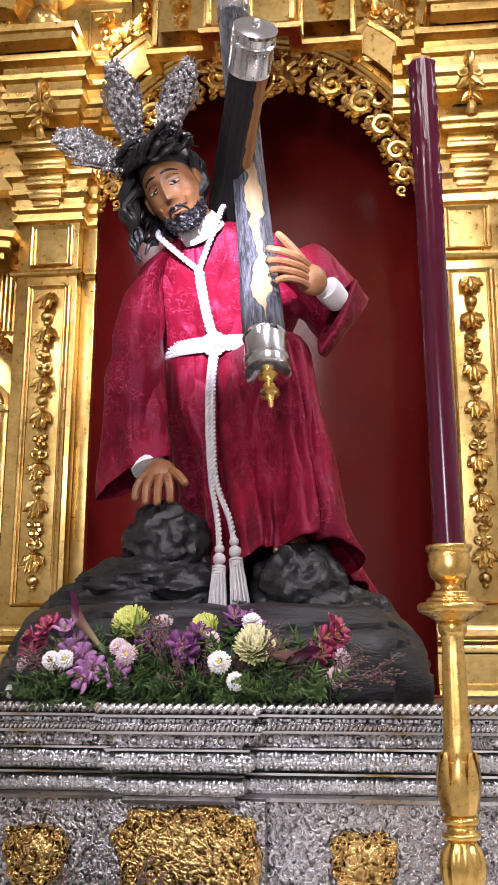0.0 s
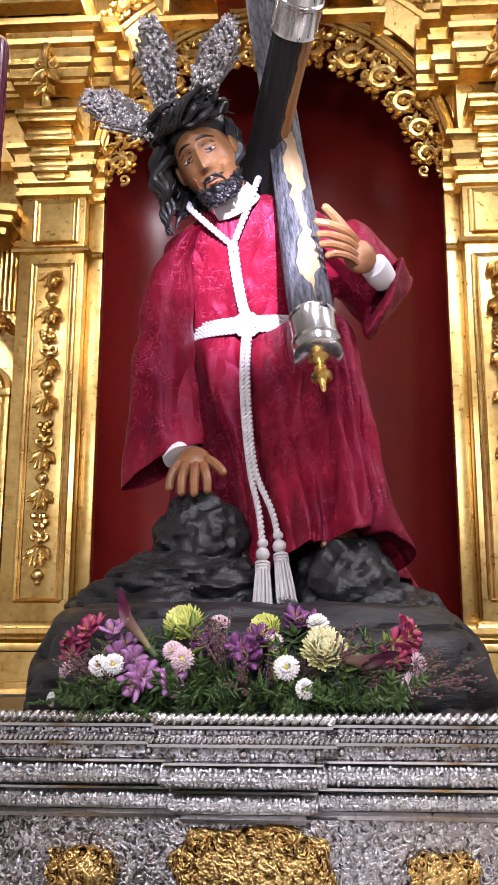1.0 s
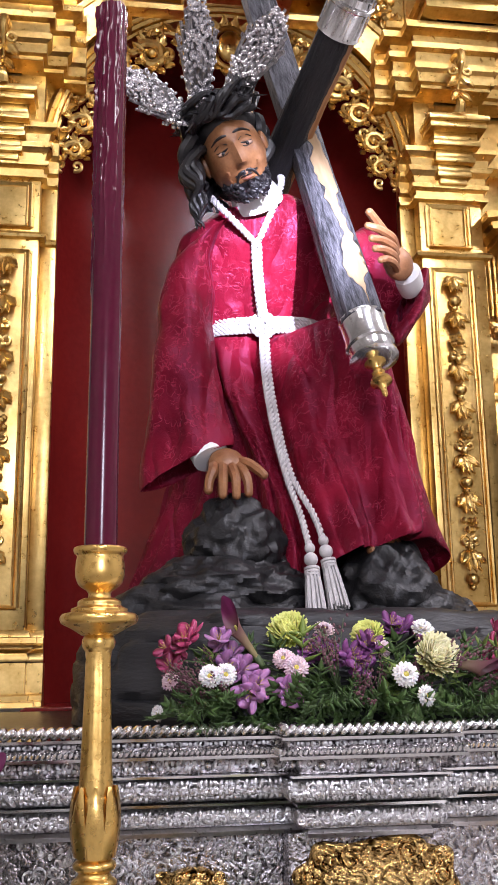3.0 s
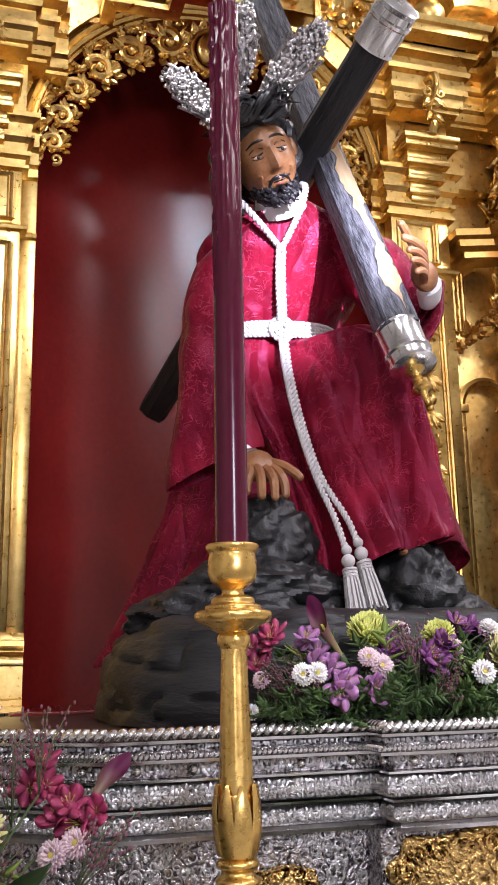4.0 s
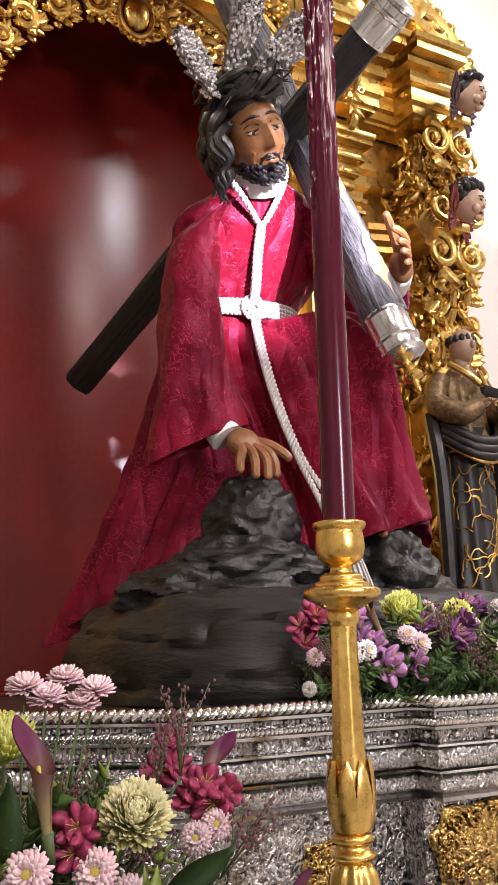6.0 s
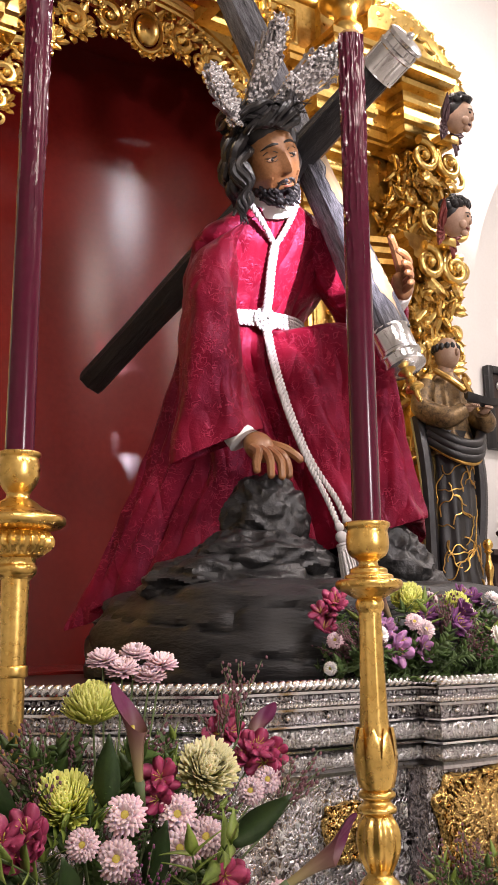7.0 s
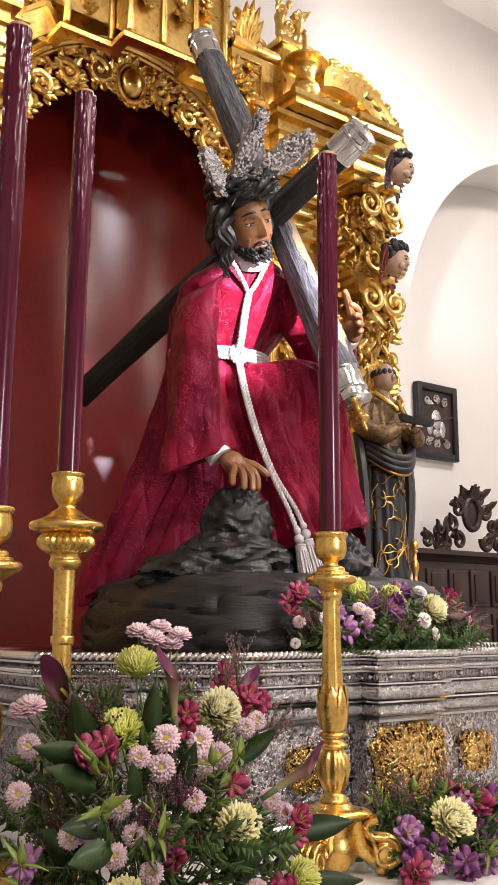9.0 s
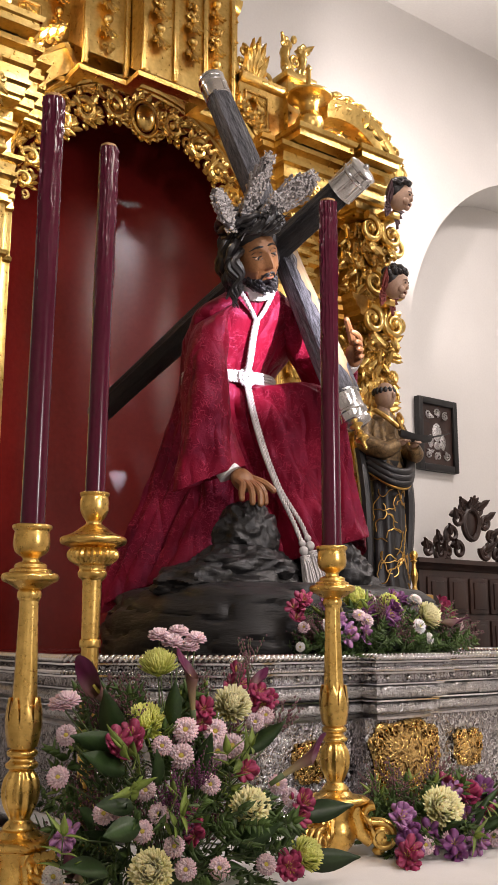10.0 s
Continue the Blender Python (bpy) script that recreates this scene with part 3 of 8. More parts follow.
def relief(name, material, spans, z0, z1, count, size, y_of, seed, label=""):
    """Scrolls and bosses standing half proud of an upright face that runs along x."""
    rnd, bm = random.Random(seed), bmesh.new()
    for _ in range(count):
        x0, x1 = rnd.choice(spans)
        x, z = rnd.uniform(x0, x1), rnd.uniform(z0, z1)
        r = size * rnd.uniform(0.6, 1.2)
        y = y_of(x) + 0.0015
        if rnd.random() < 0.35:
            blob(bm, (x, y, z), (r * 0.5, r * 0.35, r * 0.6), 6)
        else:
            sg = rnd.choice((-1, 1))
            pts = spiral((x, y, z), r, 1.15 * sg, rnd.uniform(0, 6.28), (1, 0, 0), (0, 0, 1), 11)
            tube(bm, pts, [r * (0.10 + 0.14 * math.sin(math.pi * min(1, k / 11 + 0.15))) for k in range(12)], 5)
    return tagged(part(name, bm, material, silver, label), kind="stuff")


def frieze_y(x):
    return 1.978 if -0.148 < x < 0.162 else 2.04


def chased_run(name, offset, zc, rise, rows, step, size, seed, label):
    """Bosses, berries and small scrolls beaten up along a moulding of the pedestal."""
    rnd, bm = random.Random(seed), bmesh.new()
    for n, (p, d) in enumerate(along(FRONT[1:9], offset, step)):
        out = Vector((d.y, -d.x, 0))
        for k in range(rows):
            q = (k + 0.5) / rows * 2 - 1
            if rnd.random() < 0.05:
                continue
            c = Vector((p.x, p.y, zc + rise * q)) - out * (0.35 * rise * q * q * rows / 3) + Vector((d.x, d.y, 0)) * rnd.uniform(-0.3, 0.3) * step
            r = size * rnd.uniform(0.8, 1.1)
            if n % 5 == 2 and k == rows // 2:
                pts = spiral(c + out * 0.002, 2.3 * size, 1.3 * (1 if n % 8 == 2 else -1), rnd.uniform(0, 6.28), (d.x, d.y, 0), (0, 0, 1), 11)
                tube(bm, pts, [size * 0.42] * 12, 5)
            else:
                turn = Matrix.Rotation(rnd.uniform(-0.9, 0.9), 3, out)
                blob(bm, c, (r, r, r * rnd.uniform(0.8, 1.5)), 6, 0, turn)
    return tagged(part(name, bm, SILVER_GROUND, silver, label), kind="stuff")


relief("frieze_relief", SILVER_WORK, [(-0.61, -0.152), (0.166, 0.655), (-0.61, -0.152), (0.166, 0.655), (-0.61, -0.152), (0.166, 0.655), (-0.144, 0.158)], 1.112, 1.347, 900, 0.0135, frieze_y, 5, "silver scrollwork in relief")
chased_run("torus_relief", 0.0572, 1.4275, 0.015, 4, 0.0088, 0.0050, 6, "silver leaf scrolls in relief")
chased_run("band_relief", 0.0378, 1.380, 0.012, 3, 0.0085, 0.0048, 7, "silver berries in relief")
chased_run("fascia_relief", 0.0345, 1.467, 0.008, 2, 0.0105, 0.0046, 8, "low silver scrolls")
chased_run("upper_relief", 0.0525, 1.505, 0.005, 1, 0.0085, 0.0042, 9, "small silver berries")


def cartouche(cx, cz, w, h, y, label):
    """A domed, gilded and chased field with a lobed outline, narrower at its foot."""
    bm = bmesh.new()
    n, loops = 96, []

    def edge(a, q):
        e = 0.62
        x = math.copysign(abs(math.cos(a)) ** e, math.cos(a))
        z = math.copysign(abs(math.sin(a)) ** e, math.sin(a))
        lob = 1 + 0.055 * math.cos(9 * a + 4 * cx) + 0.05 * noise.noise(Vector((2.4 * math.cos(a), 2.4 * math.sin(a), 9 * cx)))
        return cx + w * q * lob * x * (1 + 0.13 * z), cz + h * q * lob * z

    for q, d in ((1.0, 0.0), (0.975, 0.006), (0.92, 0.011), (0.84, 0.008), (0.5, 0.015), (0.15, 0.019)):
        loops.append([(x, y - d, z) for x, z in (edge(2 * math.pi * i / n, q) for i in range(n))])
    rings(bm, loops)
    rnd = random.Random(int(cx * 100) + 3)
    for _ in range(int(700 * w * h / 0.02)):
        a, q = rnd.uniform(0, 6.28), math.sqrt(rnd.random()) * 0.95
        (x, z), r = edge(a, q), rnd.uniform(0.0040, 0.0085)
        blob(bm, (x, y - 0.0115, z), (r * 0.7, r * 0.55, r * 1.3), 7, 0, Matrix.Rotation(a, 3, "Y"))
    for k in range(14):
        a = 2 * math.pi * k / 14
        x, z = edge(a, 0.80)
        tube(bm, spiral((x, y - 0.014, z), 0.17 * h, 1.3 * (-1) ** k, a, (1, 0, 0), (0, 0, 1), 14), [0.0042 - 0.00012 * i for i in range(15)], 6)
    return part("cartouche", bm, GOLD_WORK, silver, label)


cartouche(0.008, 1.225, 0.140, 0.116, 1.974, "large gilded cartouche in high relief")
for cx in (-0.312, 0.352):
    cartouche(cx, 1.235, 0.064, 0.058, 2.036, "small gilded cartouche")
for sx, ax in ((-1, -0.80), (1, 0.85)):
    bm = bmesh.new()
    tube(bm, smooth_path([(ax, 2.12, 1.37), (ax + sx * 0.06, 2.03, 1.36), (ax + sx * 0.05, 1.98, 1.28), (ax, 2.0, 1.2), (ax - sx * 0.02, 2.02, 1.12), (ax + sx * 0.02, 1.99, 1.075)], 6), [0.02 + 0.012 * math.sin(k * 0.21) for k in range(31)], 10)
    tube(bm, spiral((ax + sx * 0.02, 2.0, 1.33), 0.04, 1.4 * sx, 0, (1, 0, 0), (0, 0, 1)), 0.011, 8)
    part("corner_scroll", bm, SILVER_GROUND, silver, "silver scroll bracket at the corner")

# ---- gilded altarpiece ----
retable = thing("altarpiece", "carved and gilded wooden altarpiece with an arched niche", "altarpiece")
CX = -0.022
HALF = 0.652


def mirrored(fn):
    for s in (-1, 1):
        fn(s)


def gbox(bm, s, a, b, y0, y1, z0, z1, bevel=0.004):
    x0, x1 = sorted((CX + s * a, CX + s * b))
    return box(bm, x0, x1, y0, y1, z0, z1, bevel)


def drop_ornament(parent, x, y, z0, z1, scale=1.0, seed=0):
    """A hanging run of leaves, husks, berries and bows in relief, piece by piece."""
    rnd, z, k = random.Random(seed), z1, 0
    while z > z0 + 0.05 * scale:
        kind, bm = k % 5, bmesh.new()
        name = ("husk_leaves", "fruit", "husk_leaves", "berry_cluster", "bow")[kind]
        if kind in (0, 2):
            for s in (-1, 1):
                frond(bm, (x, y, z), (x + s * 0.046 * scale, y - 0.016, z - 0.050 * scale), 0.021 * scale, (0, -1, 0.1))
                frond(bm, (x, y - 0.004, z - 0.012), (x + s * 0.022 * scale, y - 0.024, z - 0.078 * scale), 0.016 * scale, (0, -1, 0.1))
            frond(bm, (x, y - 0.006, z), (x, y - 0.028, z - 0.084 * scale), 0.016 * scale, (0, -1, 0.1))
            z -= 0.085 * scale
        elif kind == 1:
            blob(bm, (x, y - 0.012, z - 0.018 * scale), (0.024 * scale, 0.022 * scale, 0.022 * scale), 12)
            blob(bm, (x, y - 0.010, z - 0.045 * scale), 0.012 * scale, 8)
            z -= 0.058 * scale
        elif kind == 3:
            for _ in range(9):
                blob(bm, (x + rnd.uniform(-0.024, 0.024) * scale, y - rnd.uniform(0.008, 0.026), z - rnd.uniform(0.01, 0.05) * scale), 0.013 * scale, 7)
            z -= 0.062 * scale
        else:
            for s in (-1, 1):
                tube(bm, spiral((x + s * 0.018 * scale, y - 0.010, z - 0.022 * scale), 0.020 * scale, 1.2 * s, 1.57, (1, 0, 0), (0, 0, 1), 12), 0.0075 * scale, 7)
            blob(bm, (x, y - 0.014, z - 0.04 * scale), (0.014 * scale, 0.014, 0.018 * scale), 8)
            z -= 0.055 * scale
        if kind == 3:
            bm.faces.index_update()
            islands("berry", bm, GOLD, parent)
        else:
            part(name, bm, GOLD, parent)
        k += 1


def pilaster(s):
    bm = bmesh.new()
    gbox(bm, s, HALF, 0.71, 3.55, 3.592, 1.74, 3.40)
    gbox(bm, s, 0.71, 0.96, 3.49, 3.75, 1.74, 3.40)
    shaft = part("pilaster", bm, GOLD, retable, "gilded pilaster with recessed panels")
    for z0, z1, name in ((1.84, 3.085, "long_panel"), (3.185, 3.345, "square_panel")):
        bm = bmesh.new()
        x0, x1 = sorted((CX + s * 0.740, CX + s * 0.905))
        sweep(bm, [(x0, 3.49), (x1, 3.49)], [(0.004, z0 - 0.012), (0.014, z0 - 0.006), (0.004, z0 + 0.004), (-0.004, z0 + 0.004), (-0.004, z0 - 0.012)])
        sweep(bm, [(x0, 3.49), (x1, 3.49)], [(0.004, z1 + 0.012), (0.014, z1 + 0.006), (0.004, z1 - 0.004), (-0.004, z1 - 0.004), (-0.004, z1 + 0.012)])
        for xx in (x0, x1):
            for off, r in ((0.0, 0.010), (0.015 if xx == x0 else -0.015, 0.005)):
                tube(bm, [(xx + off, 3.488, z0 - 0.004), (xx + off, 3.488, z1 + 0.004)], r, 8)
        islands(name, bm, GOLD, shaft)
    drop_ornament(shaft, CX + s * 0.822, 3.485, 1.88, 3.06, 1.0, 3)
    bm = bmesh.new()
    ends = sorted((CX + s * HALF, CX + s * 0.97))
    path = [(ends[0], 3.55), (CX + 0.705, 3.55), (CX + 0.705, 3.49), (ends[1], 3.49), (ends[1], 3.75)] if s > 0 else [(ends[0], 3.75), (ends[0], 3.49), (CX - 0.705, 3.49), (CX - 0.705, 3.55), (ends[1], 3.55)]
    sweep(bm, path, [(0, 3.135), (0.014, 3.140), (0.018, 3.150), (0.012, 3.160), (0, 3.163), (-0.02, 3.163), (-0.02, 3.135)])
    part("string_course", bm, GOLD, shaft)
    for name, prof in (
        ("pilaster_base", [(0.0, 1.765), (0.010, 1.755), (0.014, 1.742), (0.034, 1.738), (0.036, 1.722), (0.018, 1.716), (0.024, 1.704), (0.004, 1.690), (0.010, 1.672), (0.008, 1.664), (-0.03, 1.66), (-0.03, 1.765)]),
        ("pedestal", [(0.0, 1.66), (0.0, 1.562), (0.012, 1.556), (0.012, 1.540), (0.03, 1.536), (0.034, 1.52), (-0.1, 1.52), (-0.1, 1.66)]),
        ("capital", [(0.0, 3.365), (0.016, 3.372), (0.016, 3.385), (0.004, 3.39), (0.004, 3.41), (0.020, 3.42), (0.022, 3.436), (0.008, 3.444), (0.012, 3.47), (0.032, 3.485), (0.035, 3.503), (0.020, 3.512), (0.026, 3.54), (0.05, 3.556), (0.052, 3.574), (0.03, 3.58), (-0.03, 3.58), (-0.03, 3.365)]),
    ):
        bm = bmesh.new()
        sweep(bm, path, prof)
        part(name, bm, GOLD, shaft)


mirrored(pilaster)


def entablature(s):
    """Frieze, bracket block and the boldly stepped cornice over a pilaster."""
    bm = bmesh.new()
    x = sorted((CX + s * HALF, CX + s * 1.46))
    gbox(bm, s, 0.70, 1.40, 3.55, 3.78, 3.56, 4.06, 0)
    gbox(bm, s, 0.705, 0.97, 3.47, 3.75, 3.57, 3.80, 0)
    body = part("entablature", bm, GOLD, retable, "gilded frieze and stepped cornice")
    bm = bmesh.new()
    mid = CX + s * 0.845
    for k, (w, y, z0, z1) in enumerate(((0.055, 3.455, 3.43, 3.455), (0.068, 3.44, 3.455, 3.478), (0.063, 3.445, 3.478, 3.505), (0.080, 3.42, 3.505, 3.528), (0.074, 3.43, 3.528, 3.56), (0.094, 3.395, 3.56, 3.585), (0.088, 3.405, 3.585, 3.62), (0.112, 3.365, 3.62, 3.645), (0.12, 3.35, 3.645, 3.668))):
        bm = bmesh.new()
        box(bm, mid - w, mid + w, y, 3.56, z0, z1, 0.004)
        part("bracket_step", bm, GOLD, body)
    bm = bmesh.new()
    pts = [(CX + s * 0.56, 3.53), (CX + s * 0.66, 3.53), (CX + s * 0.66, 3.47), (CX + s * 0.73, 3.47), (CX + s * 0.73, 3.40), (CX + s * 0.965, 3.40), (CX + s * 0.965, 3.48), (CX + s * 1.18, 3.48), (CX + s * 1.18, 3.36), (CX + s * 1.31, 3.36), (CX + s * 1.31, 3.74)]
    path = pts if s > 0 else pts[::-1]
    sweep(bm, path, [(0.0, 3.78), (0.02, 3.786), (0.02, 3.80), (0.034, 3.806), (0.034, 3.845), (0.050, 3.855), (0.052, 3.878), (0.042, 3.884), (0.042, 3.925), (0.060, 3.935), (0.064, 3.955), (0.052, 3.962), (0.052, 3.990), (0.085, 4.005), (0.090, 4.028), (0.075, 4.034), (-0.06, 4.034), (-0.06, 3.78)])
    part("cornice", bm, GOLD, body, "boldly stepped cornice mouldings")
    bm = bmesh.new()
    pts = [(CX + s * 0.60, 3.50), (CX + s * 0.76, 3.50), (CX + s * 0.76, 3.30), (CX + s * 1.0, 3.30), (CX + s * 1.0, 3.40), (CX + s * 1.16, 3.40), (CX + s * 1.16, 3.28), (CX + s * 1.31, 3.28), (CX + s * 1.31, 3.74)]
    path = pts if s > 0 else pts[::-1]
    sweep(bm, path, [(0.0, 4.030), (0.06, 4.040), (0.06, 4.072), (0.072, 4.078), (0.080, 4.10), (-0.25, 4.10), (-0.25, 4.030)])
    part("corona", bm, GOLD, body, "projecting gilded cornice slab")
    bm = bmesh.new()
    x, y = mid, 3.37
    tube(bm, smooth_path([(x, y + 0.05, 3.90), (x, y - 0.055, 3.90), (x, y - 0.075, 3.85), (x, y - 0.03, 3.79), (x, y - 0.01, 3.74), (x, y - 0.035, 3.70), (x, y - 0.02, 3.675)], 5), [0.014 + 0.010 * math.cos(k * 0.2) for k in range(31)], 8, flat=1.0)
    tube(bm, spiral((x, y - 0.045, 3.875), 0.035, -1.4, 1.2, (0, 1, 0), (0, 0, 1)), 0.013, 8)
    for q in (-1, 1):
        frond(bm, (x, y - 0.04, 3.82), (x + q * 0.055, y - 0.03, 3.76), 0.02, (0, -1, 0))
        frond(bm, (x, y - 0.02, 3.77), (x + q * 0.04, y - 0.03, 3.70), 0.016, (0, -1, 0))
        tube(bm, spiral((x + q * 0.03, y - 0.045, 3.83), 0.022, 1.3 * q, 1.5, (1, 0, 0), (0, 0, 1)), 0.008, 6)
    part("corbel", bm, GOLD, body, "carved scroll corbel with leaves")


mirrored(entablature)

SPRING = 3.50


def arch_parts():
    y = 3.57
    bm = bmesh.new()
    n, top = 48, 4.34
    prev = None
    for k in range(n + 1):
        a = math.pi * k / n
        x, z = CX + 0.70 * math.cos(a), SPRING + 0.70 * math.sin(a)
        row = [bm.verts.new(p) for p in ((x, y, z), (x, y, top), (x, y + 0.12, top), (x, y + 0.12, z))]
        if prev:
            for i in range(4):
                j = (i + 1) % 4
                bm.faces.new((prev[i], prev[j], row[j], row[i]))
        prev = row
    spandrel = part("arch_spandrel", bm, GOLD, retable, "gilded spandrel wall over the arch")
    bm = bmesh.new()
    arch_sweep(bm, CX, SPRING, [(0.680, 3.60), (0.680, 3.550), (0.690, 3.540), (0.700, 3.550), (0.712, 3.535), (0.726, 3.548), (0.732, 3.56), (0.732, 3.60)], 4, 176, 60)
    part("archivolt", bm, GOLD, spandrel, "moulded gilded arch band")
    for s, a0, a1 in ((1, 34, 58), (-1, 122, 146)):
        bm = bmesh.new()
        arch_sweep(bm, CX, SPRING, [(0.735, 3.57), (0.735, 3.525), (0.85, 3.505), (0.85, 3.57)], a0, a1, 16)
        block = part("splayed_panel", bm, GOLD, spandrel, "plain splayed panel over the arch", False)
        for r0, r1, p0, p1, name in ((0.838, 0.856, a0, a1, "panel_rail"), (0.735, 0.856, a0, a0 + 1.6, "panel_stile"), (0.735, 0.856, a1 - 1.6, a1, "panel_stile")):
            bm = bmesh.new()
            arch_sweep(bm, CX, SPRING, [(r0, 3.53), (r0, 3.498), (r1, 3.492), (r1, 3.53)], p0, p1, 12)
            part(name, bm, GOLD, block)
        bm = bmesh.new()
        for k in range(7):
            t = radians(a0 + 2 + (a1 - a0 - 4) * k / 6)
            v, u = Vector((math.cos(t), 0, math.sin(t))), Vector((-math.sin(t), 0, math.cos(t)))
            c = Vector((CX, 3.50, SPRING)) + v * 0.90
            frond(bm, c - u * 0.03, c + u * 0.045 + v * 0.035 + Vector((0, -0.02, 0)), 0.026, (0, -1, 0))
            frond(bm, c + u * 0.02, c - u * 0.045 + v * 0.02 + Vector((0, -0.03, 0)), 0.022, (0, -1, 0))
            tube(bm, spiral(c - v * 0.005, 0.024, 1.3 * s, 1.0 + k, u, v, 14), 0.0085, 7)
            blob(bm, c + v * 0.03 + Vector((0, -0.02, 0)), 0.013, 8)
        part("leaf_garland", bm, GOLD, spandrel, "carved leaf garland on the splayed panel")


arch_parts()


def lace():
    """The pierced, gilded valance inside the arch: leafy scrolls that unroll from a medallion at the crown to curled ends."""
    valance = thing("carved_valance", "pierced gilded valance of scrolls lining the arch", "carving")
    yy = 3.585

    def at(ang, rad, out=0.0):
        a = radians(ang)
        return Vector((CX + rad * math.cos(a), yy - out, SPRING + rad * math.sin(a)))

    def finish(name, bm):
        bm.faces.index_update()
        islands(name, bm, GOLD, valance)

    def acanthus(ang, big, flip, seed):
        """One C-scroll with leaves along its back, a curled eye, and a cusp that hangs below it."""
        rnd, bm = random.Random(seed), bmesh.new()
        v = Vector((math.cos(radians(ang)), 0, math.sin(radians(ang))))
        u = Vector((-v.z, 0, v.x)) * flip
        c = at(ang, 0.680 - 0.030 - big)
        line = spiral(c, 0.86 * big, 1.35, 0.9 + rnd.uniform(-0.2, 0.2), u, v, 30, 0.16)
        tail = [c + u * (1.9 * big) + v * (0.75 * big), c + u * (1.5 * big) + v * (1.15 * big)]
        line = smooth_path([*tail, *line[::3]], 3)
        m = len(line)
        tube(bm, line, [big * (0.09 + 0.19 * math.sin(math.pi * min(1, i / m + 0.06)) ** 0.8) for i in range(m)], 8)
        blob(bm, line[-1] + Vector((0, -0.008, 0)), big * 0.27, 9)
        for i in range(2, m - 6, 4):
            p, q = line[i], line[i + 1]
            d = (q - p).normalized()
            o = Vector((-d.z, 0, d.x))
            if o.dot(p - c) < 0:
                o = -o
            frond(bm, p, p + (o * 0.72 - d * 0.55) * big * rnd.uniform(0.6, 0.85) + Vector((0, -0.012, 0)), big * 0.27, (0, -1, 0), lobes=3)
            frond(bm, p, p + (o * 0.25 - d * 0.9) * big * rnd.uniform(0.5, 0.7) + Vector((0, -0.018, 0)), big * 0.17, (0, -1, 0), lobes=2)
        side = spiral(c + u * (1.22 * big) - v * (0.30 * big), 0.46 * big, -1.2, 0.4, u, v, 20, 0.20)
        tube(bm, side, [big * (0.16 - 0.004 * i) for i in range(len(side))], 7)
        for q in (-0.8, 0.0, 0.8):
            p = c - v * (0.76 * big) + u * (0.5 * q * big)
            frond(bm, p, p - v * (big * rnd.uniform(0.45, 0.62)) + u * (0.42 * q * big) + Vector((0, -0.010, 0)), big * 0.24, (0, -1, 0), lobes=2)
        finish("scroll", bm)
        bm = bmesh.new()
        for q in (-1, 1):
            p = at(ang, 0.676) + u * (q * 0.75 * big)
            frond(bm, p, p - v * 0.045 + u * (q * 0.35 * big) + Vector((0, -0.008, 0)), 0.020, (0, -1, 0), lobes=3)
            tube(bm, spiral(p + u * (q * 0.5 * big) - v * 0.026, 0.023, 1.25 * q, rnd.uniform(0, 2), u, v, 16, 0.25), [0.0065] * 17, 6)
        finish("leaf_spray", bm)

    for side in (0, 1):
        for k, (ang, big) in enumerate(((73, 0.078), (56.5, 0.076), (41.5, 0.070), (28, 0.063), (15.5, 0.057), (4.5, 0.050))):
            acanthus(ang if side == 0 else 180 - ang, big, -1 if side == 0 else 1, 30 + k)
    c = at(90, 0.535)
    bm = bmesh.new()
    blob(bm, c + Vector((0, -0.016, 0)), (0.052, 0.032, 0.070), 24)
    tube(bm, [c + Vector((0.068 * math.cos(t), -0.010, 0.089 * math.sin(t))) for t in (2 * math.pi * i / 32 for i in range(33))], 0.0105, 8)
    finish("medallion", bm)
    for i in range(14):
        t = 2 * math.pi * (i + 0.5) / 14
        e = Vector((math.sin(t), 0, math.cos(t)))
        bm = bmesh.new()
        frond(bm, c + Vector((0.066 * e.x, 0, 0.086 * e.z)), c + Vector((0.112 * e.x, -0.016, 0.138 * e.z)), 0.022, (0, -1, 0), lobes=3)
        part("medallion_leaf", bm, GOLD, valance)
    bm = bmesh.new()
    for q in (-1, 1):
        tube(bm, spiral(c + Vector((q * 0.088, -0.006, 0.035)), 0.034, 1.3 * q, 1.2, (1, 0, 0), (0, 0, 1), 18, 0.22), [0.009 - 0.0002 * i for i in range(19)], 7)
        tube(bm, spiral(c + Vector((q * 0.078, -0.006, -0.052)), 0.030, -1.3 * q, 0.4, (1, 0, 0), (0, 0, 1), 18, 0.22), [0.009 - 0.0002 * i for i in range(19)], 7)
    finish("medallion_scroll", bm)
    bm = bmesh.new()
    arch_sweep(bm, CX, SPRING, [(0.668, 3.60), (0.668, 3.570), (0.676, 3.562), (0.684, 3.570), (0.684, 3.60)], 2, 178, 60)
    part("valance_rail", bm, GOLD, valance)


lace()


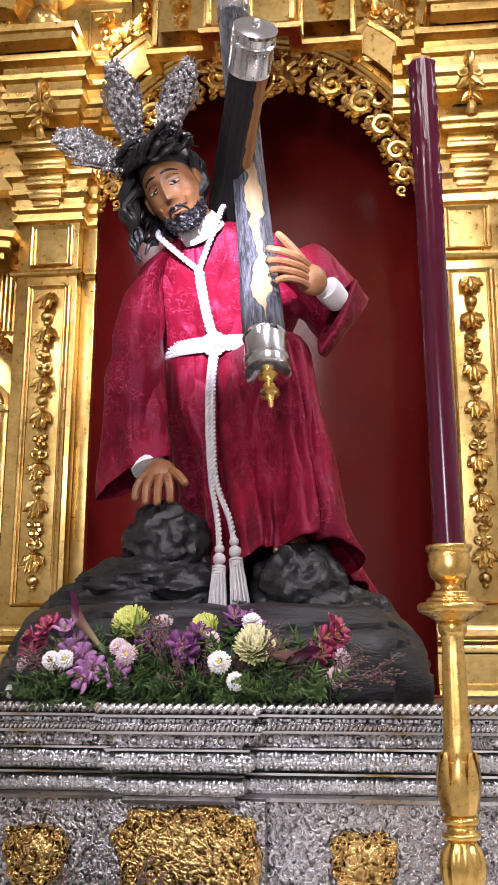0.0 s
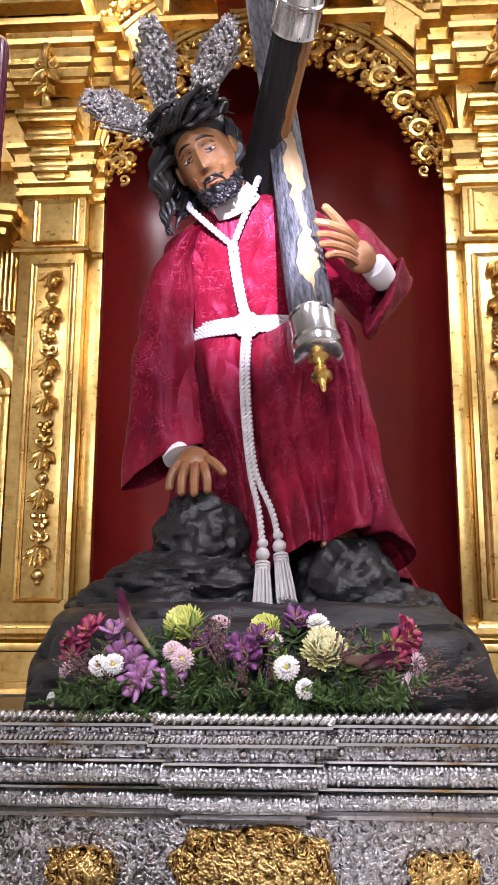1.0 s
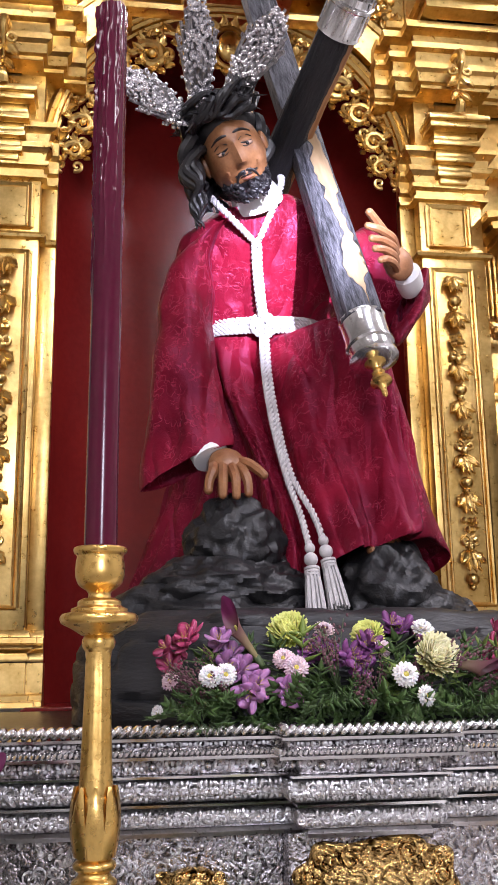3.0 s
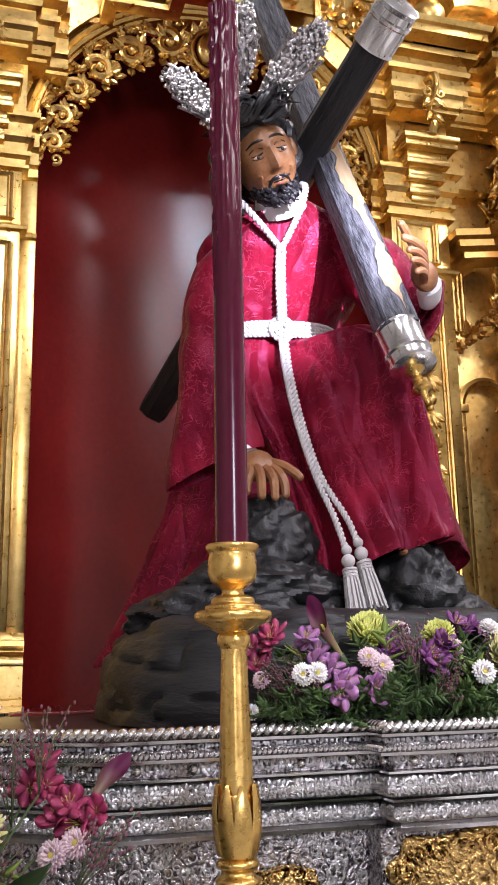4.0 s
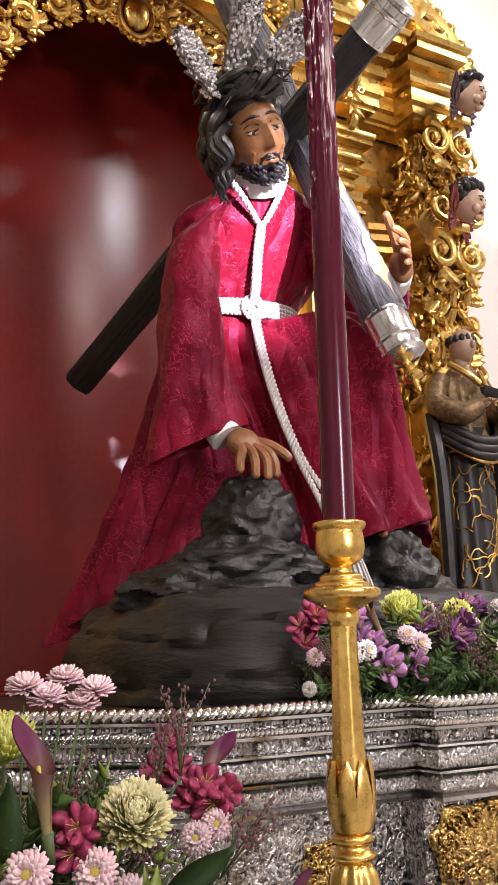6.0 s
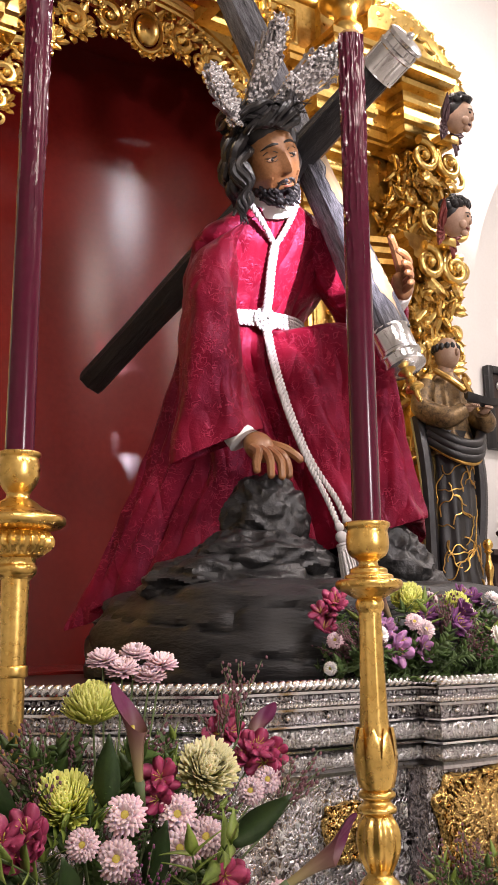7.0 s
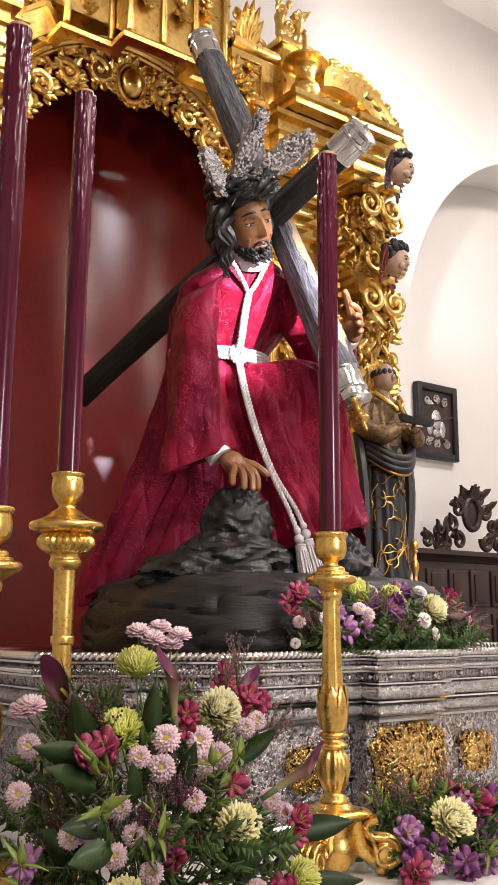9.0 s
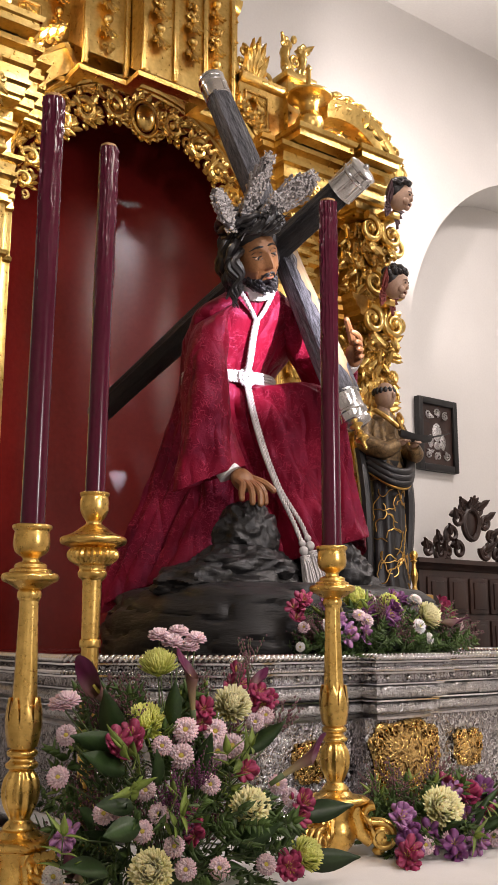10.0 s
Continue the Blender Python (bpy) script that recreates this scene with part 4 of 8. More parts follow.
def niche():
    """The deep red hollow behind the figure: a round-backed shell, floor and ceiling."""
    bm = bmesh.new()
    n, back = 40, []
    for k in range(n + 1):
        a = math.pi * k / n
        back.append((CX + 0.70 * math.cos(a), 3.66 + 0.46 * math.sin(a)))
    back = [(CX + 0.70, 3.595), *back, (CX - 0.70, 3.595)]
    rings(bm, [[(x, y, 1.50) for x, y in back], [(x, y, 3.2) for x, y in back], [(x, y, 4.24) for x, y in back]], False, False)
    bm.faces.new([bm.verts.new((x, y, 4.24)) for x, y in back])
    shell = part("niche", bm, NICHE_RED, None)
    tagged(shell, "glossy dark red niche wall behind the figure", "niche", kind="structure")
    bm = bmesh.new()
    box(bm, CX - 0.70, CX + 0.70, 3.30, 4.12, 1.44, 1.522, 0.005)
    floor = part("niche_floor", bm, NICHE_RED, None)
    tagged(floor, "dark red raised floor of the niche", "niche floor", kind="structure")
    bm = bmesh.new()
    box(bm, CX - 0.69, CX + 0.69, 3.285, 3.300, 1.508, 1.526, 0.004)
    tagged(part("niche_trim", bm, NICHE_RED, None), "thin dark red lacquered edge of the niche floor", "trim", kind="structure")


niche()


def attic():
    """The upper stage: splayed panels with drops, crest, urns and curved pediment halves."""
    bm = bmesh.new()
    front = [(-0.54, 3.56), (-0.42, 3.56), (-0.42, 3.42), (-0.18, 3.42), (-0.18, 3.31), (0.18, 3.31), (0.18, 3.42), (0.42, 3.42), (0.42, 3.56), (0.54, 3.56), (0.54, 3.74), (-0.54, 3.74)]
    rings(bm, [[(CX + x, y, 4.08 + 0.8 * (y - 3.31)) for x, y in front], [(CX + x, y, 4.86) for x, y in front]])
    body = part("attic", bm, GOLD, retable, "gilded attic stage with stepped panels", False)
    bm = bmesh.new()
    path = [(CX + x, y) for x, y in front[:10]]
    sweep(bm, path, [(0.0, 4.05), (0.02, 4.055), (0.024, 4.075), (0.010, 4.09), (0.0, 4.10), (-0.03, 4.10), (-0.03, 4.05)])
    part("attic_base", bm, GOLD, body)
    bm = bmesh.new()
    sweep(bm, path, [(0.0, 4.80), (0.02, 4.81), (0.045, 4.84), (0.05, 4.865), (0.03, 4.875), (-0.05, 4.875), (-0.05, 4.80)])
    part("attic_cornice", bm, GOLD, body)
    for x, y, sc in ((-0.30, 3.415, 0.95), (-0.09, 3.305, 1.0), (0.09, 3.305, 1.0), (0.30, 3.415, 0.95), (-0.48, 3.555, 0.85), (0.48, 3.555, 0.85)):
        drop_ornament(body, CX + x, y, 4.17, 4.78, sc, int(100 * x))
    for x, y in ((-0.405, 3.418), (-0.195, 3.418), (-0.165, 3.308), (0.0, 3.308), (0.165, 3.308), (0.195, 3.418), (0.405, 3.418)):
        bm = bmesh.new()
        box(bm, CX + x - 0.012, CX + x + 0.012, y - 0.014, y + 0.01, 4.10, 4.80, 0.004)
        part("fillet", bm, GOLD, body)
    for s in (-1, 1):
        bm = bmesh.new()
        gbox(bm, s, 0.54, 0.86, 3.54, 3.74, 4.10, 4.48, 0)
        wing = part("attic_wing", bm, GOLD, retable, "low gilded wing wall with a leaf panel", False)
        bm = bmesh.new()
        ends = sorted((CX + s * 0.54, CX + s * 0.87))
        sweep(bm, [(ends[0], 3.54), (ends[1], 3.54)], [(0, 4.42), (0.015, 4.43), (0.03, 4.45), (0.03, 4.468), (-0.15, 4.468), (-0.15, 4.42)])
        part("wing_cornice", bm, GOLD, wing)
        bm = bmesh.new()
        xa, xb = sorted((CX + s * 0.575, CX + s * 0.72))
        for p, q in (((xa, 4.08), (xb, 4.08)), ((xb, 4.08), (xb, 4.38)), ((xb, 4.38), (xa, 4.38)), ((xa, 4.38), (xa, 4.08))):
            tube(bm, [(p[0], 3.538, p[1]), (q[0], 3.538, q[1])], 0.008, 8)
        part("wing_panel", bm, GOLD, wing)
        drop_ornament(wing, 0.5 * (xa + xb), 3.535, 4.12, 4.36, 0.95, 5)
        bm = bmesh.new()
        x = CX + s * 0.66
        for i in range(5):
            a = radians(-56 + 28 * i)
            frond(bm, (x + 0.02 * math.sin(a), 3.60, 4.46), (x + 0.085 * math.sin(a), 3.58, 4.53 + 0.18 * math.cos(a)), 0.034, (0, -1, 0), lobes=3)
        for q in (-1, 1):
            tube(bm, spiral((x + q * 0.085, 3.58, 4.53), 0.045, 1.5 * q, 1.9, (1, 0, 0), (0, 0, 1), 22), [0.017 - 0.0004 * i for i in range(23)], 8)
            tube(bm, spiral((x + q * 0.060, 3.58, 4.64), 0.032, 1.4 * q, 1.9, (1, 0, 0), (0, 0, 1), 18), 0.011, 7)
        islands("crest_leaf", bm, GOLD, wing)
        bm = bmesh.new()
        x = CX + s * 0.92
        gbox(bm, s, 0.83, 1.01, 3.50, 3.72, 4.01, 4.55)
        gbox(bm, s, 0.815, 1.025, 3.485, 3.74, 4.53, 4.57)
        part("finial_post", bm, GOLD, wing)
        bm = bmesh.new()
        for q in (-1, 1):
            loop = [(x + q * 0.062 * math.sin(0.25 * i), 3.56, 4.69 - 0.105 * math.cos(0.25 * i)) for i in range(11)]
            tube(bm, loop, [0.027 + 0.005 * math.sin(1.9 * i) for i in range(11)], 9)
            tube(bm, spiral((x + q * 0.050, 3.55, 4.605), 0.036, 1.4 * q, 1.57, (1, 0, 0), (0, 0, 1), 18), 0.017, 7)
            tube(bm, spiral((x + q * 0.052, 3.55, 4.765), 0.032, -1.4 * q, 1.57, (1, 0, 0), (0, 0, 1), 18), 0.015, 7)
            frond(bm, (x + q * 0.05, 3.56, 4.74), (x + q * 0.115, 3.54, 4.80), 0.024, (0, -1, 0))
        tube(bm, spiral((x, 3.55, 4.675), 0.036, 1.5 * s, 1.0, (1, 0, 0), (0, 0, 1), 20), 0.011, 7)
        blob(bm, (x, 3.555, 4.815), (0.020, 0.018, 0.026), 9)
        part("scroll_finial", bm, GOLD, wing, "carved scroll finial")
        bm = bmesh.new()
        cxp, czp = CX + s * 1.125, 4.000
        span = (10, 112) if s > 0 else (68, 170)
        arch_sweep(bm, cxp, czp, [(0.41, 3.62), (0.41, 3.34), (0.395, 3.33), (0.365, 3.36), (0.32, 3.38), (0.32, 3.62)], *span, 30)
        arch_sweep(bm, cxp, czp, [(0.33, 3.64), (0.33, 3.47), (0.02, 3.47), (0.02, 3.64)], *span, 24)
        ped = part("curved_pediment", bm, GOLD, retable, "curved pediment half over the outer bay")
        for i in range(8):
            a = radians(16 + 12 * i)
            bm = bmesh.new()
            c = Vector((cxp + s * 0.405 * math.cos(a), 3.36, czp + 0.405 * math.sin(a)))
            o = Vector((s * math.cos(a), 0, math.sin(a)))
            tube(bm, spiral(c, 0.046, 1.4 * s, i, (1, 0, 0), (0, 0, 1), 18), 0.0145, 8)
            frond(bm, c, c + o * 0.012 + Vector((s * 0.055 * math.sin(a), -0.02, -0.055 * math.cos(a))), 0.022, (0, -1, 0))
            frond(bm, c, c + o * 0.010 - Vector((s * 0.05 * math.sin(a), 0.02, -0.05 * math.cos(a))), 0.020, (0, -1, 0))
            part("rim_scroll", bm, GOLD, ped)
            bm = bmesh.new()
            c2 = Vector((cxp + s * 0.225 * math.cos(a), 3.452, czp + 0.225 * math.sin(a)))
            tube(bm, spiral(c2, 0.060, 1.5 * s, 2 * i, (1, 0, 0), (0, 0, 1), 22), 0.0165, 8)
            frond(bm, c2, c2 + Vector((0.07 * math.cos(i), -0.02, 0.07 * math.sin(i))), 0.024, (0, -1, 0))
            part("field_scroll", bm, GOLD, ped)


attic()


def urn(s):
    ob = thing("urn", "gilded turned urn with a spike on the cornice", "urn", "urns on the cornice", at=(CX + s * 0.86, 3.36, 4.10))
    bm = bmesh.new()
    turned(bm, [(r, 1.0 * z) for r, z in [(0.050, 0.0), (0.052, 0.012), (0.034, 0.022), (0.030, 0.036), (0.058, 0.055), (0.074, 0.090), (0.072, 0.120), (0.054, 0.146), (0.050, 0.160), (0.051, 0.190), (0.060, 0.212), (0.084, 0.232), (0.112, 0.243), (0.120, 0.250), (0.118, 0.258), (0.100, 0.262), (0.03, 0.264)]], 40)
    part("bowl", bm, GOLD, ob)
    bm = bmesh.new()
    lathe(bm, [(0.022, 0.262), (0.014, 0.300), (0.012, 0.41), (0.018, 0.415), (0.012, 0.43), (0.006, 0.44)], 12)
    part("spike", bm, GOLD, ob)


mirrored(urn)


def side_bay(s):
    """The outer bay: a carved little niche, cornice and the ornate post that carries the saint."""
    bm = bmesh.new()
    gbox(bm, s, 0.96, 1.48, 3.62, 3.78, 1.52, 3.58)
    bay = part("side_bay", bm, GOLD, retable, "gilded outer bay with a small arched panel")
    bm = bmesh.new()
    x = CX + s * 1.12
    arch_sweep(bm, x, 2.62, [(0.10, 3.63), (0.10, 3.57), (0.115, 3.56), (0.13, 3.57), (0.13, 3.63)], 0, 180, 20)
    for q in (-1, 1):
        box(bm, x + q * 0.115 - 0.015, x + q * 0.115 + 0.015, 3.565, 3.63, 1.75, 2.62, 0.004)
        box(bm, x + q * 0.115 - 0.022, x + q * 0.115 + 0.022, 3.55, 3.63, 2.60, 2.63, 0.004)
    part("arched_frame", bm, GOLD, bay, "moulded arch frame")
    bm = bmesh.new()
    pts = [(CX + s * 0.965, 3.60), (CX + s * 1.03, 3.60), (CX + s * 1.03, 3.48), (CX + s * 1.16, 3.44), (CX + s * 1.16, 3.30)]
    sweep(bm, pts if s > 0 else pts[::-1], [(0.0, 3.20), (0.02, 3.21), (0.02, 3.235), (0.045, 3.25), (0.05, 3.275), (0.07, 3.285), (0.075, 3.31), (-0.06, 3.31), (-0.06, 3.20)])
    rnd = random.Random(8)
    for k in range(26):
        t = k / 25
        c = Vector((CX + s * (0.98 + 0.20 * t), 3.56 - 0.16 * t, 2.84 + 0.22 * t))
        frond(bm, c, c + Vector((rnd.uniform(-0.05, 0.05), -0.03, rnd.uniform(-0.05, 0.05))), 0.02, (0, -1, 0), lobes=2)
        blob(bm, c + Vector((rnd.uniform(-0.02, 0.02), -0.02, rnd.uniform(-0.03, 0.03))), rnd.uniform(0.012, 0.022), 6)
    part("bay_carving", bm, GOLD_DARK, bay, "leafy carved crest over the small arch")
    bm = bmesh.new()
    for k in range(5):
        xx = CX + s * (0.985 + 0.02 * k)
        tube(bm, [(xx, 3.60, 2.95), (xx, 3.60, 3.2)], 0.009, 8)
    part("fluting", bm, GOLD, bay)

    bm = bmesh.new()
    gbox(bm, s, 1.20, 1.44, 3.30, 3.70, 1.52, 1.747, 0.008)
    gbox(bm, s, 1.15, 1.455, 3.155, 3.70, 1.747, 1.782, 0.006)
    gbox(bm, s, 1.23, 1.46, 3.42, 3.66, 1.782, 3.78, 0.006)
    post = part("carved_post", bm, GOLD_DARK, retable, "gilded post crowded with carved scrolls and leaves")
    bm = bmesh.new()
    rnd = random.Random(21)
    for k in range(620):
        z = rnd.uniform(1.86, 3.76)
        side = rnd.random()
        if side < 0.62:
            c, nrm, u = Vector((CX + s * rnd.uniform(1.22, 1.47), 3.405, z)), (0, -1, 0), (1, 0, 0)
        else:
            q = 1.225 if side < 0.9 else 1.465
            c, nrm, u = Vector((CX + s * q, rnd.uniform(3.40, 3.62), z)), (s * (-1 if q < 1.37 else 1), 0, 0), (0, 1, 0)
        if rnd.random() < 0.5:
            tube(bm, spiral(c, rnd.uniform(0.02, 0.045), rnd.choice((-1.3, 1.3)), rnd.uniform(0, 6), u, (0, 0, 1), 14), rnd.uniform(0.008, 0.012), 6)
        else:
            t = rnd.uniform(0, 6.28)
            frond(bm, c, c + Vector(u) * 0.06 * math.cos(t) + Vector((0, 0, 0.07 * math.sin(t))) + Vector(nrm) * 0.02, 0.024, nrm, lobes=2)
    for z, r in ((3.66, 0.07), (3.42, 0.075), (3.22, 0.055)):
        for q in (-1, 1):
            c = Vector((CX + s * 1.37 + q * 0.085, 3.34, z))
            tube(bm, spiral(c, r, 1.5 * q, 1.57, (1, 0, 0), (0, 0, 1), 22), [0.020 - 0.0005 * i for i in range(23)], 8)
    tagged(part("post_carving", bm, GOLD, post, "deeply carved gilded scrolls and leaves"), kind="stuff")
    for z, out, red in ((3.863, 1.340, False), (3.365, 1.287, True)):
        bm = bmesh.new()
        c = Vector((CX + s * out, 3.19, z))
        turn = Matrix.Rotation(s * radians(28), 3, "Z") @ Matrix.Rotation(radians(14), 3, "X")
        put_at = lambda x, y, zz: c + turn @ Vector((x, y, zz))
        blob(bm, c, (0.058, 0.066, 0.076), 24, 0, turn)
        blob(bm, put_at(0, -0.066, -0.014), (0.009, 0.012, 0.011), 8, 0)
        for q in (-1, 1):
            blob(bm, put_at(q * 0.026, -0.044, -0.028), (0.020, 0.017, 0.021), 12, 0)
            blob(bm, put_at(q * 0.022, -0.060, 0.006), (0.010, 0.005, 0.0048), 8, 1, turn)
            tube(bm, [put_at(q * x, y, zz) for x, y, zz in ((0.010, -0.064, 0.018), (0.022, -0.062, 0.022), (0.036, -0.053, 0.017))], 0.0022, 5, True, 1)
        blob(bm, put_at(0, -0.060, -0.040), (0.012, 0.007, 0.004), 8, 2, turn)
        blob(bm, put_at(0, -0.050, -0.060), (0.018, 0.016, 0.014), 10, 0)
        blob(bm, put_at(0, 0.020, 0.022), (0.066, 0.064, 0.068), 22, 1, turn)
        rnd = random.Random(int(100 * z))
        for k in range(46):
            a, e = rnd.uniform(-2.6, 2.6), rnd.uniform(0.25, 1.4)
            d = Vector((math.sin(a) * math.cos(e), -math.cos(a) * math.cos(e), math.sin(e)))
            if d.y < -0.55 and d.z < 0.62:
                continue
            blob(bm, put_at(0.062 * d.x, 0.012 + 0.066 * d.y, 0.018 + 0.072 * d.z), (0.024, 0.022, 0.015), 8, 1, Matrix.Rotation(rnd.uniform(0, 3), 3, "Y"))
        for q, n in ((-1, 9), (1, 6)):
            for k in range(n):
                t = k / (n - 1)
                root = put_at(q * 0.045, 0.035, -0.055)
                tip = put_at(q * (0.085 + 0.050 * math.sin(2.2 * t)), 0.030, -0.155 + 0.19 * t)
                frond(bm, root, tip, 0.021, (q * 0.3, -1, 0), 2, lobes=3)
                frond(bm, root, root + (tip - root) * 0.62 + Vector((0, -0.012, 0)), 0.018, (q * 0.3, -1, 0), 2, lobes=2)
        part("cherub_head", bm, [FLESH, HAIR, MAROON if red else PLUME], post, "painted carved cherub head with wings")
        bm = bmesh.new()
        box(bm, c.x - 0.05, c.x + 0.05, 3.24, 3.44, z - 0.10, z - 0.06, 0.008)
        part("head_bracket", bm, GOLD, post)
        bm = bmesh.new()
        for q in (-1, 1):
            cc = Vector((CX + s * 1.30 - s * 0.075 * q, 3.30, z - 0.17))
            tube(bm, spiral(cc, 0.078, -1.5 * q * s, 1.9, (1, 0, 0), (0, 0, 1), 26, 0.16), [0.023 - 0.0005 * i for i in range(27)], 9)
            blob(bm, cc + Vector((0, -0.015, 0)), 0.020, 10)
            frond(bm, cc + Vector((0, 0, -0.07)), cc + Vector((s * 0.03 * q, -0.03, -0.17)), 0.034, (0, -1, 0))
        bm.faces.index_update()
        islands("volute", bm, GOLD, post)


PLUME = surface("dull_purple_plumes", (0.06, 0.03, 0.04), (0.14, 0.08, 0.09), 30, 200, (0.5, 0.7), 0.0, 0.3, 0.002)
MAROON = surface("maroon_plumes", (0.14, 0.02, 0.02), (0.26, 0.06, 0.05), 30, 200, (0.5, 0.7), 0.0, 0.3, 0.002)
mirrored(side_bay)


# ---- candlesticks ----
def candle(top, rad, seed, lean=(0, 0)):
    """A tall purple candle, guttered near its top, with runs of wax and a burnt wick."""
    rnd = random.Random(seed)
    ob = thing("candle", "tall purple wax candle with drips, standing in its holder", "candle", "candles on the altar")
    bm = bmesh.new()
    n, seg, loops = 170, 64, []
    bumps = [(rnd.uniform(0, 6.28), 1 - 0.62 * rnd.random() ** 1.3, rnd.uniform(0.06, 0.11)) for _ in range(38)]
    for i in range(n + 1):
        t = i / n
        loop = []
        for k in range(seg):
            a = 2 * math.pi * k / seg
            r = rad * (1.06 - 0.10 * t)
            for ang, start, width in bumps:
                d = math.atan2(math.sin(a - ang), math.cos(a - ang)) + 0.16 * noise.noise(Vector((9 * ang, t * 18, 0)))
                if t > start:
                    r += rad * 0.095 * math.exp(-(d / width) ** 2) * min(1, (t - start) * 12) * (0.75 + 0.75 * noise.noise(Vector((7 * ang, t * 75, seed))))
            loop.append((lean[0] * t + r * math.cos(a), lean[1] * t + r * math.sin(a), top * t))
        loops.append(loop)
    r = rad * 0.98
    loops.append([(lean[0] + r * 0.8 * math.cos(2 * math.pi * k / seg), lean[1] + r * 0.8 * math.sin(2 * math.pi * k / seg), top + 0.004 + 0.003 * math.sin(3 * k)) for k in range(seg)])
    loops.append([(lean[0] + r * 0.5 * math.cos(2 * math.pi * k / seg), lean[1] + r * 0.5 * math.sin(2 * math.pi * k / seg), top - 0.003) for k in range(seg)])
    rings(bm, loops)
    part("wax_body", bm, WAX, ob)
    bm = bmesh.new()
    lathe(bm, [(r * 0.86, 0.001), (r * 0.88, 0.009), (r * 0.5, 0.012), (r * 0.2, 0.010)], 18, (lean[0], lean[1], top))
    part("wax_rim", bm, BARE_WOOD, ob, "pale singed wax rim")
    bm = bmesh.new()
    tube(bm, [(lean[0], lean[1], top), (lean[0] + 0.001, lean[1], top + 0.012), (lean[0] + 0.005, lean[1], top + 0.018)], 0.0016, 6)
    part("wick", bm, HAIR, ob, "burnt black wick")
    return ob


def candlestick_parts(ob):
    """The tall gilded altar candlestick: scroll foot, baluster, leaf collar, shaft, pan and cup."""
    bm = bmesh.new()
    turned(bm, [(0.026, 0.626), (0.044, 0.637), (0.056, 0.643), (0.060, 0.651), (0.056, 0.658), (0.044, 0.661), (0.043, 0.666), (0.034, 0.670), (0.033, 0.677), (0.024, 0.682)], 36)
    part("drip_pan", bm, BRASS, ob)
    bm = bmesh.new()
    turned(bm, [(0.020, 0.679), (0.017, 0.687), (0.020, 0.693), (0.033, 0.703), (0.038, 0.718), (0.0375, 0.736), (0.036, 0.746), (0.038, 0.749), (0.041, 0.753), (0.041, 0.759), (0.035, 0.761), (0.026, 0.757), (0.026, 0.727)], 36)
    part("cup", bm, BRASS, ob, "bell-shaped candle cup")
    bm = bmesh.new()
    turned(bm, [(0.026, 0.388), (0.0255, 0.41), (0.0225, 0.50), (0.0200, 0.590), (0.0205, 0.602), (0.0245, 0.609), (0.0250, 0.619), (0.020, 0.628)], 48, flute=(0.41, 0.592, 8, 0.06))
    part("shaft", bm, BRASS, ob, "smooth tapering gilded shaft")
    bm = bmesh.new()
    turned(bm, [(0.022, 0.302), (0.026, 0.312), (0.0290, 0.335), (0.0280, 0.37), (0.027, 0.392), (0.022, 0.396)], 36)
    for k in range(8):
        a = 2 * math.pi * k / 8
        o, s = Vector((math.cos(a), math.sin(a), 0)), Vector((-math.sin(a), math.cos(a), 0))
        loops = []
        for i in range(9):
            t = i / 8
            w, r = 0.0140 * math.sin(math.pi * (0.30 + 0.68 * t)) ** 0.6, 0.0262 + 0.0076 * math.sin(math.pi * t * 0.92)
            z = 0.310 + 0.098 * t
            loops.append([o * r - s * w + Vector((0, 0, z)), o * (r + 0.004) + Vector((0, 0, z)), o * r + s * w + Vector((0, 0, z)), o * (r - 0.004) + Vector((0, 0, z))])
        rings(bm, loops)
    part("leaf_collar", bm, BRASS, ob, "collar of upright leaves")
    bm = bmesh.new()
    turned(bm, [(0.022, 0.266), (0.031, 0.270), (0.033, 0.277), (0.026, 0.283), (0.023, 0.289), (0.030, 0.294), (0.031, 0.301), (0.023, 0.308)], 40)
    part("ring_moulding", bm, BRASS, ob)
    bm = bmesh.new()
    turned(bm, [(0.030, 0.150), (0.034, 0.156), (0.026, 0.166), (0.021, 0.172), (0.026, 0.182), (0.035, 0.202), (0.0385, 0.224), (0.036, 0.246), (0.027, 0.262), (0.022, 0.268)], 90, flute=(0.178, 0.262, 10, 0.12))
    part("baluster", bm, BRASS, ob, "gadrooned baluster")
    bm = bmesh.new()
    seg, loops = 48, []
    for r, z in ((0.048, 0.116), (0.066, 0.119), (0.076, 0.124), (0.078, 0.130), (0.072, 0.136), (0.058, 0.139), (0.044, 0.142), (0.038, 0.150), (0.030, 0.153)):
        tri = max(0.0, r - 0.045) / 0.05
        loops.append([(r * (1 + 0.16 * tri * math.cos(3 * (a + 0.65))) * math.cos(a), r * (1 + 0.16 * tri * math.cos(3 * (a + 0.65))) * math.sin(a), z) for a in (2 * math.pi * q / seg for q in range(seg))])
    rings(bm, loops)
    part("foot_plate", bm, BRASS, ob, "three-cornered plate over the feet")
    bm = bmesh.new()
    turned(bm, [(0.030, 0.010), (0.046, 0.03), (0.052, 0.055), (0.044, 0.085), (0.056, 0.118)], 24)
    part("foot_core", bm, BRASS, ob)
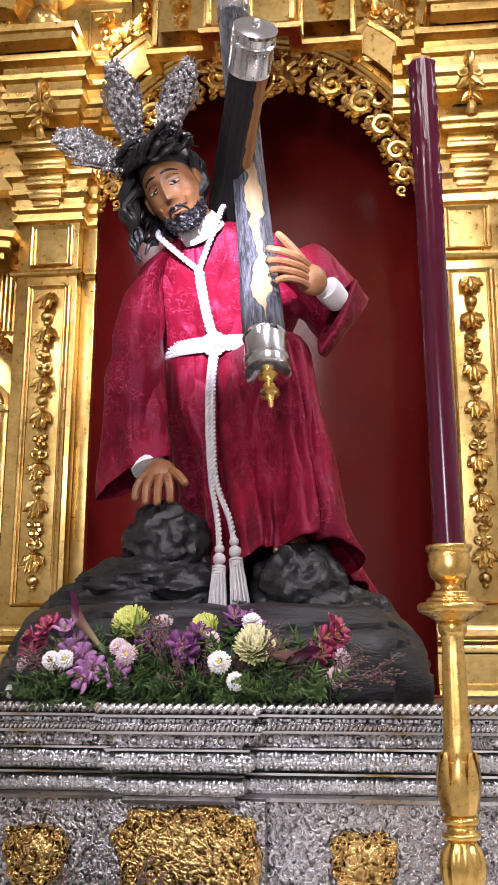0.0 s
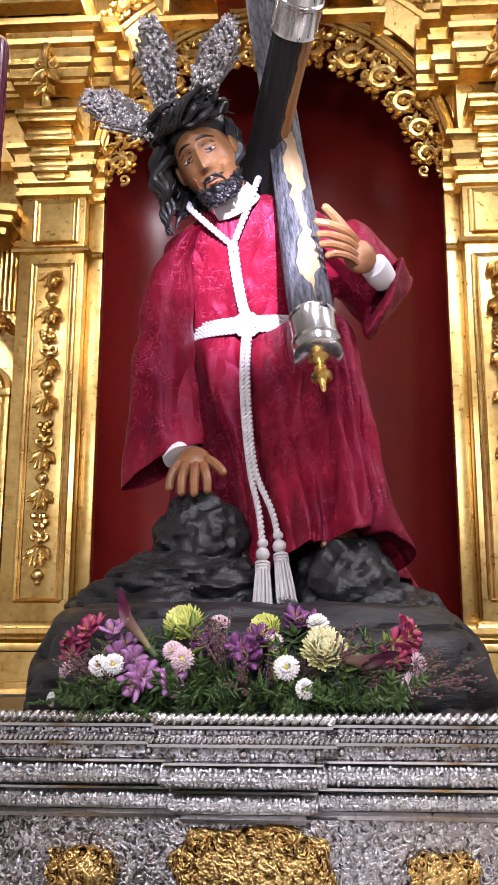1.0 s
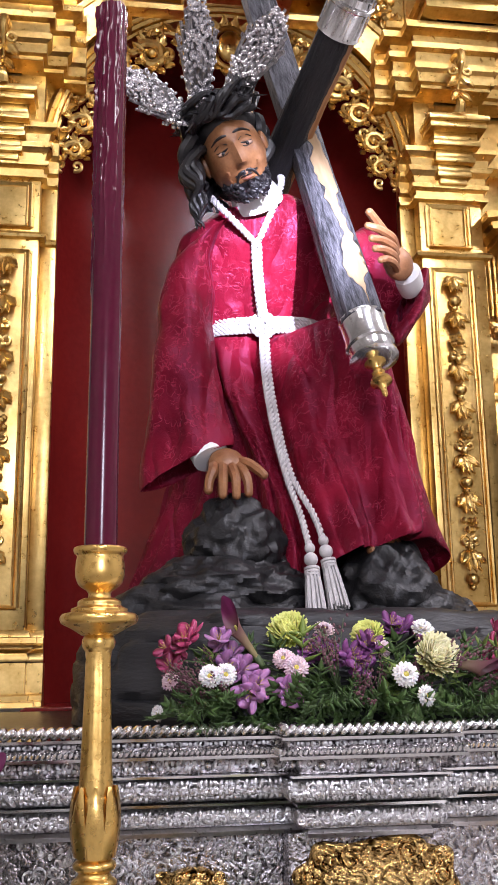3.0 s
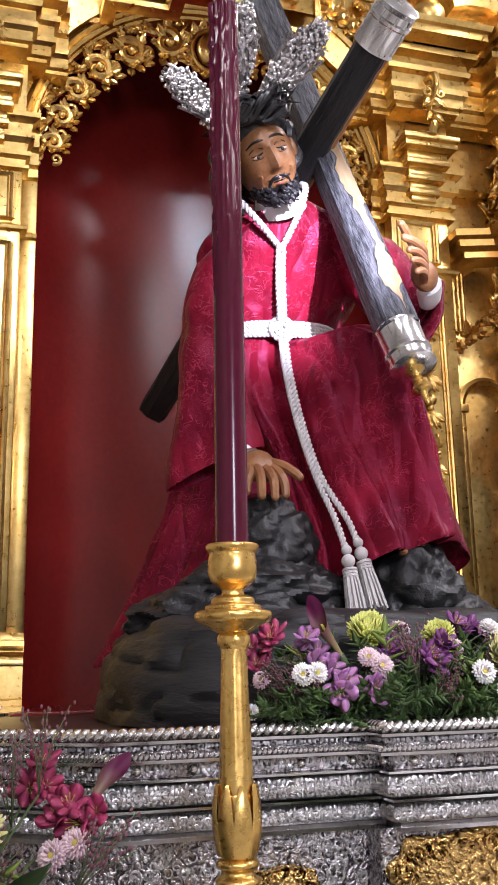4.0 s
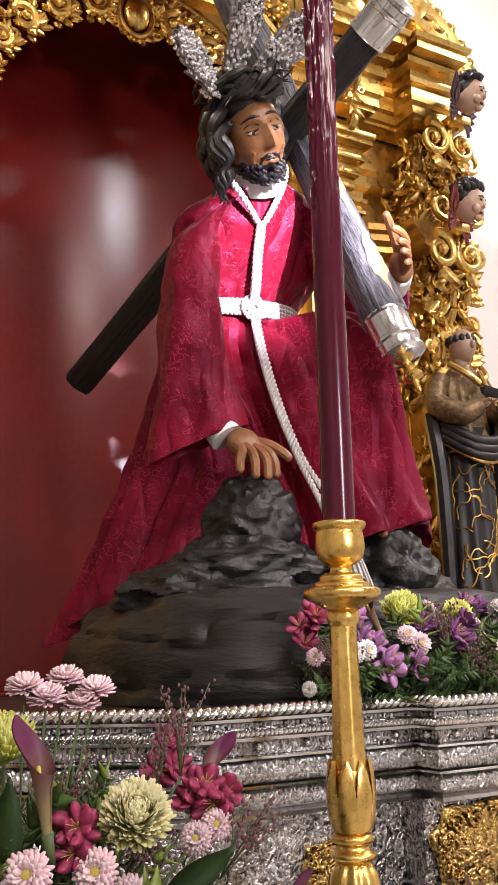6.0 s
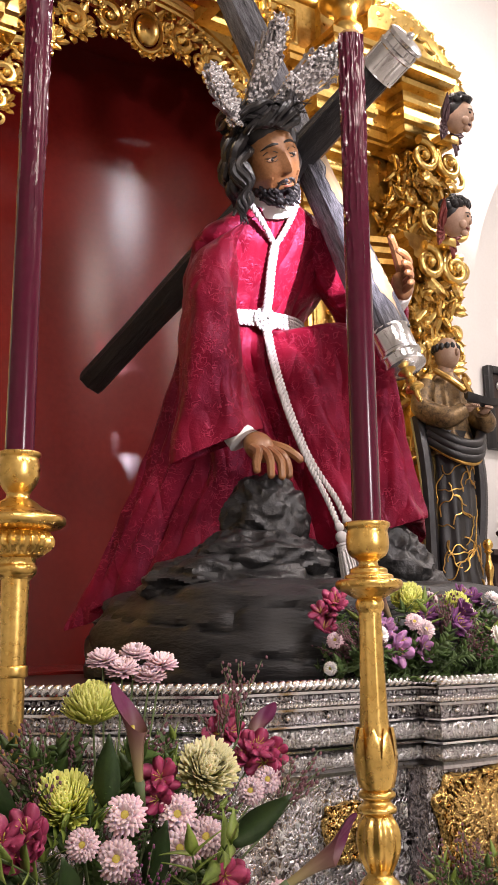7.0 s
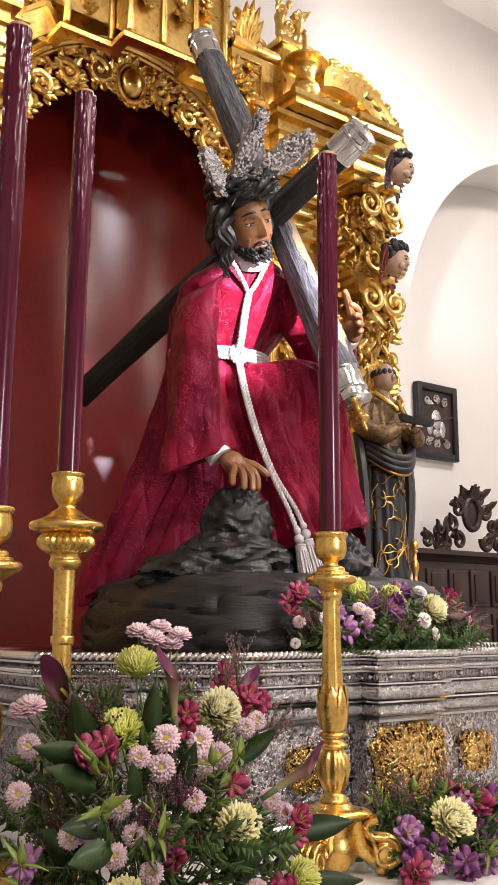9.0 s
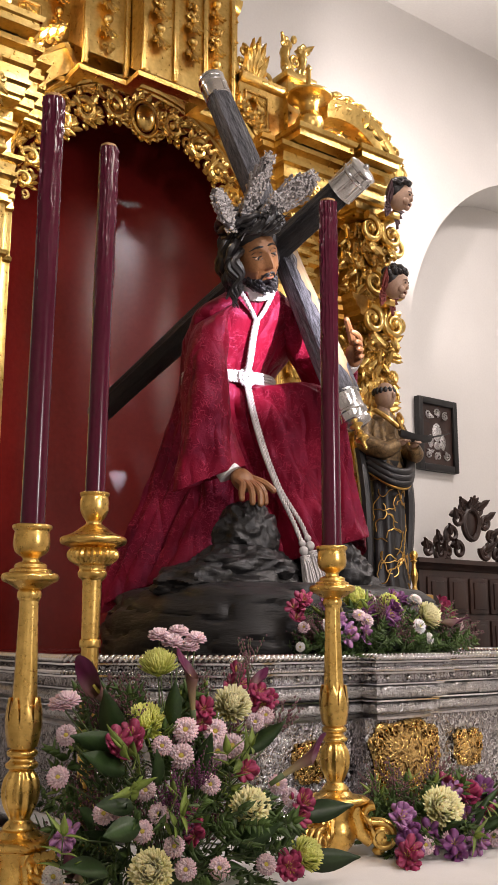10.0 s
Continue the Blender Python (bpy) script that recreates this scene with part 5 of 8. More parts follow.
    for k in range(3):
        a = 2 * math.pi * k / 3 - 0.65
        o, s, zz = Vector((math.cos(a), math.sin(a), 0)), Vector((-math.sin(a), math.cos(a), 0)), Vector((0, 0, 1))
        bm = bmesh.new()
        line = smooth_path([o * 0.096 + zz * 0.116, o * 0.076 + zz * 0.110, o * 0.070 + zz * 0.094, o * 0.080 + zz * 0.080, o * 0.102 + zz * 0.078], 5)
        line += spiral(o * 0.114 + zz * 0.044, 0.034, -1.6, 1.75, o, zz, 26)
        for off in (-0.016, 0.0, 0.016):
            tube(bm, [p + s * off for p in line], [0.0095 - 0.00008 * i for i in range(len(line))], 8)
        hub = o * 0.114 + zz * 0.044
        tube(bm, [hub - s * 0.020, hub - s * 0.014, hub + s * 0.014, hub + s * 0.020], [0.022, 0.030, 0.030, 0.022], 20)
        tube(bm, [o * 0.045 + zz * 0.112, o * 0.052 + zz * 0.080, o * 0.060 + zz * 0.055, o * 0.088 + zz * 0.030], [0.024, 0.022, 0.022, 0.016], 10)
        blob(bm, o * 0.105 + zz * 0.010, (0.017, 0.017, 0.012), 10)
        for q in (-1, 0, 1):
            frond(bm, o * (0.066 - 0.004 * abs(q)) + s * (0.014 * q) + zz * 0.108, o * (0.086 - 0.008 * abs(q)) + s * (0.030 * q) + zz * 0.046, 0.013, o + 0.3 * zz, lobes=2)
        part("scroll_foot", bm, BRASS, ob)


def place_candlestick(ob, x, y):
    ob.location = (x, y, TABLE)


stick = thing("candlestick", "tall gilded altar candlestick with a scrolled tripod foot", "candlestick", "altar candlesticks")
candlestick_parts(stick)
place_candlestick(stick, -0.478, 1.74)
copy_thing(stick, pose(0.515, 1.74, TABLE, 0, 0, 40))
copy_thing(stick, pose(-1.318, 1.74, TABLE, 0, 0, 75))
for x, seed, top, lean in ((-0.478, 1, 0.975, (0.004, 0.0)), (0.515, 2, 0.985, (-0.012, 0.0)), (-1.318, 3, 0.998, (0.006, 0.0))):
    c = candle(top, 0.0245, seed, lean)
    c.location = (x, 1.74, TABLE + 0.749)

bowl_stick = thing("candlestick", "gilded candlestick with a fluted bowl under its cup", "candlestick", "altar candlesticks", at=(-1.018, 2.04, TABLE + 0.006))
for name, prof, flute in (
    ("cup", [(0.022, 0.800), (0.020, 0.808), (0.028, 0.820), (0.036, 0.838), (0.0365, 0.862), (0.034, 0.872), (0.037, 0.876), (0.038, 0.882), (0.030, 0.884), (0.025, 0.880), (0.025, 0.85)], None),
    ("drip_pan", [(0.050, 0.742), (0.078, 0.750), (0.085, 0.760), (0.080, 0.769), (0.060, 0.776), (0.044, 0.785), (0.034, 0.793), (0.022, 0.801)], None),
    ("fluted_bowl", [(0.036, 0.696), (0.050, 0.703), (0.064, 0.715), (0.066, 0.727), (0.060, 0.738), (0.050, 0.745)], (0.702, 0.740, 26, 0.10)),
    ("shaft", [(0.040, 0.0), (0.06, 0.02), (0.03, 0.05), (0.023, 0.10), (0.0215, 0.40), (0.0240, 0.640), (0.0265, 0.660), (0.034, 0.668), (0.037, 0.679), (0.033, 0.687), (0.036, 0.698)], None),
    ("shaft_ring", [(0.0225, 0.494), (0.0260, 0.497), (0.0260, 0.512), (0.0225, 0.515)], None),
):
    bm = bmesh.new()
    turned(bm, prof, 132 if flute else 44, flute)
    part(name, bm, BRASS, bowl_stick)
c = candle(0.975, 0.0245, 4, (0.010, 0.004))
c.location = (-1.018, 2.04, TABLE + 0.876)


# ---- rock base ----
def rock():
    ob = thing("rock_base", "black painted carved rock on a rounded plinth, under the figure", "rock", at=(0, 0, 1.52))
    bm = bmesh.new()
    n, loops = 200, []
    for k, (s, z) in enumerate((q.x, q.z) for q in smooth_path([(1.03, 0, 0.0), (1.03, 0, 0.05), (1.01, 0, 0.11), (0.97, 0, 0.165), (0.91, 0, 0.205), (0.83, 0, 0.228), (0.6, 0, 0.238), (0.2, 0, 0.242)], 5)):
        loop = []
        for i in range(n):
            a = 2 * math.pi * i / n
            ca, sa = math.cos(a), math.sin(a)
            x = 0.0 + 0.525 * s * math.copysign(abs(ca) ** 0.62, ca)
            y = 2.62 + 0.545 * s * math.copysign(abs(sa) ** 0.62, sa)
            w = 0.016 * noise.noise(Vector((x * 7, y * 7, z * 13))) + 0.02 * noise.noise(Vector((x * 2.2, y * 2.2, 3))) - 0.030 * max(0.0, 0.16 - abs(noise.noise(Vector((x * 5, y * 5, z * 17))))) * 3
            loop.append((x + w * ca, y + w * sa, z + 0.5 * w))
        loops.append(loop)
    rings(bm, loops)
    part("plinth", bm, PLINTH, ob, "rounded black plinth")
    for k, (x, y, z, rx, ry, rz) in enumerate((
        (-0.160, 2.545, 0.395, 0.112, 0.100, 0.120), (-0.195, 2.53, 0.290, 0.190, 0.150, 0.085), (-0.085, 2.58, 0.30, 0.075, 0.09, 0.10), (-0.225, 2.57, 0.225, 0.245, 0.21, 0.095),
        (-0.095, 2.54, 0.240, 0.135, 0.13, 0.105), (-0.28, 2.60, 0.20, 0.15, 0.24, 0.07), (0.20, 2.50, 0.275, 0.115, 0.14, 0.125), (0.25, 2.53, 0.205, 0.17, 0.18, 0.095), (0.13, 2.58, 0.22, 0.09, 0.13, 0.09), (0.36, 2.57, 0.17, 0.10, 0.16, 0.10), (-0.10, 2.88, 0.14, 0.34, 0.24, 0.12))):
        bm = bmesh.new()
        n, m, loops = 96, 60, []
        for i in range(m + 1):
            th = math.pi * (0.03 + 0.94 * i / m)
            loop = []
            for j in range(n):
                ph = 2 * math.pi * j / n
                d = Vector((math.sin(th) * math.cos(ph), math.sin(th) * math.sin(ph), math.cos(th)))
                q = Vector((x, y, z)) * 9 + d * 2.1 + Vector((k, 0, 0))
                f = 1 + 0.17 * noise.noise(q) + 0.20 * (0.5 - abs(noise.noise(q * 1.5))) + 0.05 * (0.4 - abs(noise.noise(q * 3.2 + Vector((0, 0, 1.2 * d.x))))) + 0.012 * noise.noise(q * 8)
                loop.append((x + rx * d.x * f, y + ry * d.y * f, z + rz * d.z * f))
            loops.append(loop)
        rings(bm, loops)
        part("boulder", bm, ROCK, ob)


rock()


# ---- carved figure ----
def closed_curve(ctrl, n):
    """Periodic Catmull-Rom through control points."""
    ps, m, out = [Vector(p) for p in ctrl], len(ctrl), []
    for k in range(n):
        f = k / n * m
        i, t = int(f), f - int(f)
        a, b, c, d = ps[(i - 1) % m], ps[i % m], ps[(i + 1) % m], ps[(i + 2) % m]
        out.append(0.5 * (2 * b + (c - a) * t + (2 * a - 5 * b + 4 * c - d) * t * t + (3 * b - a - 3 * c + d) * t ** 3))
    return out


def loft(bm, ctrl_loops, n=96, steps=7, fold=None, mi=0, caps=True):
    """Cloth skinned over a stack of closed curves; fold(point, outward, along, round) moves each point."""
    curves = [closed_curve(c, n) for c in ctrl_loops]
    cols = [smooth_path([c[k] for c in curves], steps) for k in range(n)]
    m = len(cols[0])
    loops = []
    for i in range(m):
        loop = [cols[k][i] for k in range(n)]
        mid = sum(loop, Vector()) / n
        if fold:
            loop = [p + fold(p, (p - mid).normalized(), i / (m - 1), k / n) for k, p in enumerate(loop)]
        loops.append(loop)
    return rings(bm, loops, True, caps, mi)


HEAD = Matrix(((0.89, 0.134 * -1, -0.30, -0.150), (-0.07, 0.89, -0.43, 2.517), (0.45, 0.40, 0.85, 2.950), (0, 0, 0, 1)))
HQ = HEAD.to_quaternion()
HEAD = Matrix.Translation(HEAD.translation) @ Matrix.Rotation(radians(-12), 4, "Z") @ HQ.to_matrix().to_4x4()


def finger(bm, pts, r, mi):
    tube(bm, smooth_path(pts, 4), [r * (1.08 - 0.30 * i / (4 * (len(pts) - 1))) for i in range(4 * (len(pts) - 1) + 1)], 8, True, mi)
    blob(bm, pts[-1], r * 0.80, 8, mi)


def figure():
    bm = bmesh.new()
    ROBE_I, SKIN_I, HAIR_I, LINEN_I, BROW_I, LIP_I, EYE_I = 0, 1, 2, 3, 4, 5, 6

    # the long robe from the neck to the trailing hem
    def pleat(p, o, t, r):
        low = max(0, t - 0.40) / 0.60
        w = 2 * math.pi * (10 * r + 0.45 * math.sin(9 * r) + 0.30 * noise.noise(p * 2.2))
        deep = 0.085 * low ** 0.7 * (abs(math.sin(0.5 * w)) - 0.62)
        deep += 0.052 * low ** 0.6 * (0.6 + 0.8 * noise.noise(Vector((p.x * 5, p.y * 5, 1.5 * p.z)))) * (abs(math.sin(1.25 * w + 1.2 * noise.noise(p * 2.0))) - 0.6)
        ridge = 0.5 - abs(noise.noise(Vector((p.x * 9, p.y * 9, p.z * 6 + 3 * p.x))))
        lap_fold = math.exp(-((t - 0.50) / 0.13) ** 2) * max(0.0, math.cos(2 * math.pi * (r - 0.06)))
        deep += 0.030 * lap_fold * (abs(math.sin(7.5 * (p.z * 2.2 + p.x * 3.0))) - 0.5)
        soft = 0.012 * noise.noise(Vector((p.x * 7, p.y * 7, p.z * 4))) + 0.005 * noise.noise(p * 15) + 0.014 * ridge
        return o * (deep + soft) + Vector((0, 0, 0.012 * low * math.sin(2 * math.pi * 7 * r)))

    neck = [(-0.085, 2.580, 2.855), (-0.02, 2.585, 2.885), (0.01, 2.62, 2.905), (-0.02, 2.67, 2.91), (-0.08, 2.69, 2.90), (-0.15, 2.67, 2.87), (-0.19, 2.62, 2.84), (-0.155, 2.585, 2.84)]
    shoulder = [(-0.085, 2.592, 2.79), (0.08, 2.60, 2.83), (0.19, 2.65, 2.83), (0.12, 2.76, 2.82), (-0.06, 2.80, 2.81), (-0.22, 2.76, 2.79), (-0.28, 2.66, 2.77), (-0.22, 2.605, 2.77)]
    chest = [(-0.085, 2.618, 2.715), (0.08, 2.64, 2.72), (0.205, 2.72, 2.72), (0.13, 2.86, 2.72), (-0.06, 2.90, 2.72), (-0.22, 2.86, 2.70), (-0.275, 2.74, 2.69), (-0.22, 2.65, 2.70)]
    waist = [(-0.055, 2.718, 2.55), (0.08, 2.74, 2.555), (0.145, 2.82, 2.555), (0.10, 2.93, 2.56), (-0.05, 2.97, 2.56), (-0.19, 2.93, 2.57), (-0.235, 2.81, 2.56), (-0.185, 2.742, 2.555)]
    lap = [(-0.050, 2.705, 2.49), (0.11, 2.555, 2.525), (0.20, 2.65, 2.53), (0.15, 2.93, 2.49), (-0.05, 3.00, 2.47), (-0.19, 2.96, 2.48), (-0.225, 2.83, 2.48), (-0.17, 2.73, 2.48)]
    hip = [(-0.050, 2.685, 2.38), (0.175, 2.455, 2.42), (0.23, 2.62, 2.41), (0.19, 2.92, 2.38), (-0.05, 3.04, 2.36), (-0.20, 3.00, 2.38), (-0.225, 2.85, 2.38), (-0.155, 2.73, 2.38)]
    knee = [(-0.025, 2.605, 2.16), (0.225, 2.435, 2.17), (0.265, 2.62, 2.16), (0.24, 2.92, 2.14), (-0.06, 3.07, 2.12), (-0.265, 3.03, 2.14), (-0.245, 2.91, 2.14), (-0.09, 2.73, 2.15)]
    shin = [(0.010, 2.525, 1.99), (0.25, 2.415, 2.02), (0.300, 2.60, 1.99), (0.275, 2.94, 1.94), (-0.08, 3.10, 1.90), (-0.36, 3.07, 1.86), (-0.32, 2.93, 1.91), (-0.10, 2.73, 1.97)]
    hem = [(0.035, 2.465, 1.87), (0.25, 2.395, 1.94), (0.352, 2.60, 1.872), (0.345, 2.90, 1.79), (-0.10, 3.12, 1.75), (-0.455, 3.10, 1.668), (-0.385, 2.93, 1.745), (-0.13, 2.70, 1.87)]
    inner = [(0.9 * x - 0.002, 0.9 * y + 0.28, z + 0.012) for x, y, z in hem]
    loft(bm, [neck, shoulder, chest, waist, lap, hip, knee, shin, hem, inner], 224, 8, pleat, ROBE_I)

    # wide sleeve of the arm that rests on the rock
    def crease(p, o, t, r):
        return o * (0.007 * noise.noise(Vector((p.x * 10, p.y * 10, p.z * 5))) + 0.007 * math.sin(2 * math.pi * (5 * r) + 5 * t) * t + 0.003 * noise.noise(p * 26) + 0.024 * (abs(noise.noise(Vector((p.x * 9, p.y * 9, p.z * 6 + 6 * p.x)))) - 0.2))

    def oval(c, u, v, n=8):
        c, u, v = Vector(c), Vector(u), Vector(v)
        return [c + u * math.cos(2 * math.pi * k / n) + v * math.sin(2 * math.pi * k / n) for k in range(n)]

    loft(bm, [oval((-0.175, 2.65, 2.80), (0.07, 0, 0.05), (0, 0.075, 0)), oval((-0.245, 2.65, 2.73), (0.065, 0, 0.04), (0, 0.085, 0)), oval((-0.275, 2.645, 2.58), (0.068, 0, 0), (0, 0.085, 0)),
              oval((-0.278, 2.635, 2.42), (0.085, 0, 0), (0, 0.09, 0)), oval((-0.272, 2.628, 2.28), (0.098, -0.015, 0.016), (0, 0.080, 0.01)),
              oval((-0.268, 2.618, 2.140), (0.110, -0.045, 0.045), (0.01, 0.066, -0.006)), oval((-0.266, 2.618, 2.152), (0.097, -0.038, 0.040), (0.009, 0.056, -0.005)), oval((-0.245, 2.62, 2.27), (0.06, 0, 0), (0, 0.05, 0))], 64, 6, crease, ROBE_I)
    # sleeve of the arm that holds the cross
    loft(bm, [oval((0.08, 2.66, 2.80), (0.06, 0, -0.06), (0, 0.09, 0)), oval((0.185, 2.655, 2.755), (0.055, 0.0, 0.085), (-0.02, 0.085, 0.02)), oval((0.28, 2.665, 2.675), (0.05, 0, 0.088), (-0.03, 0.078, 0.02)),
              oval((0.345, 2.66, 2.60), (0.05, 0.01, 0.075), (-0.03, 0.06, 0.0)), oval((0.335, 2.60, 2.555), (0.055, 0.03, 0.095), (-0.02, 0.045, 0.0)), oval((0.312, 2.535, 2.565), (0.050, 0.02, 0.110), (-0.025, 0.03, 0.0)),
              oval((0.312, 2.540, 2.585), (0.035, 0.012, 0.075), (-0.015, 0.02, 0.0)), oval((0.33, 2.61, 2.58), (0.02, 0.01, 0.04), (-0.01, 0.02, 0.0))], 64, 6, crease, ROBE_I)

    # cuffs
    tube(bm, [(-0.250, 2.612, 2.225), (-0.230, 2.592, 2.180), (-0.212, 2.574, 2.145)], [0.050, 0.055, 0.057], 20, True, LINEN_I, 0.78)
    tube(bm, [(0.318, 2.53, 2.605), (0.300, 2.495, 2.613), (0.286, 2.468, 2.62)], [0.034, 0.038, 0.037], 18, True, LINEN_I, 0.8)
    tube(bm, [(-0.08, 2.60, 2.86), (-0.095, 2.575, 2.885), (-0.10, 2.56, 2.90)], [0.072, 0.064, 0.053], 20, False, LINEN_I)

    # the resting hand, spread over the rock
    blob(bm, (-0.180, 2.545, 2.125), (0.047, 0.032, 0.052), 14, SKIN_I, Matrix.Rotation(radians(-35), 3, "X"))
    for dx, ex, ez, ey in ((-0.034, -0.050, 2.048, 2.478), (-0.013, -0.019, 2.034, 2.460), (0.009, 0.012, 2.032, 2.457), (0.029, 0.042, 2.040, 2.470)):
        finger(bm, [(-0.180 + dx, 2.525, 2.115), (-0.180 + 0.6 * dx + 0.4 * ex, 2.488, 2.096), (-0.180 + ex, ey + 0.004, 2.070), (-0.180 + ex * 1.04, ey, ez)], 0.0135, SKIN_I)
    finger(bm, [(-0.150, 2.54, 2.132), (-0.128, 2.505, 2.118), (-0.108, 2.482, 2.098), (-0.098, 2.474, 2.086)], 0.0140, SKIN_I)
    # the hand on the beam
    blob(bm, (0.248, 2.420, 2.625), (0.045, 0.030, 0.045), 14, SKIN_I, Matrix.Rotation(radians(25), 3, "Z"))
    for z, tip, r in ((2.660, (0.142, 2.312, 2.672), 0.0118), (2.640, (0.146, 2.296, 2.632), 0.0118), (2.620, (0.152, 2.292, 2.604), 0.0115), (2.602, (0.166, 2.298, 2.578), 0.0108)):
        finger(bm, [(0.236, 2.400, z), (0.214, 2.352, z + 0.2 * (tip[2] - z)), (0.5 * (0.204 + tip[0]), 0.5 * (2.325 + tip[1]), 0.4 * z + 0.6 * tip[2]), tip], r, SKIN_I)
    finger(bm, [(0.238, 2.41, 2.655), (0.205, 2.39, 2.695), (0.180, 2.375, 2.720), (0.163, 2.365, 2.735)], 0.0135, SKIN_I)
    # the bare foot at the hem
    for k in range(4):
        blob(bm, (0.150 + 0.023 * k, 2.437 + 0.006 * k, 1.900 - 0.002 * k), (0.0115, 0.020, 0.011), 10, SKIN_I)
    blob(bm, (0.188, 2.49, 1.918), (0.050, 0.075, 0.028), 12, SKIN_I)

    # neck and head
    tube(bm, [(-0.075, 2.63, 2.84), (-0.10, 2.58, 2.89), (-0.13, 2.545, 2.93)], [0.060, 0.054, 0.055], 16, True, SKIN_I)
    n, m = 72, 60
    g = lambda x, w: math.exp(-(x / w) ** 2)
    loops = []
    for i in range(m + 1):
        th = math.pi * (0.02 + 0.96 * i / m)
        loop = []
        for k in range(n):
            ph = 2 * math.pi * k / n
            d = Vector((math.sin(th) * math.sin(ph), -math.sin(th) * math.cos(ph), math.cos(th)))
            x, y, z = 0.080 * d.x, 0.104 * d.y, (0.138 if d.z > 0 else 0.122) * d.z
            front = max(0, -d.y)
            jaw = max(0, -z - 0.02)
            x *= 1 - 2.6 * jaw * (0.6 + 0.4 * front)
            y += (0.10 * jaw if d.y < 0 else -0.35 * jaw)
            f = front ** 1.5
            nose = g(x, 0.0105 + 0.05 * max(0, 0.02 - z) * (z > -0.03)) * (0.034 * max(0, min(1, (0.050 - z) / 0.072)) if z > -0.022 else 0.034 * g(z + 0.022, 0.008))
            y -= f * (nose + 0.007 * g(z - 0.050, 0.012) * g(abs(x) - 0.03, 0.025) + 0.010 * g(z + 0.055, 0.010) * g(x, 0.024) + 0.010 * g(z + 0.098, 0.022) * g(x, 0.03) + 0.005 * g(z + 0.01, 0.022) * g(abs(x) - 0.044, 0.018))
            y += f * (0.013 * g(z - 0.028, 0.011) * g(abs(x) - 0.034, 0.018) + 0.005 * g(z + 0.072, 0.007) * g(x, 0.022))
            y -= f * 0.0075 * g(z - 0.026, 0.0065) * g(abs(x) - 0.034, 0.013)
            if z < -0.062 or (abs(x) > 0.040 and z < -0.03):
                y -= f * (0.010 + 0.007 * noise.noise(Vector((x * 70, z * 70, 2))))
            loop.append((HEAD @ Vector((x, y, z)), x, y, z))
        loops.append(loop)
    fs = rings(bm, [[p[0] for p in loop] for loop in loops], True, True, SKIN_I)
    for q, f in enumerate(fs[:-2]):
        i, k = divmod(q, n)
        _, x, y, z = loops[i][k]
        side = abs(x)
        beard = z < -0.068 + 0.20 * max(0, side - 0.02) or (-0.052 < z < -0.041 - 0.25 * max(0.0, side - 0.012) and 0.002 < side < 0.030)
        if y > 0.005 or z > 0.102 or (y < 0 and beard):
            f.material_index = HAIR_I

    def on_face(x, z, lift):
        """A point just proud of the face at the given width and height."""
        best = min((abs(p[1] - x) + abs(p[3] - z), p[2]) for loop in loops for p in loop if p[2] < 0)
        return HEAD @ Vector((x, best[1] - lift, z))

    for s in (-1, 1):
        brow = [on_face(s * x, z, 0.0005) for x, z in ((0.009, 0.0535), (0.024, 0.0550), (0.038, 0.0525), (0.054, 0.0435))]
        tube(bm, smooth_path(brow, 4), [0.0022, 0.0030, 0.0037, 0.0040, 0.0041, 0.0041, 0.0040, 0.0038, 0.0035, 0.0031, 0.0026, 0.0020, 0.0012], 6, True, BROW_I)
        lid = [on_face(s * x, z, 0.0002) for x, z in ((0.018, 0.0235), (0.027, 0.0200), (0.038, 0.0190), (0.049, 0.0215))]
        tube(bm, smooth_path(lid, 4), [0.0014 + 0.0018 * math.sin(math.pi * i / 12) for i in range(13)], 6, True, BROW_I)
        fold_line = [on_face(s * x, z, 0.0) for x, z in ((0.016, 0.032), (0.027, 0.0375), (0.040, 0.0370), (0.051, 0.030))]
        tube(bm, smooth_path(fold_line, 4), 0.0013, 5, True, BROW_I)
        blob(bm, on_face(s * 0.035, 0.0155, -0.0010), (0.0125, 0.0032, 0.0050), 10, EYE_I, HEAD.to_3x3())
        blob(bm, on_face(s * 0.034, 0.0155, 0.0004), (0.0056, 0.0030, 0.0046), 10, BROW_I, HEAD.to_3x3())
        under = [on_face(s * x, z, 0.0004) for x, z in ((0.020, 0.0135), (0.028, 0.0100), (0.040, 0.0105), (0.048, 0.0150))]
        tube(bm, smooth_path(under, 4), 0.0010, 5, True, BROW_I)
        tash = [on_face(s * x, z, 0.0012) for x, z in ((0.002, -0.0440), (0.012, -0.0460), (0.022, -0.0530), (0.030, -0.0680))]
        tube(bm, smooth_path(tash, 4), [0.0026 + 0.0018 * math.sin(math.pi * i / 12) for i in range(13)], 7, True, HAIR_I)
    lips = [on_face(x, z, 0.0003) for x, z in ((-0.017, -0.0565), (-0.008, -0.0555), (0.0, -0.0562), (0.008, -0.0555), (0.017, -0.0565))]
    tube(bm, smooth_path(lips, 4), [0.0012 + 0.0012 * math.sin(math.pi * i / 16) for i in range(17)], 6, True, BROW_I)
    lower = [on_face(x, z, 0.0012) for x, z in ((-0.013, -0.0605), (-0.006, -0.0630), (0.0, -0.0635), (0.006, -0.0630), (0.013, -0.0605))]
    tube(bm, smooth_path(lower, 4), [0.0014 + 0.0024 * math.sin(math.pi * i / 16) for i in range(17)], 7, True, LIP_I)
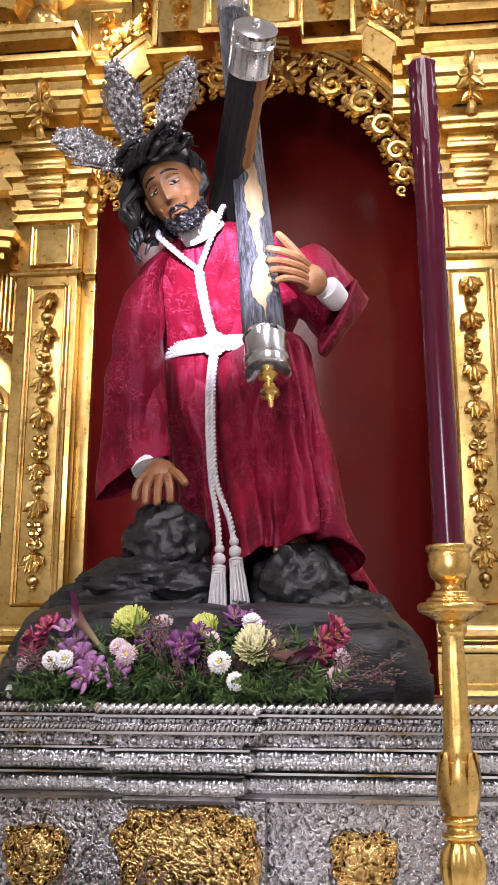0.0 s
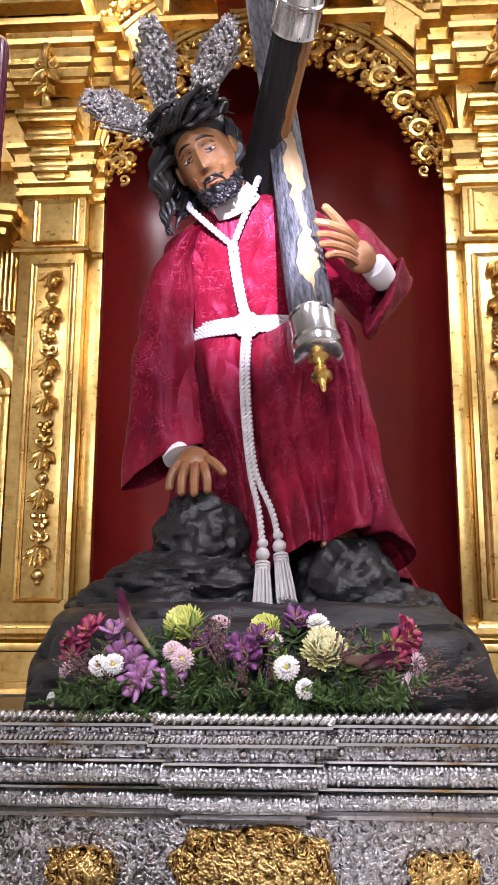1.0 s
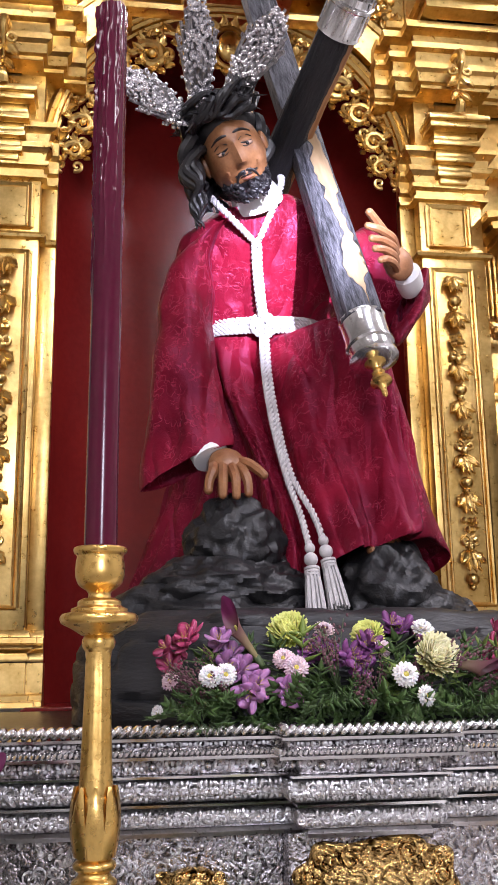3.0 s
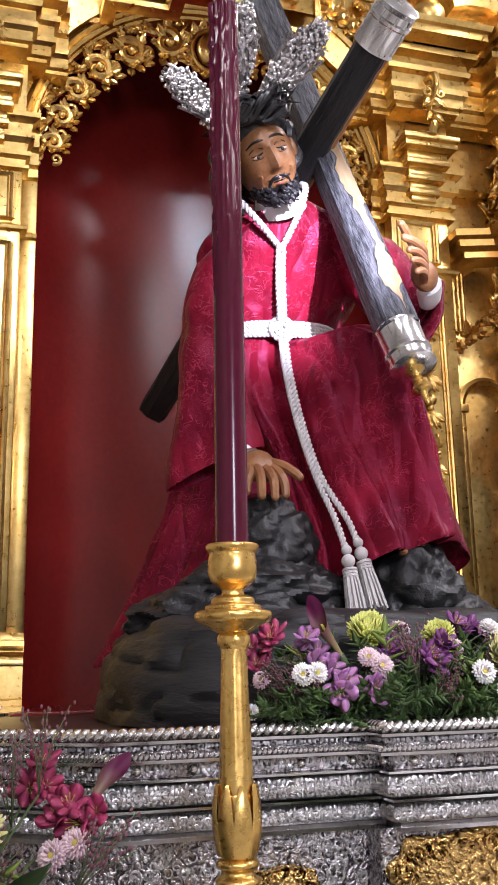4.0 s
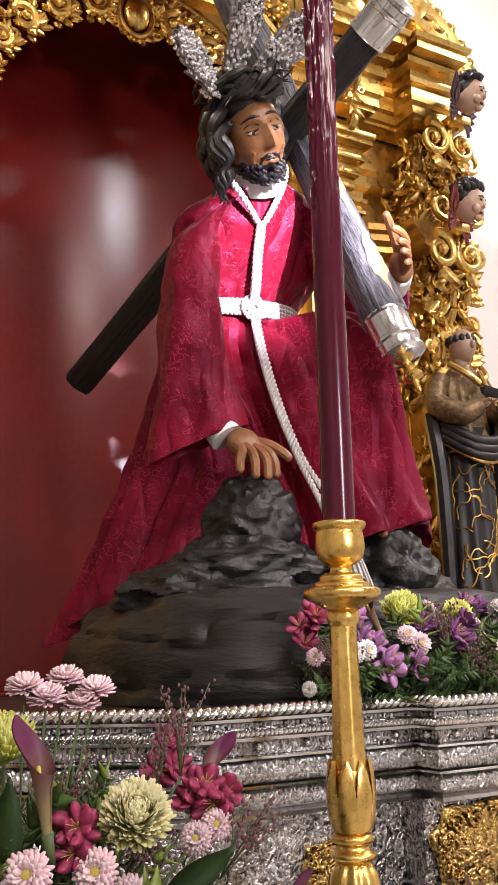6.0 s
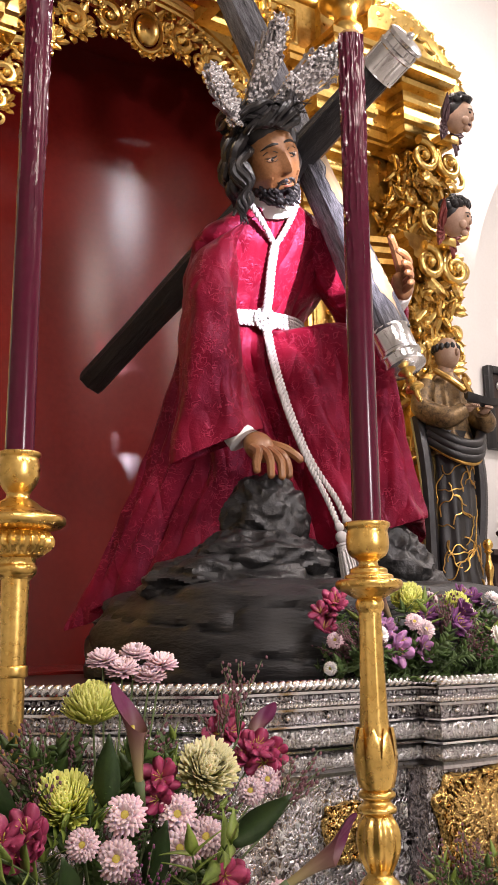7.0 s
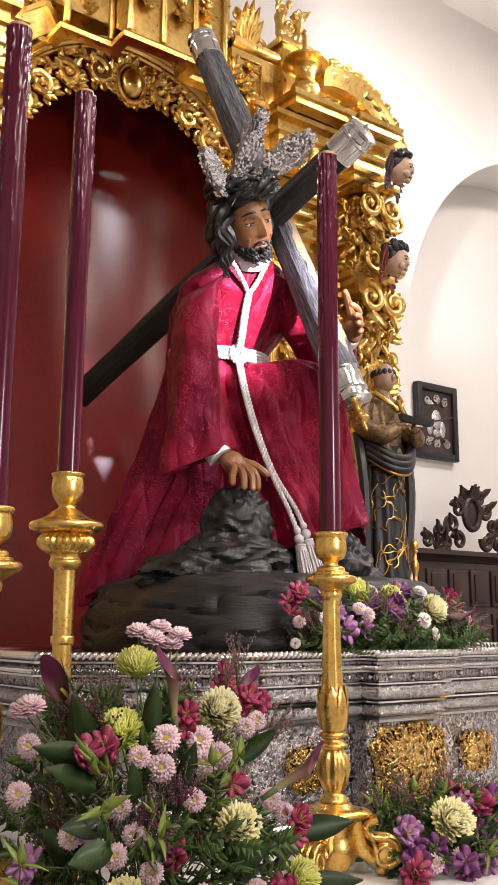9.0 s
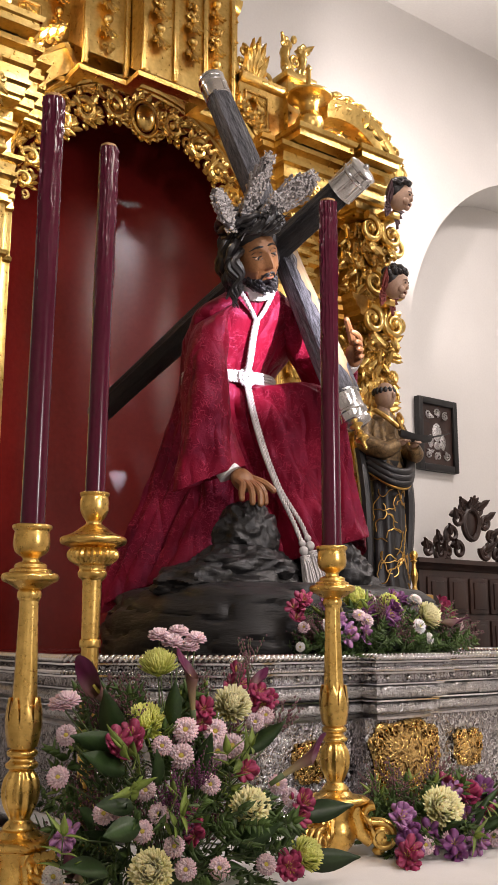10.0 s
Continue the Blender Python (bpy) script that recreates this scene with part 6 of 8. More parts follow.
    # ears, beard curls and long carved locks
    for s in (-1, 1):
        blob(bm, HEAD @ Vector((s * 0.083, 0.0, 0.01)), (0.012, 0.022, 0.032), 10, SKIN_I, HEAD.to_3x3())
    rnd = random.Random(4)
    for k in range(95):
        a, z = rnd.uniform(-1.5, 1.5), rnd.uniform(-0.100, -0.062)
        if abs(a) < 0.55 and z > -0.072:
            continue
        z += 0.045 * max(0, abs(a) - 0.8)
        x = 0.060 * math.sin(a) * (1 + (min(z, -0.06) + 0.06) * 5)
        y = -0.098 * math.cos(a) + 0.008
        p, ph = Vector((x, y, z)), rnd.uniform(0, 6)
        pts = [HEAD @ (p + Vector((0.0045 * math.sin(ph + 1.6 * i), -0.004 - 0.0045 * math.cos(ph + 1.6 * i), -0.0055 * i))) for i in range(5)]
        tube(bm, pts, [0.0066, 0.0074, 0.0066, 0.0050, 0.0026], 7, True, HAIR_I)
    for k in range(36):
        a = radians(100 + 192 * k / 35)
        x, y = 0.092 * math.sin(a), -0.108 * math.cos(a)
        root = Vector((x, y, 0.075 + rnd.uniform(-0.02, 0.02)))
        fall = rnd.uniform(0.13, 0.20) if math.cos(a) > -0.2 else rnd.uniform(0.16, 0.24)
        down = HEAD.to_3x3().inverted() @ Vector((0, 0, -1))
        pts, ph = [], rnd.uniform(0, 6)
        for i in range(10):
            t = i / 9
            out = Vector((x, y, 0)).normalized() * (0.018 * math.sin(1.5 * math.pi * t) + 0.012 * t)
            sway = Vector((0.018 * math.sin(ph + 10 * t), 0.016 * math.cos(ph + 9 * t), 0)) * (0.3 + t)
            pts.append(HEAD @ (root + (down * 0.75 + Vector((0, 0, -0.25))) * (fall * t) + out + sway))
        line = smooth_path(pts, 4)
        tube(bm, line, [0.0190 * (1 - 0.8 * (i / (len(line) - 1)) ** 2.2) for i in range(len(line))], 7, True, HAIR_I, 0.8)
    # the thick side lock that falls to the chest
    for k in range(6):
        off = Vector((0.010 * math.cos(1.05 * k), 0.010 * math.sin(1.05 * k), 0))
        pts = [HEAD @ Vector((-0.086, -0.035, 0.06)) + off, Vector((-0.262, 2.475, 2.93)) + off, Vector((-0.272, 2.470, 2.87)) + off * 1.5, Vector((-0.250, 2.475, 2.82)) + off, Vector((-0.258, 2.490, 2.775)) + off * 0.6, Vector((-0.246, 2.50, 2.735)) + off * 0.2]
        line = smooth_path(pts, 5)
        line = [p + Vector((0.009 * math.sin(i * 0.8 + k), 0.006 * math.cos(i * 0.9 + k), 0)) for i, p in enumerate(line)]
        tube(bm, line, [0.0135 * (1 - 0.88 * (i / (len(line) - 1)) ** 2) for i in range(len(line))], 7, True, HAIR_I)
    ob = part("statue", bm, [ROBE, SKIN, HAIR, LINEN, HAIR, LIPS, FLESH], None)
    return tagged(ob, "polychrome robed statue in crimson brocade leaning on the rock", "statue")


figure()


def braid(bm, line, rad, strands=3, twist=40.0, seg=6, mi=0):
    """A laid rope: strands wound about a line."""
    ps = [Vector(p) for p in line]
    n, up = len(ps), None
    frames = []
    for i, p in enumerate(ps):
        d = (ps[min(i + 1, n - 1)] - ps[max(i - 1, 0)]).normalized()
        up = d.orthogonal().normalized() if up is None else (up - d * up.dot(d)).normalized()
        frames.append((p, up, d.cross(up)))
    run, lens = 0.0, [0.0]
    for a, b in zip(ps, ps[1:]):
        run += (b - a).length
        lens.append(run)
    for s in range(strands):
        pts = [p + (u * math.cos(twist * l + 2 * math.pi * s / strands) + v * math.sin(twist * l + 2 * math.pi * s / strands)) * rad * 0.55 for (p, u, v), l in zip(frames, lens)]
        tube(bm, pts, rad * 0.62, seg, True, mi)


def even(line, step):
    """Points at an even step along a line."""
    ps, out, left = [Vector(p) for p in line], [Vector(line[0])], step
    for a, b in zip(ps, ps[1:]):
        d = (b - a).length
        while left <= d and d > 0:
            a = a + (b - a) * (left / d)
            d = (b - a).length
            out.append(a)
            left = step
        left -= d
    return out


def cord():
    ob = thing("cord_belt", "white twisted cord belt with a flat knot and two tassels", "belt")
    waist = [(-0.056, 2.700, 2.552), (0.08, 2.722, 2.558), (0.155, 2.81, 2.555), (0.11, 2.935, 2.56), (-0.05, 2.968, 2.56), (-0.18, 2.935, 2.56), (-0.236, 2.83, 2.552), (-0.19, 2.737, 2.55)]
    ring = closed_curve(waist, 220)
    ring.append(ring[0])
    for k in range(4):
        bm = bmesh.new()
        line = even([p + Vector((0, 0, -0.018 + 0.012 * k)) for p in ring], 0.004)
        braid(bm, line, 0.0068, 2, 250)
        part("belt_cord", bm, WHITE_CORD, ob)
    bm = bmesh.new()
    c = Vector((-0.056, 2.690, 2.548))
    for r, y in ((0.033, 0.0), (0.022, -0.006), (0.011, -0.009)):
        line = even([c + Vector((r * math.cos(a), y, r * math.sin(a))) for a in (2 * math.pi * i / 40 for i in range(41))], 0.003)
        braid(bm, line, 0.0062, 2, 250)
    blob(bm, c + Vector((0, 0.006, 0)), (0.034, 0.009, 0.034), 14)
    part("knot", bm, WHITE_CORD, ob, "flat coiled knot")
    vee = (-0.088, 2.588, 2.738)
    for line in ([(-0.210, 2.575, 2.860), (-0.200, 2.548, 2.832), (-0.150, 2.556, 2.785), vee], [(-0.018, 2.60, 2.945), (-0.020, 2.560, 2.915), (-0.038, 2.548, 2.85), (-0.072, 2.566, 2.77), vee]):
        bm = bmesh.new()
        braid(bm, even(smooth_path(line, 10), 0.004), 0.0085, 2, 220)
        part("collar_cord", bm, WHITE_CORD, ob)
    bm = bmesh.new()
    blob(bm, Vector(vee) + Vector((0, -0.004, 0)), (0.013, 0.009, 0.010), 10)
    part("collar_knot", bm, WHITE_CORD, ob)
    for dx in (-0.007, 0.007):
        bm = bmesh.new()
        braid(bm, even(smooth_path([(vee[0] + dx, 2.588, 2.735), (-0.082 + dx, 2.616, 2.68), (-0.070 + dx, 2.650, 2.61), (-0.058 + dx, 2.684, 2.565)], 10), 0.004), 0.0078, 2, 220)
        part("breast_cord", bm, WHITE_CORD, ob)
    for dx, end in ((-0.007, (0.002, 2.440, 1.905)), (0.007, (0.038, 2.452, 1.925))):
        bm = bmesh.new()
        braid(bm, even(smooth_path([(-0.055 + dx, 2.690, 2.53), (-0.058 + dx, 2.645, 2.40), (-0.048 + dx, 2.592, 2.25), (-0.028 + dx, 2.528, 2.10), (0.5 * (end[0] - 0.008) + dx, 2.478, 1.99), end], 12), 0.004), 0.0078, 2, 220)
        part("hanging_cord", bm, WHITE_CORD, ob)
        bm = bmesh.new()
        e = Vector(end)
        d = (Vector((end[0] + (0.022 if dx > 0 else 0.002), end[1] - 0.045, end[2] - 0.16)) - e).normalized()
        q = Vector((0, 0, -1)).rotation_difference(d).to_matrix()
        for r, l in ((0.013, 0.0), (0.017, 0.028)):
            blob(bm, e + d * l, r, 12)
        for l in (0.052, 0.060, 0.068):
            tube(bm, [e + d * (l - 0.003), e + d * (l + 0.003)], 0.0185, 14)
        for k in range(44):
            a, r0 = 2 * math.pi * k / 44 * 7, 0.017 * math.sqrt((k % 11 + 1) / 11)
            off = q @ Vector((r0 * math.cos(a), r0 * math.sin(a), 0))
            tube(bm, [e + d * 0.062 + off * 0.9, e + d * 0.10 + off * 1.15, e + d * (0.168 + 0.006 * math.sin(k * 2.1)) + off * 1.45], 0.0030, 5)
        part("tassel", bm, WHITE_CORD, ob, "bead-headed white silk tassel")


cord()


def crown_of_thorns():
    ob = thing("crown_of_thorns", "dark braided crown of thorns on the statue's head", "crown")
    rnd = random.Random(9)
    for s in range(7):
        bm = bmesh.new()
        ph, lift = 2 * math.pi * s / 7, rnd.uniform(-0.03, 0.035)
        line = []
        for i in range(61):
            a = 2 * math.pi * i / 60
            w = 3 * a + ph
            r = 0.104 + 0.013 * math.cos(w) + 0.004 * math.sin(11 * a + 2 * ph)
            line.append(HEAD @ Vector((r * 0.93 * math.sin(a), -r * 1.08 * math.cos(a) + 0.010, 0.131 + lift * 0.5 + 0.024 * math.sin(w) + 0.004 * math.sin(9 * a + ph))))
        tube(bm, line, [0.0105 + 0.002 * math.sin(i * 0.9 + ph) for i in range(61)], 8, False)
        part("bramble", bm, HAIR, ob)
    for k in range(30):
        a, z = rnd.uniform(0, 6.28), rnd.uniform(0.105, 0.165)
        p = HEAD @ Vector((0.108 * math.sin(a), -0.118 * math.cos(a), z))
        q = HEAD @ Vector((0.138 * math.sin(a + rnd.uniform(-0.2, 0.2)), -0.148 * math.cos(a), z + rnd.uniform(-0.025, 0.025)))
        bm = bmesh.new()
        tube(bm, [p, q], [0.004, 0.0006], 5)
        part("thorn", bm, HAIR, ob)
    bm = bmesh.new()
    blob(bm, HEAD @ Vector((0, 0.026, 0.092)), (0.094, 0.108, 0.085), 22, 0, HEAD.to_3x3())
    part("inner_band", bm, HAIR, ob, "dark hair-like core of the crown")


crown_of_thorns()


def ray(base, tip, width, seed):
    """One flame-shaped bunch of silver rays set with small stones."""
    base, tip, rnd = Vector(base), Vector(tip), random.Random(seed)
    ob = thing("silver_rays", "flame-shaped bunch of silver rays set with crystals", "halo", "silver rays on the head")
    d = tip - base
    L = d.length
    d = d.normalized()
    nrm = Vector((0.15, -1, 0.05))
    nrm = (nrm - d * nrm.dot(d)).normalized()
    side = d.cross(nrm)
    shape = lambda t: width * (0.42 + 1.5 * t) if t < 0.34 else width * (0.93 - 0.75 * (t - 0.34) ** 1.1)
    bm = bmesh.new()
    loops = []
    for i in range(13):
        t = i / 12
        w = shape(t) * 0.44 * (0.88 + 0.16 * math.cos(i * 2.4))
        p = base + d * (L * 0.93 * t)
        loops.append([p + side * (w * s) + nrm * (0.004 * h) for s, h in ((-1, 0), (-0.5, 1), (0, 1.6), (0.5, 1), (1, 0), (0, -1))])
    rings(bm, loops)
    part("plate", bm, TARNISH, ob, "tarnished openwork silver plate")
    for k in range(9):
        bm = bmesh.new()
        s = (k - 4) / 4
        e = base + d * (L * (0.62 + 0.38 * math.cos(s * 1.25) ** 1.5)) + side * (width * 0.50 * s)
        m = base + d * (L * 0.42) + side * (width * 0.40 * s) + nrm * 0.012
        line = smooth_path([base + side * (width * 0.16 * s), m, e], 6)
        tube(bm, line, [0.0070 - 0.0028 * i / (len(line) - 1) for i in range(len(line))], 6)
        for q in (9, 11):
            p = line[q] + nrm * 0.006
            tube(bm, spiral(p, 0.009, 1.2, k + q, side, d, 9), 0.0028, 5)
        part("spray", bm, TARNISH, ob)
    bm = bmesh.new()
    for k in range(215):
        t = rnd.random() ** 0.9
        w = shape(t) * 0.48
        p = base + d * (L * 0.98 * t) + side * rnd.uniform(-w, w) + nrm * rnd.uniform(0.013, 0.022)
        r = rnd.uniform(0.0044, 0.0078) * (1.12 - 0.38 * t)
        blob(bm, p, r, 5)
        if k % 2:
            blob(bm, p - nrm * 0.02, r, 5)
    tagged(part("crystal", bm, STONES, ob, "many small bright stones"), kind="stuff")


ray(HEAD @ Vector((-0.085, -0.03, 0.135)), (-0.466, 2.335, 3.05), 0.115, 1)
ray(HEAD @ Vector((-0.035, -0.02, 0.165)), (-0.283, 2.25, 3.225), 0.105, 2)
ray(HEAD @ Vector((0.050, -0.02, 0.150)), (-0.056, 2.26, 3.215), 0.105, 3)


# ---- cross ----
def cross():
    ob = thing("wooden_cross", "dark bark-covered cross with bare wood streaks and silver caps", "cross")

    def beam(name, a, b, rad, seed, shape=1):
        a, b = Vector(a), Vector(b)
        L = (b - a).length
        z = (b - a).normalized()
        to = Vector((-0.15, -1, -0.1))
        y = (to - z * to.dot(z)).normalized()
        x = y.cross(z)
        m = Matrix((x, y, z)).transposed().to_4x4()
        m.translation = a
        bm = bmesh.new()
        n, seg, loops = 64, 48, []
        for i in range(n + 1):
            t = i / n
            loop = []
            for k in range(seg):
                w = 2 * math.pi * k / seg
                r = rad * (1 + 0.05 * math.sin(5 * t * L + seed) + 0.07 * noise.noise(Vector((4 * math.cos(w), 4 * math.sin(w), t * L * 2.2 + seed))) + 0.055 * noise.noise(Vector((9 * math.cos(w), 9 * math.sin(w), t * L * 3 + seed))))
                sq = 1 / max(abs(math.cos(w)), abs(math.sin(w))) ** 0.35
                loop.append((r * sq * math.cos(w), r * sq * math.sin(w), L * t))
            loops.append(loop)
        rings(bm, loops)
        one = part(name, bm, [ARM_WOOD if shape else POST_WOOD], ob)
        one.matrix_local = m
        return z

    def cap(end, z, rad, finial):
        end = Vector(end)
        rot = Vector((0, 0, 1)).rotation_difference(z).to_matrix().to_4x4()
        bm = bmesh.new()
        lathe(bm, [(rad * 1.02, -0.012), (rad * 1.10, -0.010), (rad * 1.04, -0.004), (rad * 1.04, 0.062), (rad * 1.12, 0.066), (rad * 1.12, 0.074), (rad * 1.02, 0.078), (rad * 0.98, 0.096), (rad * 1.10, 0.100), (rad * 1.12, 0.110), (rad * 0.90, 0.116), (rad * 0.4, 0.120)], 40)
        one = part("silver_cap", bm, SILVER, ob, "chased silver end cap")
        one.matrix_local = Matrix.Translation(end) @ rot
        if finial:
            bm = bmesh.new()
            lathe(bm, [(0.030, 0.116), (0.020, 0.124), (0.012, 0.130), (0.010, 0.142), (0.016, 0.150), (0.012, 0.156), (0.024, 0.170), (0.026, 0.178), (0.012, 0.184), (0.008, 0.194), (0.006, 0.214), (0.002, 0.220)], 20)
            part("finial", bm, BRASS, one, "turned gilded finial")
        else:
            bm = bmesh.new()
            for k in range(8):
                a = 2 * math.pi * k / 8
                tube(bm, [(rad * 1.05 * math.cos(a), rad * 1.05 * math.sin(a), 0.0), (rad * 1.05 * math.cos(a), rad * 1.05 * math.sin(a), 0.094)], 0.003, 5)
            blob(bm, (0, 0, 0.124), 0.012, 8)
            part("rib", bm, SILVER, one)

    low, high = (0.128, 2.345, 2.430), (-0.035, 2.925, 3.83)
    z = beam("cross_arm", low, high, 0.0505, 1.3)
    cap(low, -z, 0.053, True)
    cap(high, z, 0.053, False)
    top, tail = (0.090, 2.302, 3.205), (-0.255, 3.52, 2.525)
    z = beam("cross_post", tail, top, 0.052, 4.1, 0)
    cap(top, z, 0.054, False)


cross()


# ---- flowers ----
def mesh_of(name, bm, materials):
    mesh = bpy.data.meshes.new(name)
    bmesh.ops.recalc_face_normals(bm, faces=bm.faces)
    for f in bm.faces:
        f.smooth = True
    bm.to_mesh(mesh)
    bm.free()
    for one in materials:
        mesh.materials.append(one)
    return mesh


def tongue(bm, root, d, up, length, width, cup=0.3, bend=0.2, n=4, mi=0, pointed=0.6, thick=0.0006, blunt=False):
    """A petal or leaf: a thin cupped tongue that leaves root along d and bends towards up."""
    root, d, up = Vector(root), Vector(d).normalized(), Vector(up)
    up = (up - d * up.dot(d)).normalized()
    side = d.cross(up)
    loops = []
    for i in range(n + 1):
        t = i / n
        w = width * max(0.06, math.sin(math.pi * (0.10 + 0.90 * t ** pointed)) if t < 1 else 0.08) * 0.5
        if blunt:
            w = 0.5 * width * min(1.0, 0.45 + 0.9 * t) * math.sqrt(max(0.10, 1 - max(0.0, (t - 0.62) / 0.40) ** 2))
        p = root + d * (length * t) + up * (bend * length * t * t)
        loops.append([p - side * w + up * (cup * w), p + up * thick, p + side * w + up * (cup * w), p - up * thick * 2])
    return rings(bm, loops, True, True, mi)


def chrysanthemum(seed, material):
    """A full, incurved pompon of narrow petals, flat-backed; opens along z, 9 cm across."""
    rnd, bm = random.Random(seed), bmesh.new()
    for ring, count, tilt, ln in ((0, 40, -8, 0.043), (1, 44, 4, 0.045), (2, 44, 15, 0.045), (3, 42, 26, 0.043), (4, 38, 37, 0.041), (5, 33, 48, 0.038), (6, 26, 59, 0.035), (7, 18, 69, 0.032), (8, 11, 80, 0.029)):
        for k in range(count):
            a = 2 * math.pi * (k + 0.5 * ring) / count + rnd.uniform(-0.06, 0.06)
            e = radians(tilt + rnd.uniform(-6, 6))
            o = Vector((math.cos(a), math.sin(a), 0))
            d = o * math.cos(e) + Vector((0, 0, math.sin(e)))
            tongue(bm, o * 0.004 + Vector((0, 0, 0.003 * ring)), d, Vector((0, 0, 1)) - o * 0.55, ln * rnd.uniform(0.9, 1.08), 0.0108, 0.55, 0.62, 4, 0, 1.6, 0.0006, True)
    blob(bm, (0, 0, 0.002), (0.014, 0.014, 0.012), 8)
    return mesh_of("chrysanthemum", bm, [material])


def daisy(seed, material, eye=True, size=0.022):
    rnd, bm = random.Random(seed), bmesh.new()
    for ring, count, tilt, ln in ((0, 21, -4, 1.0), (1, 21, 10, 0.96), (2, 18, 25, 0.84), (3, 14, 42, 0.66), (4, 9, 62, 0.50)):
        if eye and ring == 4:
            continue
        for k in range(count):
            a = 2 * math.pi * (k + 0.5 * ring) / count + rnd.uniform(-0.05, 0.05)
            e = radians(tilt + rnd.uniform(-6, 6))
            o = Vector((math.cos(a), math.sin(a), 0))
            tongue(bm, o * 0.003 + Vector((0, 0, 0.0018 * ring)), o * math.cos(e) + Vector((0, 0, math.sin(e))), (0, 0, 1), size * ln * rnd.uniform(0.92, 1.05), 0.0086, 0.35, 0.18, 3, 0, 0.8, 0.0006, True)
    blob(bm, (0, 0, 0.006), (size * (0.30 if eye else 0.16), size * (0.30 if eye else 0.16), 0.004), 9, 1 if eye else 0)
    blob(bm, (0, 0, -0.003), (0.006, 0.006, 0.005), 7, 2)
    return mesh_of("daisy", bm, [material, EYE_YELLOW, STEM])


def alstroemeria(seed, material):
    """A lily-like funnel of six spoon-shaped petals with stamens."""
    rnd, bm = random.Random(seed), bmesh.new()
    for k in range(6):
        a = 2 * math.pi * k / 6 + rnd.uniform(-0.12, 0.12)
        o = Vector((math.cos(a), math.sin(a), 0))
        wide = 0.040 if k % 2 else 0.029
        tongue(bm, (0, 0, 0), o * rnd.uniform(0.34, 0.55) + Vector((rnd.uniform(-0.12, 0.12), rnd.uniform(-0.12, 0.12), 0.88)), o * 1.0 - Vector((0, 0, 0.2)), 0.052 * rnd.uniform(0.92, 1.06), wide * 0.92, 0.34, rnd.uniform(0.15, 0.55), 7, 0, 1.7, 0.0006, True)
    for k in range(5):
        a = 2 * math.pi * k / 5
        tube(bm, [(0, 0, 0.005), (0.006 * math.cos(a), 0.006 * math.sin(a), 0.030), (0.011 * math.cos(a), 0.011 * math.sin(a), 0.042)], 0.0009, 4, True, 1)
    return mesh_of("alstroemeria", bm, [material, EYE_YELLOW])


def calla(material):
    """A rolled funnel with one pointed, turned-out lip and a spadix."""
    bm = bmesh.new()
    n, m = 12, 26
    outer, inner = [], []
    for i in range(n + 1):
        t = i / n
        loop, loop2 = [], []
        for k in range(m):
            a = -math.pi + 2 * math.pi * k / (m - 1) * 0.985
            lip = math.cos(a * 0.5) ** 2
            r = 0.005 + 0.008 * t + 0.004 * t ** 4
            z = 0.128 * t * (0.56 + 0.46 * lip ** 1.5 + 0.06 * lip ** 12)
            q = r + (0.010 * lip ** 2 + 0.002) * max(0, t - 0.72) / 0.28 * (1 - 0.5 * lip ** 10)
            loop.append(Vector((q * math.cos(a), q * math.sin(a) * 0.9, z)))
            loop2.append(Vector(((q - 0.0016) * math.cos(a), (q - 0.0016) * math.sin(a) * 0.9, z - 0.0008)))
        outer.append(loop)
        inner.append(loop2)
    rings(bm, outer, False)
    rings(bm, inner, False)
    tube(bm, [(0, 0, 0.02), (0.001, 0, 0.08)], [0.004, 0.0025], 8, True, 1)
    tube(bm, [(0, 0, -0.03), (0, 0, 0.006)], [0.0055, 0.0075], 8, True, 2)
    return mesh_of("calla_lily", bm, [material, EYE_YELLOW, STEM])


def sprig(seed, material, pairs, length, leaf_len, leaf_w):
    """A stem with pairs of pointed leaves."""
    rnd, bm = random.Random(seed), bmesh.new()
    line = smooth_path([(0, 0, 0), (0.10 * length, 0, 0.5 * length), (0.30 * length, 0, length)], 6)
    tube(bm, line, 0.0014, 5, True, 1)
    for k in range(pairs):
        p = line[min(len(line) - 1, 2 + round((len(line) - 3) * k / max(1, pairs - 1)))]
        for s in (-1, 1):
            d = Vector((rnd.uniform(-0.3, 0.4), s * rnd.uniform(0.6, 1.0), rnd.uniform(0.25, 0.8)))
            tongue(bm, p, d, Vector((0.6, 0, 0.6)), leaf_len * rnd.uniform(0.75, 1.15), leaf_w * rnd.uniform(0.8, 1.15), 0.25, rnd.uniform(-0.25, 0.15), 5)
    tongue(bm, line[-1], (0.4, 0, 1), (1, 0, 0), leaf_len, leaf_w, 0.25, 0.0, 5)
    return mesh_of("leaf_sprig", bm, [material, STEM])


